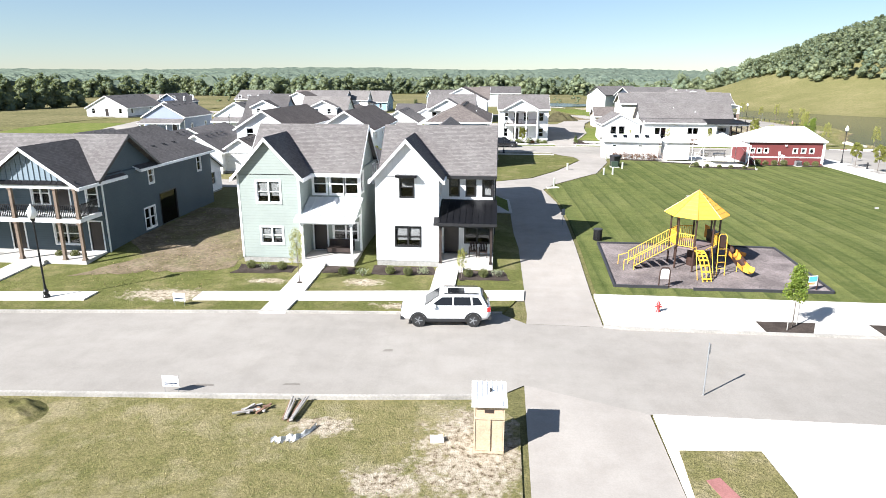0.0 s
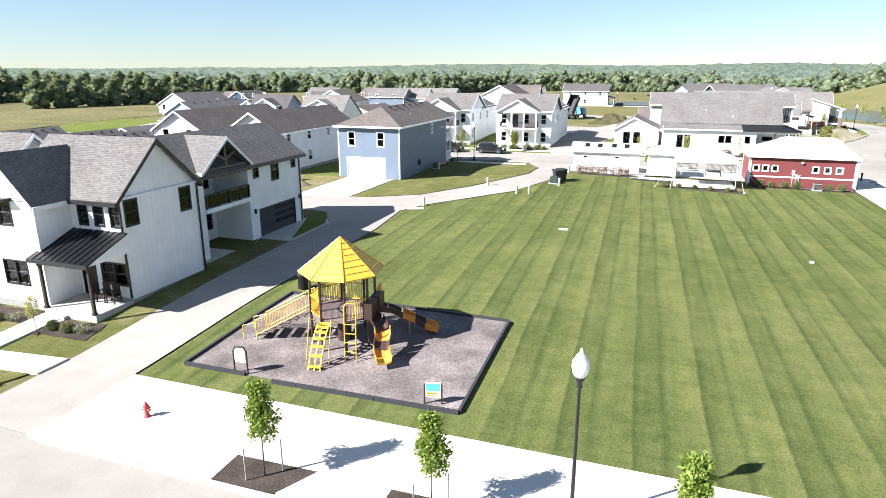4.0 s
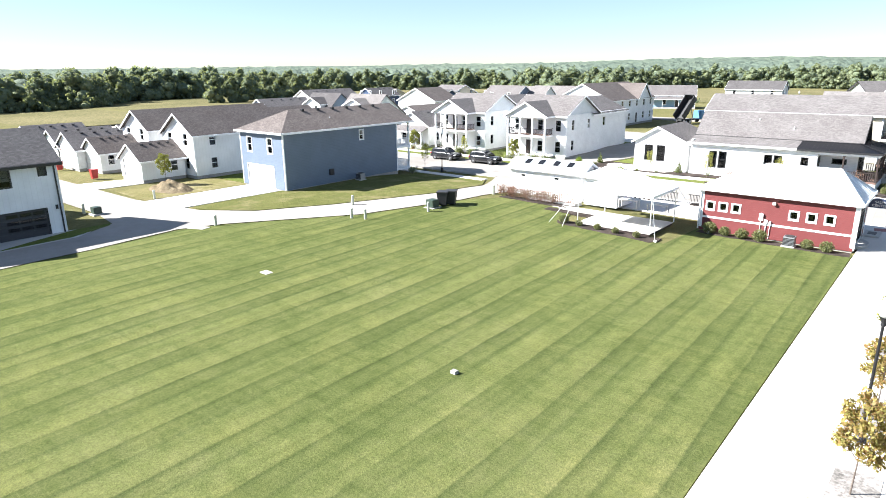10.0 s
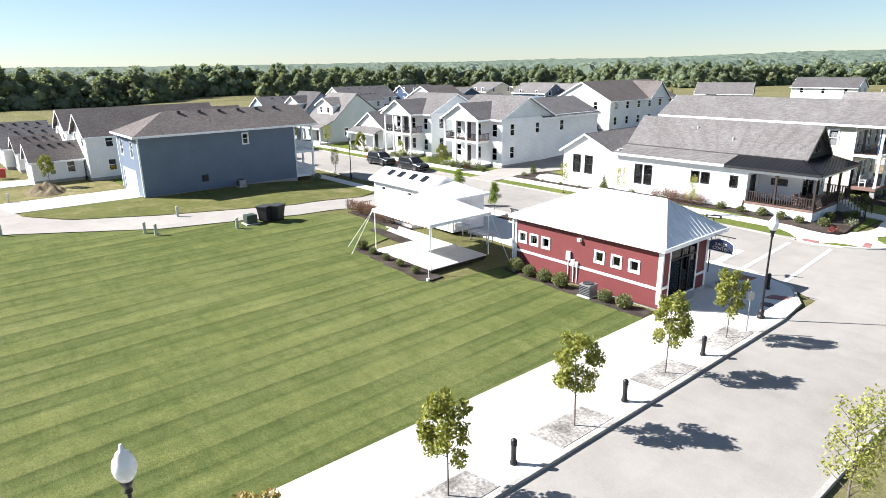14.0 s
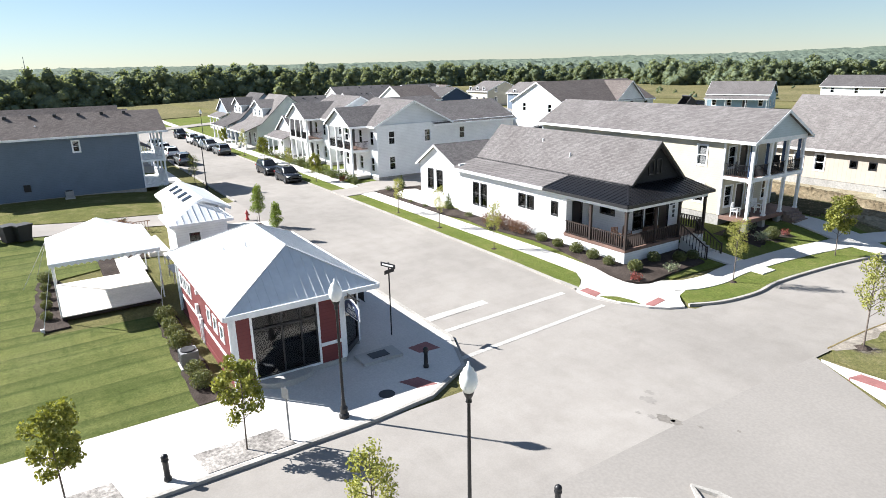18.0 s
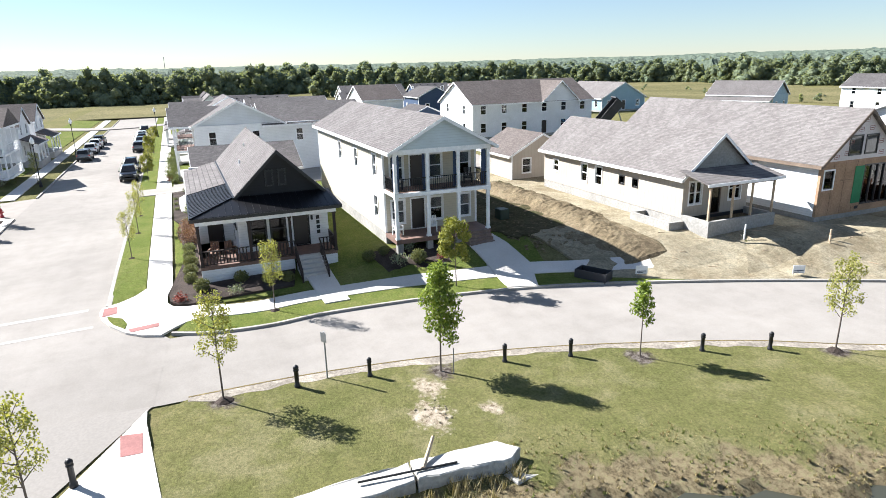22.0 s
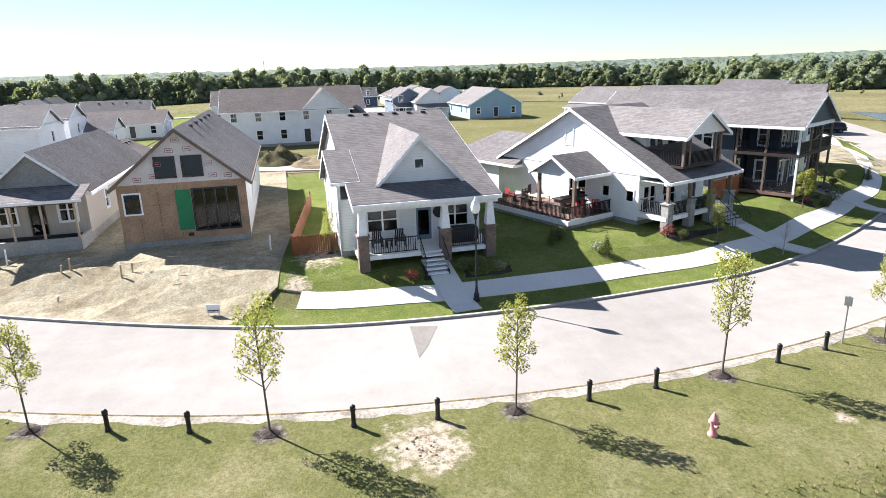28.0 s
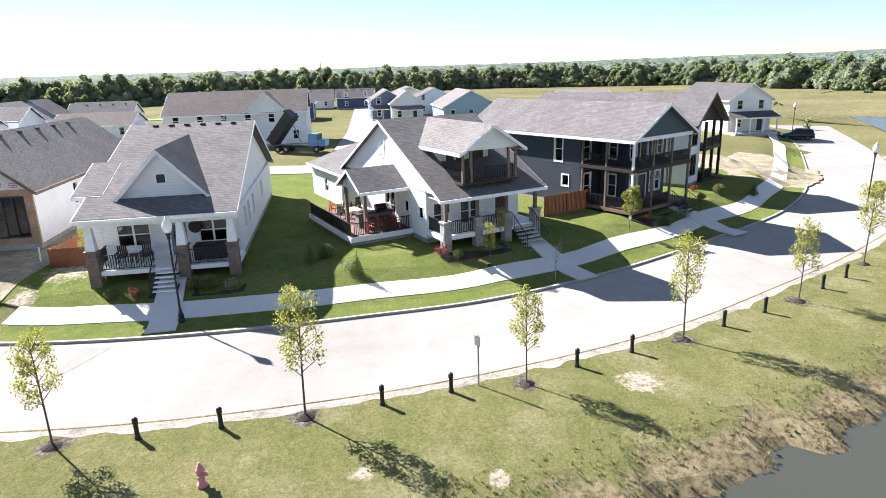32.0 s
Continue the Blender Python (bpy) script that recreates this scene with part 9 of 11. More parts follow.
for y in (-0.78, 0.38):
    for p, q, r, name in (((-4.3, y, -0.2), (-4.3, y, 1.0), 0.03, "rail_post"), ((-5.0, y, -0.2), (-5.0, y, 0.65), 0.025, "rail_post"), ((-5.0, y, 0.65), (-4.3, y, 0.85), 0.025, "hand_rail")):
        bm = bmesh.new()
        tube(bm, p, q, r, sides=6)
        part(name, bm, M["play_yellow"], pt)
# climbing ramp with holes, to the front
for i in range(7):
    for x in (-0.62, -0.34, -0.06, 0.2):
        if x < 0.1:
            y0, y1 = -1.55 - 0.24 * i, -1.55 - 0.24 * (i + 1)
            z0, z1 = 1.45 - 0.035 * i * i, 1.45 - 0.035 * (i + 1) ** 2
            bm = bmesh.new()
            prism(bm, [(x - 0.03, y0, z0), (x + 0.03, y0, z0), (x + 0.03, y1, z1), (x - 0.03, y1, z1)], [(x - 0.03, y0, z0 + 0.06), (x + 0.03, y0, z0 + 0.06), (x + 0.03, y1, z1 + 0.06), (x - 0.03, y1, z1 + 0.06)])
            part("climber_rail", bm, M["play_yellow"], pt)
    zz = 1.45 - 0.035 * (i + 0.5) ** 2
    part("climber_rung", boxm((-0.65, -0.03, -1.75 - 0.24 * i, -1.6 - 0.24 * i, zz - 0.02, zz + 0.06)), M["play_yellow"], pt)
bm = bmesh.new()
for x in (-0.85, 0.2):
    tube(bm, (x, -1.5, 1.5), (x, -2.2, 1.9), 0.022, sides=6)
    tube(bm, (x, -2.2, 1.9), (x, -2.9, -0.2), 0.022, sides=6)
part("climber_handle", bm, M["play_yellow"], pt)
# arch ladder
bm = bmesh.new()
for x in (0.75, 1.3):
    tube(bm, (x, -2.15, -0.2), (x, -1.95, 2.5), 0.028, sides=6)
tube(bm, (0.75, -1.95, 2.5), (0.85, -1.9, 2.65), 0.028, sides=6)
tube(bm, (1.3, -1.95, 2.5), (1.2, -1.9, 2.65), 0.028, sides=6)
tube(bm, (0.85, -1.9, 2.65), (1.2, -1.9, 2.65), 0.028, sides=6)
for k in range(4):
    tube(bm, (0.75, -2.1, 0.35 + 0.45 * k), (1.3, -2.1, 0.35 + 0.45 * k), 0.022, sides=6)
part("arch_ladder", bm, M["play_yellow"], pt)


def slide(pt, path, w, mats, depth=0.28):
    """A trough slide in moulded lengths."""
    for i, (p, q) in enumerate(zip(path, path[1:])):
        p, q = Vector(p), Vector(q)
        d = q - p
        n = Vector((-d.y, d.x, 0)).normalized()
        bm = bmesh.new()
        prof = [(-w, depth), (-w * 0.94, 0.08), (-w * 0.55, 0.0), (w * 0.55, 0.0), (w * 0.94, 0.08), (w, depth), (w + 0.05, depth), (w * 0.99, 0.0), (w * 0.6, -0.06), (-w * 0.6, -0.06), (-w * 0.99, 0.0), (-w - 0.05, depth)]
        prism(bm, [p + n * a + Vector((0, 0, z)) for a, z in prof], [q + n * a + Vector((0, 0, z)) for a, z in prof])
        part("slide_length", bm, M[mats[i % len(mats)]], pt)


slide(pt, [(1.4, -0.5, 1.5), (1.9, -0.7, 1.35), (2.25, -1.05, 1.05), (2.4, -1.5, 0.75), (2.45, -1.95, 0.5), (2.6, -2.35, 0.28), (2.8, -2.7, 0.22)], 0.33, ["play_brown", "play_brown", "play_orange", "play_brown", "play_orange", "play_yellow"])
slide(pt, [(1.5, 0.4, 1.5), (2.1, 0.8, 1.35), (2.7, 1.1, 1.0), (3.3, 1.25, 0.7), (3.8, 1.35, 0.4), (4.4, 1.4, 0.22)], 0.36, ["play_brown", "play_brown", "play_orange", "play_brown", "play_orange"])
part("slide_hood", boxm((1.3, 1.75, -1.0, -0.05, 1.5, 2.3), (1.35, 1.8, 0.1, 0.95, 1.5, 2.3)), M["play_brown"], pt)
bm = bmesh.new()
tube(bm, (3.0, 1.2, -0.2), (3.0, 1.2, 0.8), 0.03, sides=6)
tube(bm, (4.1, 1.38, -0.2), (4.1, 1.38, 0.3), 0.03, sides=6)
tube(bm, (2.4, -1.6, -0.2), (2.4, -1.6, 0.65), 0.03, sides=6)
part("slide_leg", bm, M["play_yellow"], pt)
part("panel", boxm((1.45, 1.5, 0.9, 1.5, 1.6, 2.5)), M["play_orange"], pt)

t = thing("loop_sign", place(10.75, 37.95, 0.0, 0.1), "white plate in a dark looped frame", "sign")
bm = bmesh.new()
for p, q in (((-0.32, 0, -0.1), (-0.32, 0, 1.15)), ((0.32, 0, -0.1), (0.32, 0, 1.15)), ((-0.32, 0, 1.15), (-0.2, 0, 1.38)), ((0.32, 0, 1.15), (0.2, 0, 1.38)), ((-0.2, 0, 1.38), (0.2, 0, 1.38))):
    tube(bm, p, q, 0.04, sides=8)
part("loop", bm, M["play_brown"], t)
part("plate", boxm((-0.26, 0.26, -0.02, 0.02, 0.65, 1.3)), M["sign_white"], t)
t = thing("poster_sign", place(19.75, 38.2, 0.0, 0.25), "printed play-area notice on two dark posts", "sign")
part("posts", boxm((-0.38, -0.32, -0.03, 0.03, -0.1, 1.0), (0.32, 0.38, -0.03, 0.03, -0.1, 1.0)), M["play_brown"], t)
part("panel", boxm((-0.32, 0.32, -0.02, 0.02, 0.4, 1.05)), M["sign_white"], t)
M["print_teal"] = plain_mat("print_teal", (0.10, 0.42, 0.5), 0.5)
part("picture", boxm((-0.28, 0.28, -0.028, -0.021, 0.68, 1.01)), M["print_teal"], t)
part("writing_bar", boxm((-0.26, 0.2, -0.028, -0.021, 0.55, 0.62), (-0.26, 0.1, -0.028, -0.021, 0.46, 0.5)), M["play_orange"], t)
t = thing("litter_bin", place(8.1, 47.7, 0.03), "dark slatted litter bin beside the play area", "litter bin")
for k in range(16):
    a = 6.283 * k / 16
    bm = boxm((0.3, 0.33, -0.045, 0.045, 0.05, 0.85))
    bmesh.ops.rotate(bm, verts=bm.verts[:], matrix=Matrix.Rotation(a, 3, "Z"))
    part("slat", bm, M["iron"], t)
bm = bmesh.new()
lathe(bm, [(0.27, 0.03), (0.29, 0.86), (0.36, 0.88), (0.36, 0.93), (0.22, 0.98)], 14)
part("liner", bm, M["border_black"], t)
t = thing("doggy_station", place(5.9, 52.6, 0.05), "small grey dispenser box on a post", "dispenser post")
part("post", boxm((-0.03, 0.03, -0.03, 0.03, -0.1, 1.2)), M["steel"], t)
part("box", boxm((-0.14, 0.14, -0.1, 0.1, 0.85, 1.35)), M["steel"], t)

# ---- distant woods ----
EDGE = [(30, 330), (52, 330), (67, 305), (80, 330), (88, 340), (100, 345), (107, 345), (117.5, 290), (124, 300), (132, 345), (152, 335), (162, 280), (170, 262), (178, 228), (190, 230), (203, 232), (215, 265), (240, 300)]
CX, CY = 30.0, 130.0


def edge_r(a):
    return lerp_table(EDGE, a)


angles = np.linspace(32, 238, 560)
rings = [0.0, 1.5]
while rings[-1] < 2300:
    rings.append(rings[-1] * 1.038 + 4.0)
verts, faces = [], []
for i, a in enumerate(angles):
    ca, sa = math.cos(radians(a)), math.sin(radians(a))
    for k, d in enumerate(rings):
        r = edge_r(a) + 6 + d
        x, y = CX + ca * r, CY + sa * r
        g = 9.5 + d * 0.008
        far_k = max(0.0, min(1.0, (d - 350) / 1100))
        top = far_k * far_k * (3 - 2 * far_k) * (11.0 * math.exp(-((a - 106) / 24) ** 2) + 6.0 * math.exp(-((a - 78) / 9) ** 2)) + 12.0 - 7.0 * min(1.0, noise.voronoi((x / g, y / g, 0.3))[0][0]) + 3.0 * noise.noise((x * 0.03, y * 0.03, 2.0)) + min(7.0, d * 0.005) * (0.7 + 1.0 * noise.noise((x * 0.002, y * 0.002, 5.0)))
        z = hill(x, y) + (0.0 if k == 0 else top)
        verts.append((x, y, z))
n = len(rings)
for i in range(len(angles) - 1):
    for k in range(n - 1):
        faces.append((i * n + k, i * n + k + 1, (i + 1) * n + k + 1, (i + 1) * n + k))
wm, wnn, wl, wb_ = nodes_of("canopy_hazy")
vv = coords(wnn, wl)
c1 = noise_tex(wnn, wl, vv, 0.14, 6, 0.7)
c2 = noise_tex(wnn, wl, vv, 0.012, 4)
# cooler, bluish greens: distance haze is mixed into the canopy colour
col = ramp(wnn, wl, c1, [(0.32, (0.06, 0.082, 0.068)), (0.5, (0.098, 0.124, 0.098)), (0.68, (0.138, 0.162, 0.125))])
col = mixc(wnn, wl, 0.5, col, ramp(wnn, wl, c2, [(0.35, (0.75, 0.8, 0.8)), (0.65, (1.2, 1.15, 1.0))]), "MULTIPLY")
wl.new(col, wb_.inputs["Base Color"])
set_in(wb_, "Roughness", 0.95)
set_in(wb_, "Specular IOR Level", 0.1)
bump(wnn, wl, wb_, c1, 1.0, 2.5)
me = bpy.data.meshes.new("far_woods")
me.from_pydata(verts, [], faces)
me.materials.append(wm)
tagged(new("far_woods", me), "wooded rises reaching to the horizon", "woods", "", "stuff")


wcm, wcn, wcl, wcb = nodes_of("crown_hazy")
wv = coords(wcn, wcl)
w1, w2 = noise_tex(wcn, wcl, wv, 0.55, 7, 0.75), noise_tex(wcn, wcl, wv, 0.045, 3)
ge_ = wcn.new("ShaderNodeNewGeometry")
# crowns lightened to grey-green, with aerial haze put into the base colour
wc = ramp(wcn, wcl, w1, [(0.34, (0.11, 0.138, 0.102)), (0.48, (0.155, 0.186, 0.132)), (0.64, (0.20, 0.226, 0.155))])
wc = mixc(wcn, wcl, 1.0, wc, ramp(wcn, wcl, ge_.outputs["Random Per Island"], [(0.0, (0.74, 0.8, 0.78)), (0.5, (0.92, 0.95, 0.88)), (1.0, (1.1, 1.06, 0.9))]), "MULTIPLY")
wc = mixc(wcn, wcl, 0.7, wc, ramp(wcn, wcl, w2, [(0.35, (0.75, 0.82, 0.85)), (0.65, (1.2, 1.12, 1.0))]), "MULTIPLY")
wcl.new(wc, wcb.inputs["Base Color"])
set_in(wcb, "Roughness", 0.9)
set_in(wcb, "Specular IOR Level", 0.05)
bump(wcn, wcl, wcb, w1, 1.0, 1.2)
M["crown_hazy"] = wcm
# pale, strongly translucent sprays brighten backlit crowns in place of airlight
M["spray_hazy"] = leaf_mat("spray_hazy", (0.125, 0.157, 0.10), (0.215, 0.24, 0.145), 0.55)
ico = bmesh.new()
bmesh.ops.create_icosphere(ico, subdivisions=2, radius=1.0)
ICO_V = [v.co.copy() for v in ico.verts]
ICO_F = [[v.index for v in f.verts] for f in ico.faces]
ico.free()


def wood_trees(name, spots, seed, label, lumps_n=14, sprays=420):
    """Distant trees: crowns of uneven lumps, their outline broken by leaf sprays."""
    rng = random.Random(seed)
    V, F, LV, LF = [], [], [], []
    for x, y, hgt, wid in spots:
        z0 = hill(x, y) + gz(x, y)
        for c in range(lumps_n):
            a = rng.uniform(0, 6.28)
            f = (c + 0.5) / lumps_n
            rr = wid * rng.uniform(0.25, 0.8) * (1.12 - f * f)
            cr = wid * rng.uniform(0.24, 0.42) * (1.05 - 0.4 * f)
            cx, cy, cz = x + math.cos(a) * rr, y + math.sin(a) * rr, z0 + max(cr * 0.6, hgt * (0.1 + 0.82 * f) - cr * 0.4)
            b, sd = len(V), rng.uniform(0, 90)
            for p in ICO_V:
                k = cr * (1 + 0.34 * noise.noise((p.x * 2.3 + sd, p.y * 2.3, p.z * 2.3)))
                V.append((cx + p.x * k, cy + p.y * k, cz + p.z * k * 0.85))
            F += [(b + i, b + j, b + k2) for i, j, k2 in ICO_F]
            for _ in range(sprays // lumps_n):
                d = Vector((rng.gauss(0, 1), rng.gauss(0, 1), rng.gauss(0.3, 0.8))).normalized()
                p = Vector((cx, cy, cz)) + d * cr * rng.uniform(0.92, 1.22)
                u = Vector((rng.gauss(0, 1), rng.gauss(0, 1), rng.gauss(0, 0.6))).normalized() * rng.uniform(0.3, 0.7)
                w = d.cross(u).normalized() * rng.uniform(0.3, 0.6)
                b2 = len(LV)
                LV += [p - u, p - w * 0.8 + d * 0.2, p + u, p + w + d * 0.2]
                LF.append((b2, b2 + 1, b2 + 2, b2 + 3))
    m = bpy.data.meshes.new(name)
    n = len(V)
    m.from_pydata(V + [tuple(v) for v in LV], [], F + [tuple(i + n for i in f) for f in LF])
    m.materials.append(M["crown_hazy"])
    m.materials.append(M["spray_hazy"])
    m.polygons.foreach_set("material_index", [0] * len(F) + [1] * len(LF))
    return tagged(new(name, m), label, "trees", "", "stuff")


rng = random.Random(77)
row = []
for k in range(760):
    a = 38 + 194 * (k + rng.random()) / 760
    r = edge_r(a) + rng.choice((0, 2, 8, 16, 28)) + rng.uniform(-4, 4)
    big = rng.random() < 0.2
    row.append((CX + math.cos(radians(a)) * r, CY + math.sin(radians(a)) * r, rng.uniform(8.5, 12.5) + (3.0 if big else 0), rng.uniform(4.6, 7.4) + (1.2 if big else 0)))
row_low = []
for k in range(420):
    a = 40 + 190 * (k + rng.random()) / 420
    r = edge_r(a) - rng.uniform(3, 7)
    row_low.append((CX + math.cos(radians(a)) * r, CY + math.sin(radians(a)) * r, rng.uniform(3.2, 6.5), rng.uniform(2.4, 3.8)))
wood_trees("thicket", row_low, 8, "low dense thicket at the foot of the wood", 5, 110)
wood_trees("tree_line", row, 1, "dense mixed green trees at the edge of the meadow")
near = [(-174 + 7 * i * 0.25, 178 + 6.5 * i, 10.5, 4.3) for i in range(9)]
wood_trees("tree_row", near, 3, "row of round dark trees in the meadow", 22, 500)
hillside = []
for k in range(2300):
    x, y = rng.uniform(110, 300), rng.uniform(230, 470)
    if hill(x, y) > 15 + 4 * noise.noise((x * 0.03, y * 0.03, 0)):
        hillside.append((x, y, rng.uniform(7, 11), rng.uniform(3.2, 4.8)))
wood_trees("hillside_wood", hillside, 4, "sunlit wood on the hillside above the meadow", 7, 140)
wood_trees("meadow_bushes", [(rng.uniform(-150, 120), rng.uniform(270, 400), rng.uniform(1.2, 2.6), rng.uniform(1.0, 2.2)) for _ in range(40)], 5, "scattered bushes in the meadow", 3, 12)
mast = bmesh.new()
tube(mast, (0, 0, -20), (0, 0, 84), 2.2, 1.0, 6)
solo("radio_mast", mast, M["twig_grey"], pose(-3474, 100, 0), "thin radio mast on the horizon", "mast")


# ---- vehicles ----
M["car_white"] = plain_mat("car_white", (0.80, 0.80, 0.80), 0.2, 0.0, 0.6)
M["car_black"] = plain_mat("car_black", (0.012, 0.013, 0.016), 0.2, 0.1, 0.6)
M["car_grey"] = plain_mat("car_grey", (0.20, 0.21, 0.22), 0.25, 0.4, 0.6)
M["tyre"] = plain_mat("tyre", (0.015, 0.015, 0.015), 0.8)
M["rim_dark"] = plain_mat("rim_dark", (0.035, 0.035, 0.038), 0.5, 0.2)
M["tail_red"] = plain_mat("tail_red", (0.35, 0.02, 0.02), 0.25)
M["car_glass"] = plain_mat("car_glass", (0.012, 0.013, 0.015), 0.08, 0.0, 0.35)
M["plastic_dark"] = plain_mat("plastic_dark", (0.02, 0.02, 0.022), 0.6)


def suv(x, y, rz, paint, label, group="parked cars", lift=0.03):
    """A parked sport utility; it looks along its local -x."""
    c = thing("car", pose(x, y, gz(x, y) + lift, 0, 0, rz), label, "car", group)
    bm = bmesh.new()
    rings = []
    for px, low, top, hw in ((-2.42, 0.52, 0.72, 0.62), (-2.38, 0.42, 0.88, 0.78), (-2.2, 0.36, 0.98, 0.9), (-1.8, 0.34, 1.04, 0.95), (-1.2, 0.34, 1.11, 0.96), (-0.4, 0.34, 1.15, 0.97), (0.8, 0.34, 1.16, 0.97), (1.7, 0.34, 1.17, 0.96), (2.15, 0.36, 1.15, 0.92), (2.36, 0.42, 1.05, 0.84), (2.42, 0.52, 0.9, 0.72)):
        half = [(0.55, low), (0.9, low + 0.02), (1.0, low + 0.16), (1.0, top - 0.3), (0.965, top - 0.1), (0.9, top - 0.025), (0.6, top + 0.015)]
        rings.append([bm.verts.new((px, hw * k, z)) for k, z in half] + [bm.verts.new((px, -hw * k, z)) for k, z in half[::-1]])
    for p, q in zip(rings, rings[1:]):
        for k in range(len(p)):
            bm.faces.new((p[k], p[k - 1], q[k - 1], q[k]))
    bm.faces.new(rings[0])
    bm.faces.new(rings[-1][::-1])
    bmesh.ops.recalc_face_normals(bm, faces=bm.faces[:])
    body = part("body", bm, M[paint], c, "", True)
    for px in (-1.46, 1.46):
        for s in (-1, 1):
            bm = bmesh.new()
            arc = [(px + 0.47 * math.cos(radians(a)), 0.37 + 0.47 * math.sin(radians(a))) for a in range(-5, 186, 15)] + [(px + 0.38 * math.cos(radians(a)), 0.37 + 0.38 * math.sin(radians(a))) for a in range(185, -6, -15)]
            prism(bm, [(u, s * 0.9, v) for u, v in arc], [(u, s * 0.985, v) for u, v in arc])
            part("wheel_arch", bm, M["plastic_dark"], c)
    bm = bmesh.new()
    prism(bm, [(-1.15, -0.88, 1.1), (2.25, -0.88, 1.1), (2.25, 0.88, 1.1), (-1.15, 0.88, 1.1)], [(-0.25, -0.68, 1.74), (1.9, -0.68, 1.7), (1.9, 0.68, 1.7), (-0.25, 0.68, 1.74)])
    bmesh.ops.bevel(bm, geom=bm.edges[:], offset=0.1, segments=3, affect="EDGES", profile=0.6)
    part("cabin", bm, M[paint], c, "", True)

    def on_side(s, pts, name, mat):
        bm = bmesh.new()
        f = lambda px, z, o: (px, s * (0.88 - (z - 1.1) * 0.323 + o), z)
        prism(bm, [f(px, z, -0.02) for px, z in pts], [f(px, z, 0.012) for px, z in pts])
        part(name, bm, M[mat], c)
    for s in (-1, 1):
        on_side(s, [(-0.78, 1.18), (0.35, 1.18), (0.35, 1.6), (-0.2, 1.6)], "side_window", "car_glass")
        on_side(s, [(0.43, 1.18), (1.35, 1.18), (1.3, 1.6), (0.43, 1.6)], "side_window", "car_glass")
        on_side(s, [(1.43, 1.18), (1.98, 1.2), (1.72, 1.58), (1.4, 1.6)], "side_window", "car_glass")
        part("mirror", boxm((-0.72, -0.55, s * 0.9, s * 1.08, 1.1, 1.24)), M[paint], c)
        part("headlight", boxm((-2.36, -2.1, s * 0.55, s * 0.9, 0.78, 0.92)), M["globe"], c)
        part("tail_light", boxm((2.2, 2.385, s * 0.66, s * 0.92, 0.85, 1.05)), M["tail_red"], c)
        part("sill", boxm((-1.1, 1.1, s * 0.86, s * 0.965, 0.3, 0.46)), M["plastic_dark"], c)
        part("roof_rail", boxm((-0.1, 1.75, s * 0.6, s * 0.64, 1.74, 1.79)), M["plastic_dark"], c)
    for p, q, name in (((-1.08, 1.15), (-0.32, 1.66), "windscreen"), ((2.235, 1.18), (1.96, 1.64), "rear_window")):
        o = -0.02 if name == "windscreen" else 0.03
        bm = bmesh.new()
        prism(bm, [(p[0], -0.78, p[1]), (p[0], 0.78, p[1]), (q[0], 0.64, q[1]), (q[0], -0.64, q[1])], [(p[0] + o * 1.5, -0.78, p[1] + 0.03), (p[0] + o * 1.5, 0.78, p[1] + 0.03), (q[0] + o * 1.5, 0.64, q[1] + 0.03), (q[0] + o * 1.5, -0.64, q[1] + 0.03)])
        part(name, bm, M["car_glass"], c)
    part("sunroof", boxm((0.1, 1.0, -0.42, 0.42, 1.72, 1.735)), M["car_glass"], c)
    part("grille", boxm((-2.42, -2.37, -0.5, 0.5, 0.72, 0.88)), M["plastic_dark"], c)
    part("bumper", boxm((-2.43, -2.2, -0.85, 0.85, 0.36, 0.55), (2.25, 2.44, -0.85, 0.85, 0.38, 0.6)), M["plastic_dark"], c)
    for px in (-1.46, 1.46):
        for s in (-1, 1):
            bm = bmesh.new()
            tube(bm, (px, s * 0.72, 0.37), (px, s * 0.985, 0.37), 0.37, 0.37, 20)
            w = part("wheel", bm, M["tyre"], c)
            bm = bmesh.new()
            tube(bm, (px, s * 0.95, 0.37), (px, s * 0.992, 0.37), 0.25, 0.24, 16)
            rim = part("rim", bm, M["rim_dark"], w)
            for k in range(5):
                a = k * 1.2566
                bm = bmesh.new()
                tube(bm, (px, s * 0.995, 0.37), (px + 0.22 * math.cos(a), s * 0.995, 0.37 + 0.22 * math.sin(a)), 0.025, sides=4)
                part("spoke", bm, M["steel"], w)
    return c


suv(-2.5, 31.75, 4.5, "car_white", "white sport utility parked at the kerb with black wheels")
dark = suv(1.6, 117.1, 180, "car_black", "black sport utility parked on the side street")
grey = suv(-29, 117, 0, "car_grey", "grey car parked on the side street")
wcar = suv(-8.2, 148.6, 90, "car_white", "white van parked by a far garage")
for src, x, y, a in ((dark, -5.6, 117.0, 180), (grey, -36, 116.9, 180), (dark, -42.5, 116.9, 180), (wcar, -48, 116.8, 180), (grey, -22, 109.8, 0), (wcar, -31, 109.8, 0), (wcar, -38, 109.8, 0), (grey, -45, 109.7, 0), (dark, -60, 116.8, 180), (dark, -6.5, 163.5, 70), (dark, -33, 158, 5), (dark, 12.5, 264.5, 60), (dark, -30, 239, 30)):
    copy_thing(src, pose(x, y, gz(x, y) + 0.03, 0, 0, a))

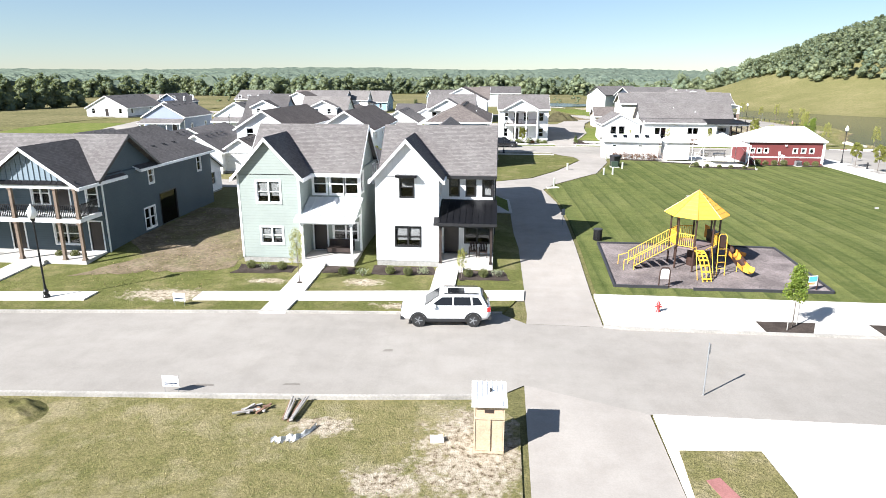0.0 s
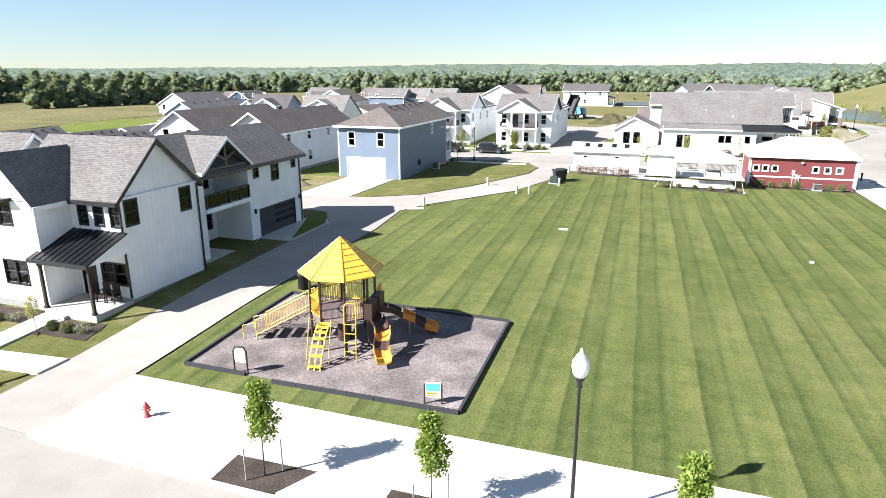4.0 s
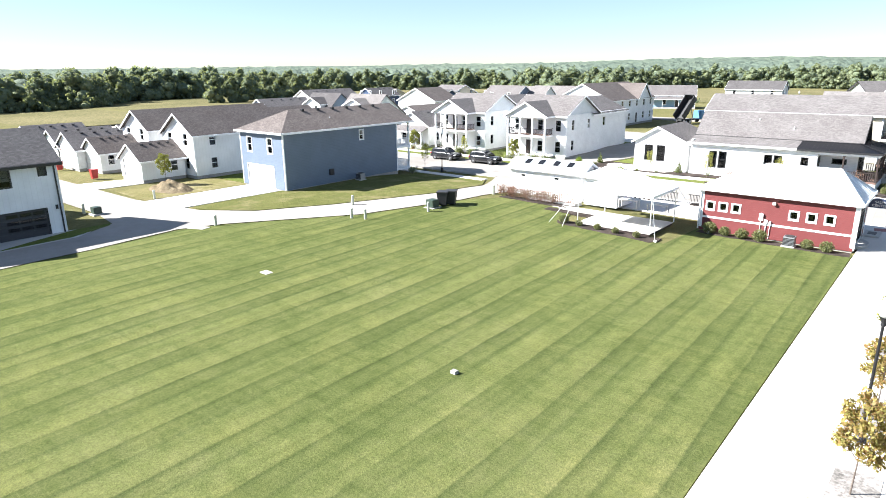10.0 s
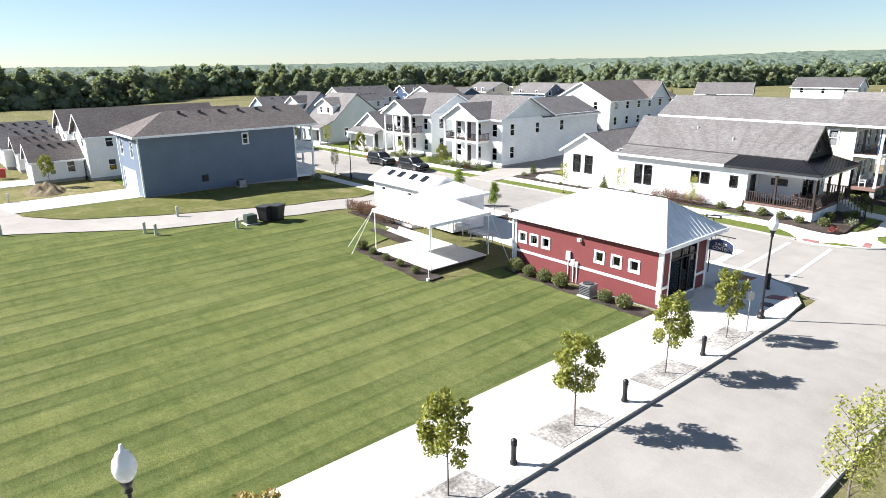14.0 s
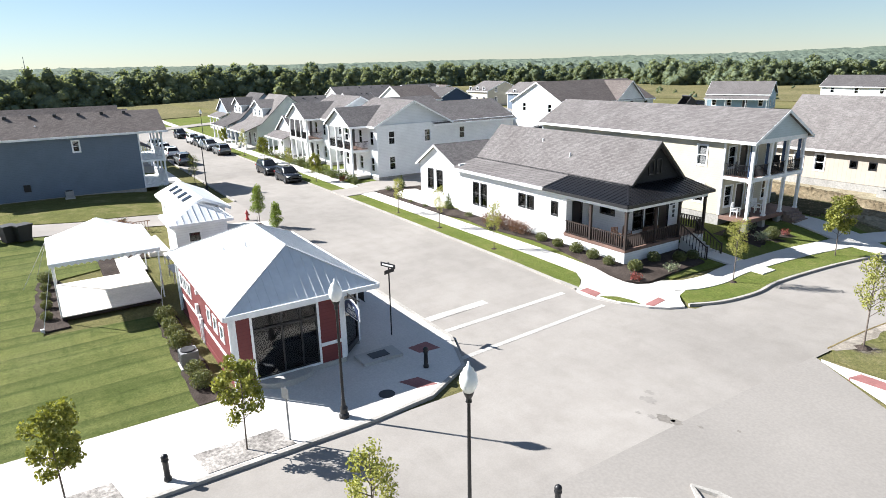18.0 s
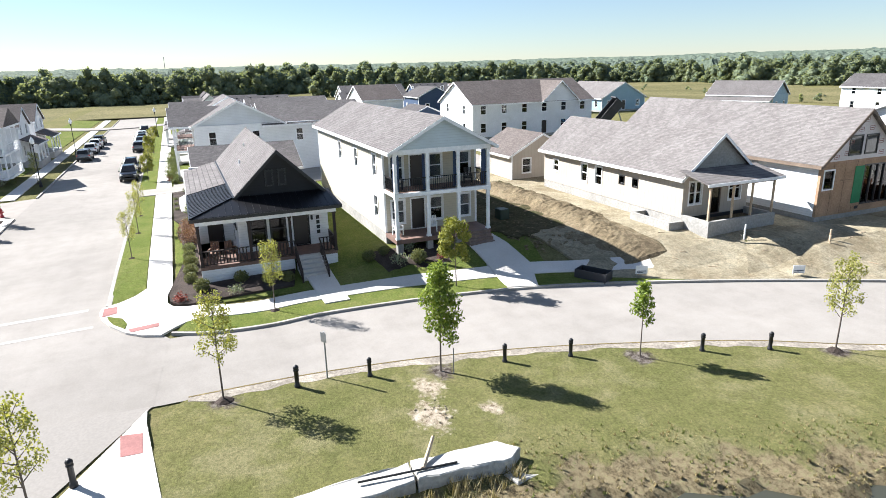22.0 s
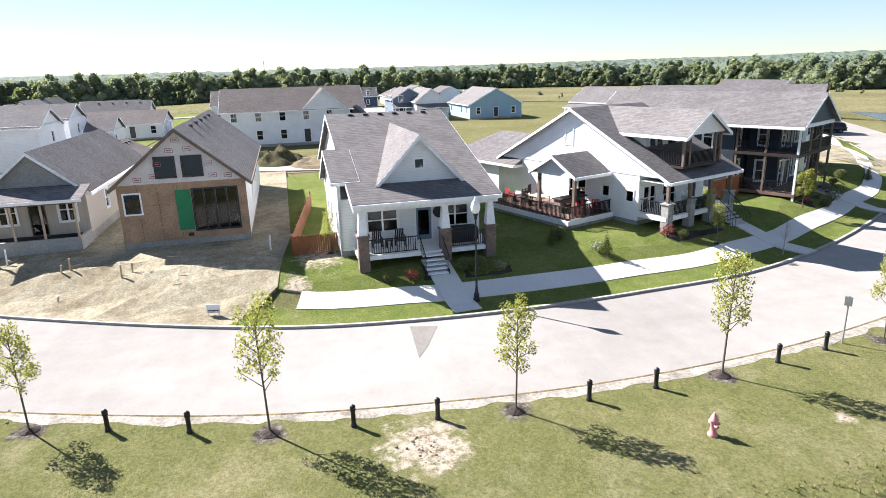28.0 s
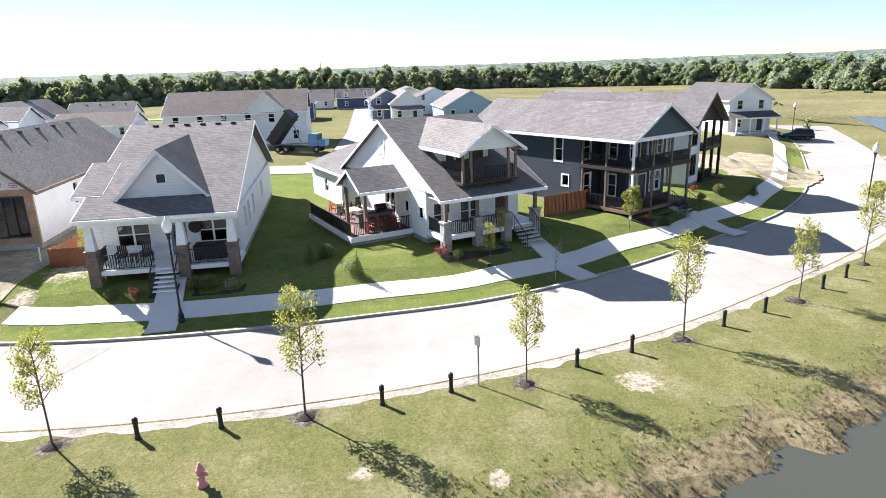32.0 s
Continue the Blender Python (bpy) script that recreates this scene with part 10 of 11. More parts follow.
# tipped dump truck
t = thing("dump_truck", pose(6.5, 186.5, gz(6.5, 186.5) + 0.05, 0, 0, 70), "dump truck with its dark bed tipped up", "truck")
M["truck_blue"] = plain_mat("truck_blue", (0.10, 0.24, 0.42), 0.35)
part("chassis", boxm((-3.6, 3.6, -0.5, 0.5, 0.7, 1.0)), M["plastic_dark"], t)
bm = boxm((2.0, 3.4, -1.1, 1.1, 0.9, 2.7), (3.4, 4.5, -0.9, 0.9, 0.9, 1.9))
bmesh.ops.bevel(bm, geom=bm.edges[:], offset=0.08, segments=2, affect="EDGES")
part("cab", bm, M["truck_blue"], t)
part("windscreen", boxm((3.41, 3.43, -0.9, 0.9, 1.95, 2.55)), M["car_glass"], t)
bm = boxm((-0.1, 5.2, -1.2, 1.2, 0.0, 0.15), (-0.1, 5.2, -1.25, -1.12, 0.15, 1.4), (-0.1, 5.2, 1.12, 1.25, 0.15, 1.4), (5.05, 5.25, -1.2, 1.2, 0.15, 1.7), (-0.1, 0.05, -1.2, 1.2, 0.15, 0.3), *[(k, k + 0.12, -1.32, -1.25, 0.0, 1.4) for k in (0.2, 1.4, 2.6, 3.8)])
bmesh.ops.rotate(bm, verts=bm.verts[:], matrix=Matrix.Rotation(radians(-50), 3, "Y"))
bmesh.ops.translate(bm, verts=bm.verts[:], vec=(-3.4, 0, 1.1))
part("bed", bm, M["plastic_dark"], t)
bm = bmesh.new()
tube(bm, (0.6, 0, 1.0), (-0.6, 0, 4.2), 0.1, 0.07)
part("ram", bm, M["steel"], t)
for px in (-2.9, -1.6, 3.2):
    for s in (-1, 1):
        bm = bmesh.new()
        tube(bm, (px, s * 0.75, 0.5), (px, s * 1.15, 0.5), 0.5, 0.5, 18)
        w = part("wheel", bm, M["tyre"], t)
        bm = bmesh.new()
        tube(bm, (px, s * 1.14, 0.5), (px, s * 1.17, 0.5), 0.26, 0.26, 14)
        part("rim", bm, M["steel"], w)


# ---- heaps, stones and building clutter ----
def heap(name, x, y, rx, ry, hgt, mat, label, category="soil heap", seed=1, cells=30, kind=""):
    bm = bmesh.new()
    g = []
    for j in range(cells + 1):
        rowv = []
        for i in range(cells + 1):
            u, v = 2 * i / cells - 1, 2 * j / cells - 1
            d = min(1.0, math.hypot(u, v))
            z = hgt * (1 - d * d) ** 1.2 * (1 + 0.8 * noise.noise((u * 3 + seed, v * 3, seed))) + 0.12 * hgt * noise.noise((u * 9, v * 9, seed)) * (1 - d)
            px, py = x + u * rx, y + v * ry
            rowv.append(bm.verts.new((u * rx, v * ry, gz(px, py) - gz(x, y) + z - 0.06)))
        g.append(rowv)
    for j in range(cells):
        for i in range(cells):
            bm.faces.new((g[j][i], g[j][i + 1], g[j + 1][i + 1], g[j + 1][i]))
    return solo(name, bm, M[mat], Matrix.Translation((x, y, gz(x, y) + 0.08)), label, category, "", kind)


heap("earth_mound", 17.0, 173.5, 5.5, 4.0, 1.7, "dark_and_shaded_soil", "dark heap of freshly tipped soil", seed=2)
heap("earth_mound", -12.4, 77.6, 3.4, 2.0, 0.9, "bare_dirt", "weedy heap of soil on a vacant corner", seed=3)
heap("earth_mound", 20.0, 178.0, 7.0, 4.0, 0.6, "bare_dirt", "brown heap of dug earth behind the houses", "soil heap", 6)
heap("dirt_mound", 77.8, 160.4, 1.5, 2.0, 0.3, "straw_dirt", "weedy mound of dug soil in the park grass", "soil mound", 7)
heap("grass_mound", -19.2, 20.3, 1.8, 1.3, 0.5, "dry_turf", "small grassy mound on the vacant lot", "mound", 8)
bank_v, bank_f = [], []
for i in range(121):
    k = i / 120
    x, y0 = 30.5 + 25.5 * k, 149.7 + 0.9 * math.sin(k * 3.0) - 0.7 * k
    tall = 0.62 * min(1.0, 6 * k + 0.35) * (1.0 - 0.75 * max(0.0, (k - 0.55) / 0.45))
    for j in range(17):
        q = j / 16
        y = y0 - 2.6 + 5.2 * q + 0.5 * noise.noise((x * 0.5, q * 2, 3.0))
        rise = max(0.0, min(1.0, (q - 0.22) / 0.3))
        fall = max(0.0, min(1.0, (q - 0.62) / 0.38))
        z = tall * (rise * rise * (3 - 2 * rise)) * (1 - 0.85 * fall * fall * (3 - 2 * fall))
        z += 0.22 * tall * noise.noise((x * 1.1, y * 1.1, 2.0)) + 0.1 * noise.noise((x * 3.1, y * 3.1, 6.0)) * min(1.0, z * 3)
        bank_v.append((x, y, gz(x, y) + 0.12 + z - (0.12 if j in (0, 16) or i in (0, 120) else 0.0)))
bank_f = [(i * 17 + j, (i + 1) * 17 + j, (i + 1) * 17 + j + 1, i * 17 + j + 1) for i in range(120) for j in range(16)]
bank_m = bpy.data.meshes.new("earth_bank")
bank_m.from_pydata(bank_v, [], [f[::-1] for f in bank_f])
bank_m.materials.append(M["bare_dirt"])
tagged(new("earth_bank", bank_m), "eroded cut bank of bare soil beside the foundation", "earth bank")
heap("lot_mound", 36.0, 235.5, 6, 4, 0.7, "straw_dirt", "pale graded soil of an empty lot", "soil heap", 9)
M["limestone"] = rough_mat("limestone", (0.50, 0.48, 0.44), 0.25, 0.8, 6, 0.85, 0.6, spec=0.06)


def rock(name, x, y, z, sx, sy, sz, rz, label, seed, mat="limestone", category="rock", group=""):
    bm = bmesh.new()
    bmesh.ops.create_cube(bm, size=1.0)
    bmesh.ops.subdivide_edges(bm, edges=bm.edges[:], cuts=4, use_grid_fill=True)
    for v in bm.verts:
        p = Vector((v.co.x * sx, v.co.y * sy, v.co.z * sz))
        k = noise.noise(p * 1.1 + Vector((seed * 3.1, 0, 0)))
        v.co = p + p.normalized() * k * 0.22 * min(sx, sy, sz * 2)
    return solo(name, bm, M[mat], pose(x, y, gz(x, y) + z, 0, 0, rz), label, category, group)


def stone_block(pts, z0, z1, label, seed):
    """A long quarried block with a flat top and broken sides."""
    bm = bmesh.new()
    q = ragged_line(pts, 0.10, 0.35)
    x0, y0 = pts[0]
    base = gz(x0, y0)
    prism(bm, [(x - x0, y - y0, z0) for x, y in q], [(x - x0 + 0.06 * noise.noise((x * 3, y * 3, 0)), y - y0, z1 + 0.05 * noise.noise((x * 2, y * 2, seed))) for x, y in q])
    bmesh.ops.bevel(bm, geom=[e for e in bm.edges if e.verts[0].co.z > z0 + 0.2 and e.verts[1].co.z > z0 + 0.2], offset=0.04, segments=1, affect="EDGES")
    return solo("stone_slab", bm, M["limestone"], Matrix.Translation((x0, y0, base)), label, "stone slab", "limestone slabs")


stone_block([(69.3, 124.9), (70.3, 125.0), (70.2, 128.7), (69.1, 128.8)], -0.9, 0.38, "long pale limestone block on the bank", 1)
stone_block([(69.1, 128.86), (70.2, 128.78), (70.45, 132.0), (70.0, 132.5), (69.4, 131.9)], -1.2, 0.46, "broken pale limestone block on the bank", 2)
stone_block([(70.5, 131.6), (71.0, 131.8), (71.1, 132.8), (70.2, 132.9)], -1.2, 0.1, "low limestone fragment at the block's end", 3)
part_log = bmesh.new()
tube(part_log, (0, 0, 0), (-1.0, 0.75, 0.35), 0.07, 0.06)
solo("weathered_board", part_log, M["wood_pale"], pose(69.75, 129.1, gz(69.3, 128.9) + 0.48), "bleached board leaning on the limestone block", "board")
part_log = bmesh.new()
tube(part_log, (0, 0, 0), (0.35, 3.2, 0.0), 0.035, 0.035)
solo("iron_rod", part_log, M["iron"], pose(69.6, 127.0, gz(69.3, 128) + 0.5), "dark rod lying along the limestone block", "rod")
rock("sandbag", -1.9, 20.0, 0.1, 0.5, 0.3, 0.25, 10, "white lump beside the wooden box", 5, "sign_white", "sandbag")
rock("lawn_stone", 38.4, 64.7, 0.1, 0.32, 0.26, 0.22, 0, "grey ball-sized stone on the lawn", 6, "stone_pier", "stone")
patch("access_cover", [(20.4, 66.8), (21.1, 66.8), (21.1, 67.3), (20.4, 67.3)], 0.09, M["walkway"], "small pale utility cover in the lawn", "cover")
patch("access_cover", [(5.9, 69.6), (7.3, 70.2), (7.1, 71.0), (5.8, 70.5)], 0.09, M["walkway"], "concrete utility pad at the lawn's edge", "cover")
rng = random.Random(5)


def lumps(name, spots, mat, label, category, flat=0.6):
    """Many small irregular lumps in one mesh: (x, y, size)."""
    V, F = [], []
    for x, y, s in spots:
        b, z = len(V), gz(x, y) + 0.08
        k = rng.randint(5, 7)
        V += [(x + s * rng.uniform(0.6, 1.2) * math.cos(6.283 * i / k), y + s * rng.uniform(0.6, 1.2) * math.sin(6.283 * i / k), z - 0.03) for i in range(k)]
        V += [(x + s * rng.uniform(0.3, 0.8) * math.cos(6.283 * i / k + 0.3), y + s * rng.uniform(0.3, 0.8) * math.sin(6.283 * i / k + 0.3), z + s * flat * rng.uniform(0.5, 1.1)) for i in range(k)]
        F += [(b + i, b + (i + 1) % k, b + k + (i + 1) % k, b + k + i) for i in range(k)] + [tuple(b + k + i for i in range(k))]
    m = bpy.data.meshes.new(name)
    m.from_pydata(V, [], F)
    m.materials.append(M[mat])
    return tagged(new(name, m), label, category, "", "stuff")


def near_spots(centres, n, spread, lo, hi):
    out = []
    for _ in range(n):
        cx, cy = rng.choice(centres)
        out.append((cx + rng.gauss(0, spread), cy + rng.gauss(0, spread), rng.uniform(lo, hi)))
    return out


lumps("clods", near_spots(((76.6, 158.0), (77.6, 161.0), (78.2, 159.6), (77.0, 162.6)), 170, 0.75, 0.02, 0.09) + near_spots(((78.9, 158.8), (79.6, 160.6), (80.0, 162.4)), 60, 0.6, 0.02, 0.06) + near_spots(((82.2, 178.4), (66.3, 130.8)), 50, 0.5, 0.02, 0.08), "straw_dirt", "pale clods of dry dug soil", "clods")
edge_lumps = []
for k in range(260):
    y = rng.uniform(126, 222)
    edge_lumps.append((lerp_table(shore_at, y) - rng.uniform(0.2, 0.9) + 0.25 * rng.gauss(0, 1), y, rng.uniform(0.03, 0.09)))
lumps("bank_clods", edge_lumps, "bank", "dark clods of earth along the pond bank", "clods", 0.8)
lumps("lot_clods", [(rng.uniform(44, 52), rng.uniform(143.5, 151.5), rng.uniform(0.05, 0.2)) for _ in range(260)] + [(rng.uniform(34, 45), rng.uniform(146, 152), rng.uniform(0.05, 0.2)) for _ in range(160)], "bare_dirt", "clods of turned soil on the building lot", "clods")


def tuft_field(name, spots, mat, label, blades=10):
    """Weed and grass tufts in one mesh: (x, y, height)."""
    V, F = [], []
    for x, y, hh in spots:
        z = gz(x, y) + 0.05
        for _ in range(blades):
            a, r, q = rng.uniform(0, 6.283), rng.uniform(0, 0.35) * hh, rng.uniform(0, 6.283)
            px, py = x + r * math.cos(q), y + r * math.sin(q)
            w, L, out = 0.008 + 0.03 * hh, hh * rng.uniform(0.5, 1.1), hh * rng.uniform(0.1, 0.6)
            b = len(V)
            V += [(px - w * math.sin(a), py + w * math.cos(a), z), (px + w * math.sin(a), py - w * math.cos(a), z), (px + out * math.cos(a), py + out * math.sin(a), z + L)]
            F.append((b, b + 1, b + 2))
    m = bpy.data.meshes.new(name)
    m.from_pydata(V, [], F)
    m.materials.append(M[mat])
    return tagged(new(name, m), label, "weeds", "", "stuff")


M["weed_straw"] = leaf_mat("weed_straw", (0.22, 0.18, 0.09), (0.42, 0.36, 0.2), 0.2)
M["weed_green"] = leaf_mat("weed_green", (0.09, 0.12, 0.03), (0.2, 0.22, 0.07), 0.25)
bank_weeds = []
for k in range(5200):
    y = rng.uniform(124, 230)
    bank_weeds.append((lerp_table(shore_at, y) - rng.uniform(-0.1, 3.4) + 0.3 * rng.gauss(0, 1), y, rng.uniform(0.05, 0.17)))
tuft_field("bank_weeds", bank_weeds[:3400], "weed_straw", "dry straw-coloured weeds along the pond bank")
tuft_field("bank_weeds", bank_weeds[3400:], "weed_green", "green weed tufts along the pond bank")
tuft_field("slab_weeds", [(69.7 + rng.uniform(0.7, 1.7), y, rng.uniform(0.2, 0.55)) for y in (rng.uniform(124, 132) for _ in range(150))], "weed_straw", "tall dry weeds beside the limestone slab", 10)
lot_tufts = [(rng.uniform(-40, 0.5), rng.uniform(5, 21), rng.uniform(0.03, 0.07)) for _ in range(1800)] + [(rng.uniform(-27, -18), rng.uniform(35, 55), rng.uniform(0.04, 0.12)) for _ in range(900)]
tuft_field("lot_weeds", lot_tufts[::2], "weed_green", "green weeds on the vacant lots", 8)
tuft_field("lot_weeds", lot_tufts[1::2], "weed_straw", "dry weeds on the vacant lots", 8)
scrap = bmesh.new()
for k in range(90):
    x, y = rng.uniform(52, 66), rng.uniform(150, 171)
    if x > lerp_table(kerb_at, y) - 1 or (x < 58 and 163 < y < 173):
        continue
    a, L = rng.uniform(0, 3.14), rng.uniform(0.15, 0.7)
    z = gz(x, y) + 0.17
    tube(scrap, (x, y, z), (x + math.cos(a) * L, y + math.sin(a) * L, z + 0.02), 0.025, sides=4)
tagged(new("scrap_sticks", finish("scrap_sticks", scrap, M["wood_pale"])), "scattered sticks and offcuts on the lot", "debris", "", "stuff")
for x, y, hh in ((56.8, 157.0, 0.9), (59.6, 161.4, 0.7), (59.9, 161.0, 0.5), (61.7, 164.7, 0.8), (61.2, 165.2, 0.5), (60.0, 173.2, 1.0)):
    bm = bmesh.new()
    tube(bm, (0, 0, -0.1), (0, 0.03, hh), 0.055, sides=8)
    solo("stub_pipe", bm, M["sign_white"] if hh > 0.85 else M["wood_pale"], place(x, y, 0.1), "stub pipe or stake standing in the dirt", "stake", "site stakes")
t = thing("inlet_guard", place(56.4, 145.3, 0.1, 0.5), "black mesh guard round a storm inlet", "inlet guard")
for d in ((-1.0, 1.0, -0.5, -0.46), (-1.0, 1.0, 0.46, 0.5), (-1.0, -0.96, -0.46, 0.46), (0.96, 1.0, -0.46, 0.46)):
    part("mesh_side", boxm((*d, -0.05, 0.55)), M["border_black"], t)
# pile of old timber on the vacant lot
t = thing("timber_pile", place(-8.0, 20.8, 0.03), "heap of weathered grey poles, brown scraps and a crumpled white sheet", "timber pile")
for k in range(6):
    z = 0.07 + 0.05 * (k % 3)
    bm = bmesh.new()
    tube(bm, (0.02 + 0.08 * k, 0.05 - 0.03 * k, z), (-0.2 + 0.15 * k + rng.uniform(-0.05, 0.05), 1.5 + rng.uniform(-0.2, 0.15), z + rng.uniform(0, 0.06)), 0.05, 0.04, 6)
    part("pole", bm, M["twig_grey"] if k % 3 else M["wood_brown"], t)
for k in range(9):
    a, L = rng.uniform(-0.6, 1.2), rng.uniform(0.3, 0.9)
    bm = boxm((-L / 2, L / 2, -0.05, 0.05, -0.03, 0.03))
    bmesh.ops.rotate(bm, verts=bm.verts[:], matrix=Euler((0, rng.uniform(-0.15, 0.15), a)).to_matrix())
    bmesh.ops.translate(bm, verts=bm.verts[:], vec=(rng.uniform(-2.1, -0.7), rng.uniform(0.3, 1.1), 0.06 + 0.05 * (k % 3)))
    part("scrap_board", bm, M["wood_brown"] if k % 2 else M["twig_grey"], t)
bm = bmesh.new()
line = [(0.05 + 0.125 * k, -1.38 + 0.045 * k + 0.08 * math.sin(k * 1.7) + (0.04 * (k - 7) ** 2 if k > 7 else 0)) for k in range(12)]
rows = []
for k, (x, y) in enumerate(line):
    w = 0.1 + 0.16 * math.sin(math.pi * (k + 0.5) / 12)
    rows.append([bm.verts.new((x, y + w * s, 0.03 + (0.14 if s == 0 else 0.0) + 0.05 * math.sin(k * 2.9 + s))) for s in (-1, -0.5, 0, 0.5, 1)])
for p, q in zip(rows, rows[1:]):
    for s in range(4):
        bm.faces.new((p[s], q[s], q[s + 1], p[s + 1]))
bmesh.ops.solidify(bm, geom=bm.faces[:], thickness=0.02)
part("sheeting", bm, M["sign_white"], t, "crumpled white plastic sheet")

# wooden toilet cabinet
t = thing("wooden_outhouse", pose(0.0, 19.98, 0.03, 0, 0, 2) @ Matrix.Diagonal((0.92, 0.95, 0.88, 1.0)), "pale wooden cabinet over a portable toilet", "outhouse")
part("side_panel", boxm((-0.58, -0.53, -0.6, 0.6, 0, 2.2)), M["wood_pale"], t)
part("side_panel", boxm((0.53, 0.58, -0.6, 0.6, 0, 2.2)), M["wood_pale"], t)
part("back_panel", boxm((-0.53, 0.53, 0.55, 0.6, 0, 2.2)), M["wood_pale"], t)
part("door_panel", boxm((-0.52, -0.01, -0.58, -0.54, 0.1, 1.55)), M["wood_pale"], t)
part("door_panel", boxm((0.01, 0.52, -0.58, -0.54, 0.1, 1.55)), M["wood_pale"], t)
part("frieze_panel", boxm((-0.52, 0.52, -0.58, -0.54, 1.62, 2.15)), M["wood_pale"], t)
part("batten", boxm((-0.58, 0.58, -0.63, -0.59, 1.54, 1.64)), M["wood_pale"], t)
part("batten", boxm((-0.58, 0.58, -0.63, -0.59, 0.0, 0.1)), M["wood_pale"], t)
part("batten", boxm((-0.05, 0.05, -0.63, -0.59, 0.1, 1.54)), M["wood_pale"], t)
part("cut_out", boxm((-0.18, 0.18, -0.586, -0.578, 1.8, 1.95)), M["wood_dark"], t)
slab(t, "sign_white", [(-0.68, -0.75, 2.15), (0.68, -0.75, 2.15), (0.68, 0.75, 2.4), (-0.68, 0.75, 2.4)], 0.06, "roof", None, 7)
bm = bmesh.new()
tube(bm, (0.05, 0.1, 2.3), (0.05, 0.1, 2.5), 0.05)
part("vent", bm, M["plastic_dark"], t)

# utility boxes
M["util_green"] = plain_mat("util_green", (0.03, 0.05, 0.035), 0.5)
M["util_pale"] = plain_mat("util_pale", (0.42, 0.44, 0.36), 0.6)
for x, y, w, d, hh, lab in ((16.6, 88.3, 0.9, 0.9, 0.8, "dark green transformer box by the alley"), (-5.9, 67.2, 0.8, 0.7, 0.7, "dark green transformer box by the garage"), (44.2, 145.6, 0.9, 0.8, 0.9, "dark green transformer box at the lot's corner")):
    t = thing("transformer_box", place(x, y, 0.03), lab, "utility box")
    bm = boxm((-w / 2, w / 2, -d / 2, d / 2, 0.08, hh))
    bmesh.ops.bevel(bm, geom=bm.edges[:], offset=0.04, segments=2, affect="EDGES")
    part("cabinet", bm, M["util_green"], t)
    part("pad", boxm((-w / 2 - 0.15, w / 2 + 0.15, -d / 2 - 0.15, d / 2 + 0.15, -0.1, 0.08)), M["concrete"], t)
for k, (x, y) in enumerate(((16.8, 89.6), (17.1, 90.5))):
    t = thing("waste_cart", place(x, y, 0.05, 0.5), "tall black waste cart by the alley", "waste cart", "waste carts")
    bm = bmesh.new()
    prism(bm, [(-0.36, -0.4, 0.1), (0.36, -0.4, 0.1), (0.36, 0.4, 0.1), (-0.36, 0.4, 0.1)], [(-0.5, -0.55, 1.3), (0.5, -0.55, 1.3), (0.5, 0.55, 1.3), (-0.5, 0.55, 1.3)])
    part("bin", bm, M["plastic_dark"], t)
    part("lid", boxm((-0.54, 0.54, -0.6, 0.6, 1.3, 1.4)), M["plastic_dark"], t)
    for s in (-0.3, 0.3):
        bm = bmesh.new()
        tube(bm, (s - 0.04, 0.38, 0.12), (s + 0.04, 0.38, 0.12), 0.12, sides=10)
        part("wheel", bm, M["tyre"], t)
for x, y in ((6.8, 71.7), (13.9, 80.6), (15.1, 81.1), (9.7, 84.5), (17.0, 97.6), (17.4, 86.8), (-7.2, 66.6), (-8.6, 73.9)):
    t = thing("utility_pedestal", place(x, y, 0.03), "pale green utility pedestal by the alley", "utility pedestal", "utility pedestals")
    bm = bmesh.new()
    lathe(bm, [(0.12, -0.1), (0.12, 0.75), (0.13, 0.76), (0.13, 0.88), (0.06, 0.93)], 10)
    part("shell", bm, M["util_pale"], t)


def ac_unit(x, y, lift=0.05):
    t = thing("air_conditioner", place(x, y, lift), "grey outdoor air-conditioning unit", "air conditioner", "air conditioners")
    part("casing", boxm((-0.38, 0.38, -0.38, 0.38, 0.08, 0.78)), M["steel"], t)
    bm = bmesh.new()
    lathe(bm, [(0.33, 0.78), (0.33, 0.84), (0.28, 0.84), (0.05, 0.82)], 16)
    part("fan_guard", bm, M["plastic_dark"], t)
    for k in range(6):
        part("louvre", boxm((-0.39, 0.39, -0.4, -0.381, 0.14 + 0.1 * k, 0.2 + 0.1 * k)), M["plastic_dark"], t)
    part("pad", boxm((-0.46, 0.46, -0.46, 0.46, -0.1, 0.08)), M["concrete"], t)
    return t


ac_unit(45.1, 96.85)
ac_unit(0.0, 94.5)
ac_unit(52.0, 178.0)

# ---- deck, tent and pavilion beside the sales centre ----
M["deck_white"] = rough_mat("deck_white", (0.62, 0.58, 0.53), 0.14, 0.6, 8, 0.8, 0.15)
M["tent_cloth"] = rough_mat("tent_cloth", (0.80, 0.80, 0.80), 0.06, 0.5, 3, 0.7, 0.15)
t = thing("low_deck", pose(29.65, 92.1, 0.1), "low pale deck of boards beside the sales centre", "deck")
for i in range(22):
    part("board", boxm((0.0 + 0.294 * i, 0.284 + 0.294 * i, 0, 5.1, 0.4, 0.45)), M["deck_white"], t)
for i in range(17):
    part("board", boxm((-4.98 + 0.292 * i, -4.7 + 0.292 * i, 3.65, 5.3, 0.4, 0.45)), M["deck_white"], t)
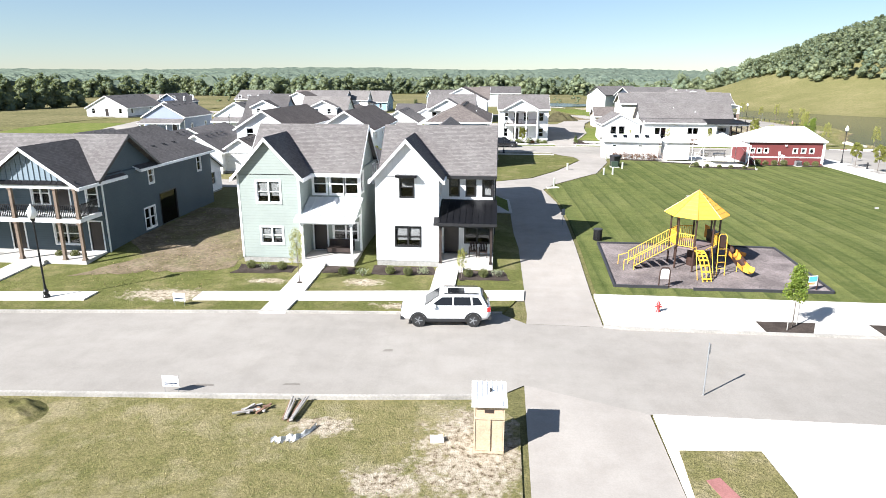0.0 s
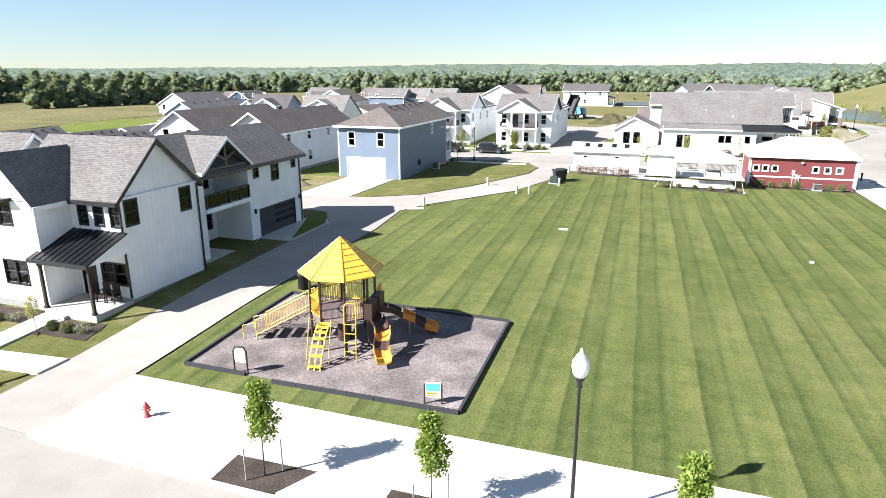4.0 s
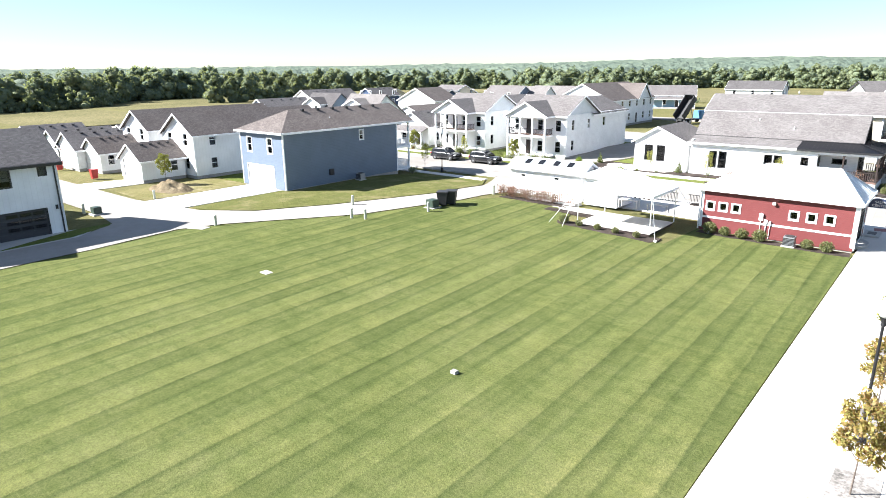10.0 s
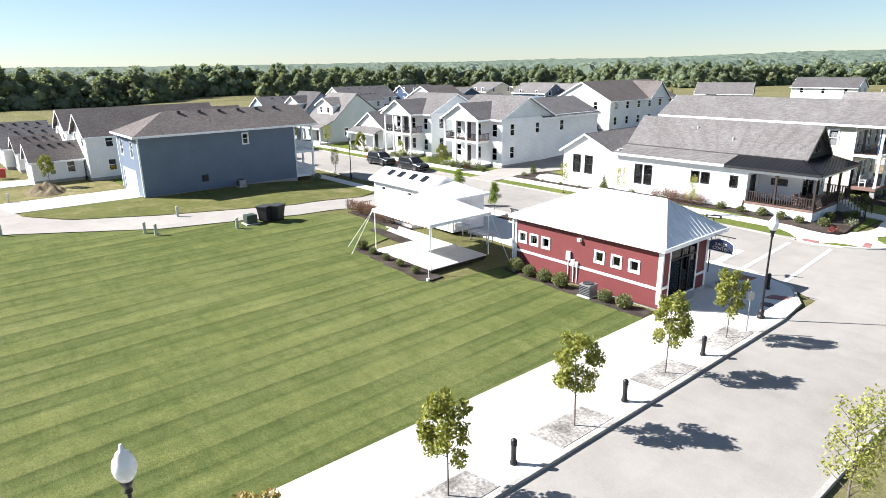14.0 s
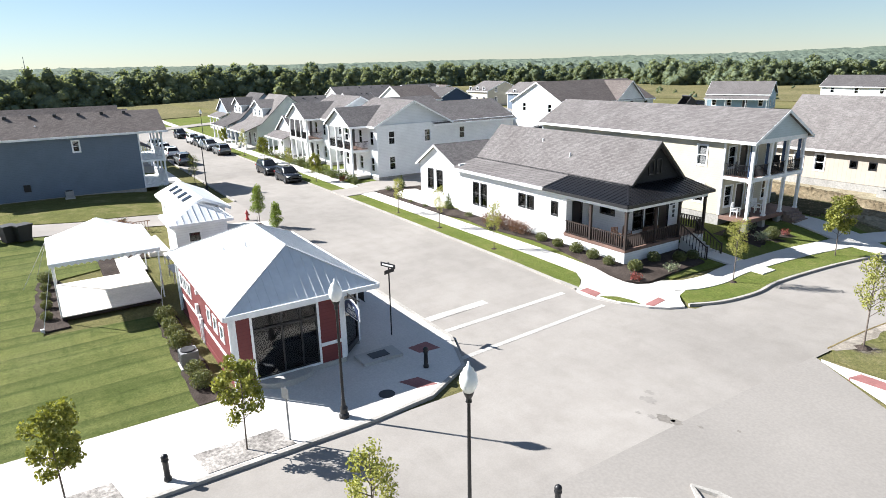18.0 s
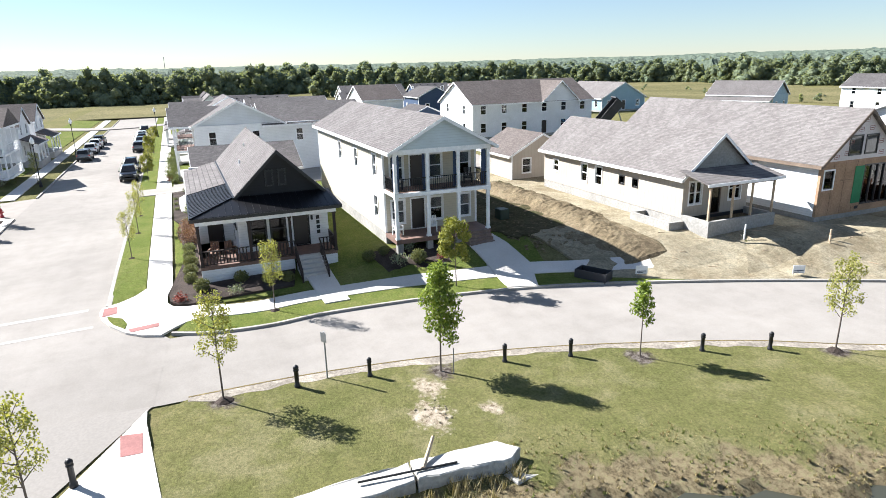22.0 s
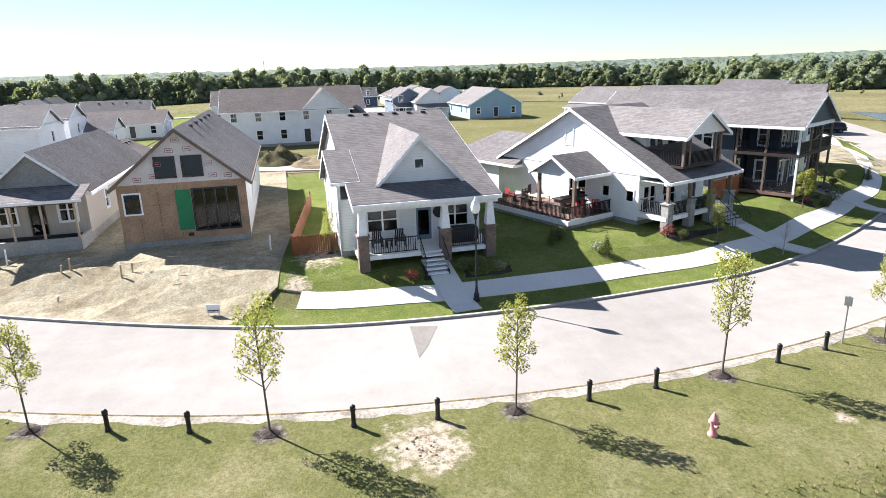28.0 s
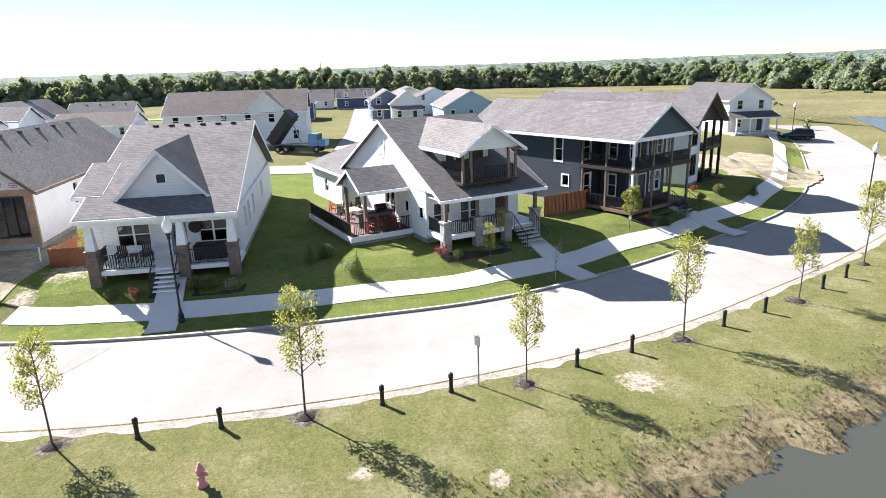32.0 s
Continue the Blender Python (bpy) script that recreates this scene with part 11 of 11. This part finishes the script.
for d in ((0.05, 6.4, 0.05, 0.12), (0.05, 0.12, 0.13, 5.05), (6.33, 6.4, 0.13, 5.05), (-4.9, 0.04, 3.7, 3.77), (-4.9, 0.04, 5.2, 5.27)):
    part("joist", boxm((*d, 0.22, 0.4)), M["wood_dark"], t)
for px, py in ((0.2, 0.2), (3.2, 0.2), (6.2, 0.2), (0.2, 4.9), (3.2, 4.9), (6.2, 4.9), (-4.7, 3.9), (-4.7, 5.1), (-2.4, 3.9), (-2.4, 5.1)):
    part("deck_post", boxm((px - 0.07, px + 0.07, py - 0.07, py + 0.07, -0.3, 0.22)), M["wood_dark"], t)
t = thing("party_tent", pose(32.9, 94.75, 0.55), "white frame tent with a scalloped edge on guy ropes", "tent")
TX, TY, TE, TP = 3.3, 2.72, 3.02, 1.5              # half sizes, eaves, rise
for k in range(4):
    a = radians(45 + 90 * k)
    p = [(TX * (1 if math.cos(a + d) > 0 else -1), TY * (1 if math.sin(a + d) > 0 else -1)) for d in (0, radians(90))]
    bm = bmesh.new()
    prev = None
    for j in range(9):
        f = j / 8
        zz = TE + TP * f ** 1.15
        row = [Vector((*p[0], 0)).lerp(Vector((*p[1], 0)), i / 6) for i in range(7)]
        q = [bm.verts.new((v.x * (1 - f * 0.985), v.y * (1 - f * 0.985), zz + 0.035 * math.sin(math.pi * i / 6) * (1 - f) * math.sin(5 * f + k))) for i, v in enumerate(row)]
        if prev:
            for i in range(6):
                bm.faces.new((prev[i], prev[i + 1], q[i + 1], q[i]))
        prev = q
    ext = bmesh.ops.extrude_face_region(bm, geom=bm.faces[:])
    bmesh.ops.translate(bm, verts=[v for v in ext["geom"] if isinstance(v, bmesh.types.BMVert)], vec=(0, 0, 0.02))
    part("canopy_panel", bm, M["tent_cloth"], t)
    (x0, y0), (x1, y1) = p
    for j in range(18):
        a0, a1 = j / 18, (j + 1) / 18
        bm = bmesh.new()
        pa, pb2 = Vector((x0 + (x1 - x0) * a0, y0 + (y1 - y0) * a0, TE)), Vector((x0 + (x1 - x0) * a1, y0 + (y1 - y0) * a1, TE))
        nn = Vector((y1 - y0, x0 - x1, 0)).normalized() * 0.015
        lo = [pa, pa - Vector((0, 0, 0.14)), (pa + pb2) / 2 - Vector((0, 0, 0.24)), pb2 - Vector((0, 0, 0.14)), pb2]
        prism(bm, [v - nn for v in lo], [v + nn for v in lo])
        part("scallop", bm, M["tent_cloth"], t)
    bm = bmesh.new()
    tube(bm, (x0, y0, TE - 0.03), (x1, y1, TE - 0.03), 0.03, sides=6)
    part("eave_bar", bm, M["sign_white"], t)
for sx, sy, feet in ((-1, -1, ((-5.6, -3.8), (-3.7, -4.6))), (1, -1, ((4.05, -3.55),)), (1, 1, ((6.3, 1.95),)), (-1, 1, ())):
    bm = bmesh.new()
    tube(bm, (sx * (TX - 0.12), sy * (TY - 0.12), 0), (sx * (TX - 0.12), sy * (TY - 0.12), TE - 0.05), 0.04, sides=8)
    part("pole", bm, M["sign_white"], t)
    for fx, fy in feet:
        bm = bmesh.new()
        tube(bm, (sx * (TX - 0.05), sy * (TY - 0.05), TE - 0.06), (fx, fy, -0.46), 0.016, sides=5)
        part("guy_rope", bm, M["sign_white"], t)
        part("guy_anchor", boxm((fx - 0.09, fx + 0.09, fy - 0.09, fy + 0.09, -0.55, -0.16)), M["sign_white"], t)
patch("bed", [(24.8, 94.7), (29.4, 94.75), (29.4, 95.8), (24.8, 95.8)], 0.09, M["mulch"], "dark mulch bed along the walkway", "mulch bed", ragged=0.1)
h = house("sales_pavilion", 21.2, 100.6, 0, "white portable pavilion with a silver roof and skylights", 0.35)
block(h, "white_lap", -4.1, 4.3, 0, 3.2, 0.3, 2.9, R=[(1.6, 0.35, 0.95, 2.1, "glassdoor")], F=[(-2.5, 1.9, 0.6, 0.3, "sq"), (1.5, 1.9, 0.6, 0.3, "sq")])
roof2(h, "metal_silver", "x", -4.1, 4.3, (0, 2.9), (1.6, 3.65), (3.2, 2.9), 0.3, 0.3, gables=[(-4.1, "white_lap"), (4.1, "white_lap")])
for i in range(1, 20):
    rib(h, "metal_silver", (-4.4 + 0.45 * i, -0.3, 2.9), (-4.4 + 0.45 * i, 1.6, 3.79))
for x in (-2.4, -0.8, 1.0, 2.6):
    bm = bmesh.new()
    prism(bm, [(x - 0.3, 0.5, 3.27), (x + 0.3, 0.5, 3.27), (x + 0.3, 1.2, 3.6), (x - 0.3, 1.2, 3.6)], [(x - 0.3, 0.5, 3.36), (x + 0.3, 0.5, 3.36), (x + 0.3, 1.2, 3.69), (x - 0.3, 1.2, 3.69)])
    part("skylight", bm, M["car_glass"], h)
part("skirt", boxm((-4.05, 4.25, 0.02, 3.15, -0.4, 0.3)), M["white_trim"], h)
h = house("small_pavilion", 28.2, 99.4, 0, "small square white kiosk with a pyramid metal roof", 0.3)
block(h, "white_lap", -1.7, 1.7, 0, 3.4, 0.2, 3.0, R=[(1.2, 1.7, 0.7, 0.6, "sq", "white_trim", "black_trim")])
hip(h, "metal_silver", -1.7, 1.7, 0, 3.4, 3.0, 0.95, 0.35, "FB", seams=0.45)
t = thing("access_ramp", pose(18.3, 98.0, 0.3), "wooden access ramp with brown railings", "ramp")
bm = bmesh.new()
prism(bm, [(0, 0, -0.3), (8.0, 0, -0.3), (8.0, 1.4, -0.3), (0, 1.4, -0.3)], [(0, 0, 0.1), (8.0, 0, 0.4), (8.0, 1.4, 0.4), (0, 1.4, 0.1)])
part("ramp_deck", bm, M["deck_white"], t)
rail(t, (0.1, 0.05), (4.0, 0.05), 0.25, "wood_brown", 0.9, 0.2, 0.02, 0.035)
rail(t, (4.0, 0.05), (7.9, 0.05), 0.35, "wood_brown", 0.9, 0.2, 0.02, 0.035)
rail(t, (0.05, 0.1), (0.05, 1.35), 0.2, "wood_brown", 0.9, 0.2, 0.02, 0.035)
for x0, x1 in ((29, 33), (34, 38), (39.5, 43)):
    t = thing("iron_fence", pose(x0, 106.9, gz(x0, 106.9) + 0.12), "black iron railing along the forecourt", "railing", "forecourt railings")
    rail(t, (0, 0), (x1 - x0, 0), 0.0, "iron", 1.0, 0.14)


# ---- porch and deck furniture ----
def armchair(x, y, z, rz, mat, label, parent_m, s=1.0):
    m = parent_m @ pose(x, y, z, 0, 0, rz) @ Matrix.Scale(s, 4)
    c = thing("chair", m, label, "chair", "porch chairs")
    part("seat", boxm((-0.28, 0.28, -0.26, 0.26, 0.38, 0.43)), M[mat], c)
    for k in range(5):
        part("back_slat", boxm((-0.26 + 0.11 * k, -0.18 + 0.11 * k, 0.24, 0.28, 0.43, 1.05)), M[mat], c)
    for px in (-0.27, 0.27):
        part("armrest", boxm((px - 0.04, px + 0.04, -0.28, 0.26, 0.62, 0.66)), M[mat], c)
        for py in (-0.24, 0.24):
            part("leg", boxm((px - 0.03, px + 0.03, py - 0.03, py + 0.03, 0.0, 0.62)), M[mat], c)
    return c


W1 = pose(65.6, 178.4, 1.0, 0, 0, 91)
W2 = pose(64.29, 199.07, 0.95, 0, 0, 110)
TS = pose(48.4, 139.0, 1.2, 0, 0, 90)
WF = pose(-8.0, 40.2, 0.25)
SG = pose(-17.5, 40.2, 0.25)
SL = pose(-40.4, 41.6, -0.2)
BK = pose(47.5, 123.5, 0.55, 0, 0, 90)
M["chair_blue"] = plain_mat("chair_blue", (0.05, 0.08, 0.16), 0.6)
M["cushion_red"] = plain_mat("cushion_red", (0.42, 0.05, 0.04), 0.8)
for m, x, y, z, a, mat, lab in ((W1, 1.2, 1.5, 0.98, 0, "iron", "dark metal porch chair"), (W1, 2.6, 1.5, 0.98, 0, "iron", "dark metal porch chair"), (W2, 1.5, 1.3, 1.4, 10, "sign_white", "white rocking chair on the porch"), (W2, 4.0, 1.3, 1.4, -10, "sign_white", "white rocking chair on the porch"), (TS, -2.9, 1.3, 0.55, 10, "sign_white", "white rocking chair on the porch"), (TS, -0.4, 1.2, 0.55, -20, "sign_white", "white rocking chair on the porch"), (TS, 2.4, 1.4, 3.62, -20, "iron", "dark chair on the upper porch"), (TS, -2.8, 1.4, 3.62, 20, "iron", "dark chair on the upper porch"),
                             (WF, 6.6, 1.9, 0.42, 0, "wood_dark", "dark armchair on the front porch"), (WF, 7.3, 1.9, 0.42, 0, "wood_dark", "dark armchair on the front porch"), (WF, 5.6, 11.4, 0.3, 180, "chair_blue", "dark blue chair under the balcony"), (SL, 3.5, 1.5, 0.5, 0, "wood_brown", "brown wooden chair on the porch"), (SL, 2.4, 1.5, 0.5, 20, "wood_brown", "brown wooden chair on the porch"), (BK, 1.9, 1.5, 0.85, 30, "wood_brown", "brown cushioned chair on the corner porch"), (BK, 0.9, 1.6, 0.85, -20, "wood_brown", "brown cushioned chair on the corner porch"),
                             (W2, -2.9, 5.4, 0.92, 90, "cushion_red", "red cushioned deck chair"), (W2, -2.0, 5.4, 0.92, 60, "cushion_red", "red cushioned deck chair"), (W2, -1.0, 5.3, 0.92, 120, "cushion_red", "red cushioned deck chair"), (W2, -2.9, 10.8, 0.92, 0, "wood_dark", "dark wicker deck chair"), (W2, -1.6, 11.0, 0.92, 180, "wood_dark", "dark wicker deck chair"), (W2, -2.9, 12.8, 0.92, 90, "cushion_red", "red cushioned deck chair"), (W2, -0.9, 13.0, 0.92, 200, "wood_dark", "dark wicker deck chair")):
    armchair(x, y, z, a, mat, lab, m)


def table(m, x, y, z, w, d, hh, mat, label):
    t = thing("table", m @ pose(x, y, z), label, "table")
    part("tabletop", boxm((-w / 2, w / 2, -d / 2, d / 2, hh - 0.05, hh)), M[mat], t)
    for px in (-w / 2 + 0.06, w / 2 - 0.06):
        for py in (-d / 2 + 0.06, d / 2 - 0.06):
            part("leg", boxm((px - 0.03, px + 0.03, py - 0.03, py + 0.03, 0, hh - 0.05)), M[mat], t)


table(W2, -2.3, 10.0, 0.92, 1.0, 1.5, 0.74, "wood_pale", "pale wooden deck table")
table(W2, -2.3, 12.0, 0.92, 0.9, 0.9, 0.5, "wood_dark", "dark low deck table")
table(W1, 1.9, 1.5, 0.98, 0.45, 0.45, 0.5, "iron", "small dark porch table")
t = thing("bar_counter", W2 @ pose(-1.8, 7.2, 0.92), "dark stone outdoor bar counter with a grill", "bar counter")
part("counter", boxm((-1.3, 1.3, -0.35, 0.35, 0, 0.95)), M["brick_pier"], t)
part("countertop", boxm((-1.4, 1.4, -0.45, 0.45, 0.95, 1.02)), M["wood_dark"], t)
bm = bmesh.new()
tube(bm, (0.2, 0.1, 1.25), (1.0, 0.1, 1.25), 0.24, sides=12)
part("grill_hood", bm, M["iron"], t)
for k in range(4):
    t = thing("bar_stool", W2 @ pose(-2.8 + 0.6 * k, 6.4, 0.92), "dark bar stool at the outdoor counter", "stool", "bar stools")
    part("seat", boxm((-0.18, 0.18, -0.18, 0.18, 0.7, 0.76)), M["wood_dark"], t)
    for px in (-0.14, 0.14):
        for py in (-0.14, 0.14):
            part("leg", boxm((px - 0.02, px + 0.02, py - 0.02, py + 0.02, 0, 0.7)), M["iron"], t)
t = thing("porch_sofa", W1 @ pose(6.4, 1.3, 0.98), "covered dark porch sofa", "sofa")
bm = boxm((-1.0, 1.0, -0.4, 0.45, 0, 0.95))
bmesh.ops.bevel(bm, geom=bm.edges[:], offset=0.1, segments=3, affect="EDGES")
part("cover", bm, M["plastic_dark"], t)
t = thing("porch_sofa", SG @ pose(6.6, 2.0, 0.42), "dark porch sofa against the wall", "sofa")
part("seat", boxm((-0.9, 0.9, -0.4, 0.35, 0.15, 0.45)), M["wood_dark"], t)
part("backrest", boxm((-0.9, 0.9, 0.36, 0.5, 0.15, 0.9)), M["wood_dark"], t)
for x, y in ((31.4, 98.7), (34.2, 98.5)):
    table(pose(x, y, gz(x, y)), 0, 0, 0.68, 1.8, 0.75, 0.74, "deck_white", "white folding table beside the tent")
M["bin_red"] = plain_mat("bin_red", (0.35, 0.03, 0.025), 0.5)
M["bin_yellow"] = plain_mat("bin_yellow", (0.65, 0.5, 0.04), 0.5)
for x, y, mat, lab in ((-37.8, 75.2, "bin_red", "red waste cart beside a garage"), (-26.6, 75.2, "bin_red", "red waste cart beside a garage"), (-9.6, 86.9, "bin_yellow", "yellow crate beside the blue garage")):
    t = thing("waste_cart", place(x, y, 0.05), lab, "waste cart", "waste carts")
    bm = bmesh.new()
    hh = 1.1 if "cart" in lab else 0.5
    prism(bm, [(-0.26, -0.3, 0.08), (0.26, -0.3, 0.08), (0.26, 0.3, 0.08), (-0.26, 0.3, 0.08)], [(-0.34, -0.4, hh), (0.34, -0.4, hh), (0.34, 0.4, hh), (-0.34, 0.4, hh)])
    part("bin", bm, M[mat], t)
    part("lid", boxm((-0.37, 0.37, -0.43, 0.43, hh, hh + 0.08)), M[mat], t)
# curtains on the cream house's upper porch
for x, w in ((-3.2, 0.45), (-1.2, 0.35), (1.0, 0.35), (3.1, 0.4)):
    fold = [(x - w / 2 + w * k / 8, 0.31 + 0.05 * (k % 2)) for k in range(9)]
    ring = fold + [(u, v + 0.03) for u, v in fold[::-1]]
    bm = bmesh.new()
    prism(bm, [(u, v, 3.7) for u, v in ring], [(u, v, 6.05) for u, v in ring])
    solo("porch_curtain", bm, M["chair_blue"], TS, "dark blue curtain gathered at a porch post", "curtain", "porch curtains")

# ---- paint and pads on the road ----
for pts in ([(46.7, 108.2), (47.3, 108.2), (47.0, 112.8), (46.4, 112.8)], [(48.62, 108.2), (48.98, 108.2), (48.46, 117.4), (48.12, 117.4)], [(51.65, 107.4), (51.95, 107.4), (51.15, 117.9), (50.85, 117.9)]):
    patch("crossing_line", pts, 0.034, M["paint_line"], "worn white crossing line", "road marking")
for pts, lift in (([(49.5, 106.0), (50.3, 106.2), (50.4, 107.3), (49.4, 107.1)], 0.13), ([(52.2, 104.0), (53.1, 104.4), (53.3, 105.3), (52.3, 104.9)], 0.13), ([(48.8, 118.25), (50.05, 118.25), (49.8, 118.95), (48.75, 118.9)], 0.155), ([(52.42, 119.65), (52.9, 119.8), (52.68, 121.1), (52.2, 121.1)], 0.155), ([(62.95, 119.95), (64.4, 120.05), (64.45, 120.75), (63.1, 120.7)], 0.112), ([(62.6, 104.9), (63.4, 104.3), (64.3, 105.6), (63.4, 106.2)], 0.13), ([(7.2, 18.3), (7.7, 18.5), (8.2, 16.9), (7.6, 16.8)], 0.17)):
    pad = patch("tactile_pad", pts, lift, M["brick_pad"], "brick-red tactile paving pad", "paving pad", step=0.25)
patch("manhole", [(52.8 + 0.35 * math.cos(a), 103.1 + 0.35 * math.sin(a)) for a in np.linspace(0, 6.28, 17)[:-1]], 0.132, M["iron"], "round iron manhole cover", "manhole")
M["damp"] = rough_mat("damp", (0.185, 0.168, 0.148), 0.2, 0.6, 9, 0.8, 0.2)
rng = random.Random(91)
for x, y, r, m in ((60.5, 111.1, 0.3, "damp"), (60.9, 111.25, 0.2, "damp"), (60.1, 110.8, 0.16, "asphalt"), (59.6, 110.6, 0.1, "asphalt"), (59.2, 111.7, 0.3, "asphalt"), (58.8, 112.2, 0.2, "asphalt"), (61.6, 111.7, 0.1, "damp"), (62.6, 112.6, 0.08, "damp")):
    patch("dirt_stain", [(x + r * rng.uniform(0.6, 1.5) * math.cos(k * 0.35), y + r * rng.uniform(0.5, 1.1) * math.sin(k * 0.35)) for k in range(18)], 0.03, M[m], "dark dirt stain where the road surfaces meet", "stain")
patch("verge", [(50.1, 118.5), (50.7, 118.62), (51.4, 118.88), (52.3, 119.5), (51.6, 119.55), (50.75, 119.3)], 0.16, M["turf"], "small grass wedge between crossing pads", "grass")
patch("road_stain", [(71.8, 179.9), (72.2, 181.2), (74.2, 180.3), (75.4, 179.6)], 0.03, M["damp"], "grey damp wedge on the concrete road", "stain")
for x, y, w, d in ((-5.0, 27.6, 0.25, 0.16), (-12.4, 23.4, 0.5, 0.1), (-8.6, 23.8, 0.4, 0.1), (12.5, 18.6, 0.35, 0.2), (13.1, 17.2, 0.4, 0.15)):
    patch("road_stain", [(x - w, y - d), (x + w, y - d * 0.6), (x + w * 0.8, y + d), (x - w * 0.7, y + d * 0.7)], 0.03, M["damp"], "grey stain on the concrete road", "stain")
for x0, x1 in ((20.6, 22.6), (27.6, 30.3), (34.2, 35.8)):
    patch("tree_pit", [(x0, 106.5), (x1, 106.5), (x1, 107.85), (x0, 107.85)], 0.15, M["mulch"], "dark mulched tree pit in the side-street pavement", "tree pit")
t = thing("entrance_slab", place(49.55, 104.4, 0.12), "low concrete step slab with a dark doormat beside the sales centre", "step")
part("slab", boxm((-0.55, 0.55, -1.0, 1.0, 0, 0.14)), M["concrete"], t)
part("doormat", boxm((-0.3, 0.3, -0.45, 0.45, 0.142, 0.165)), M["iron"], t)
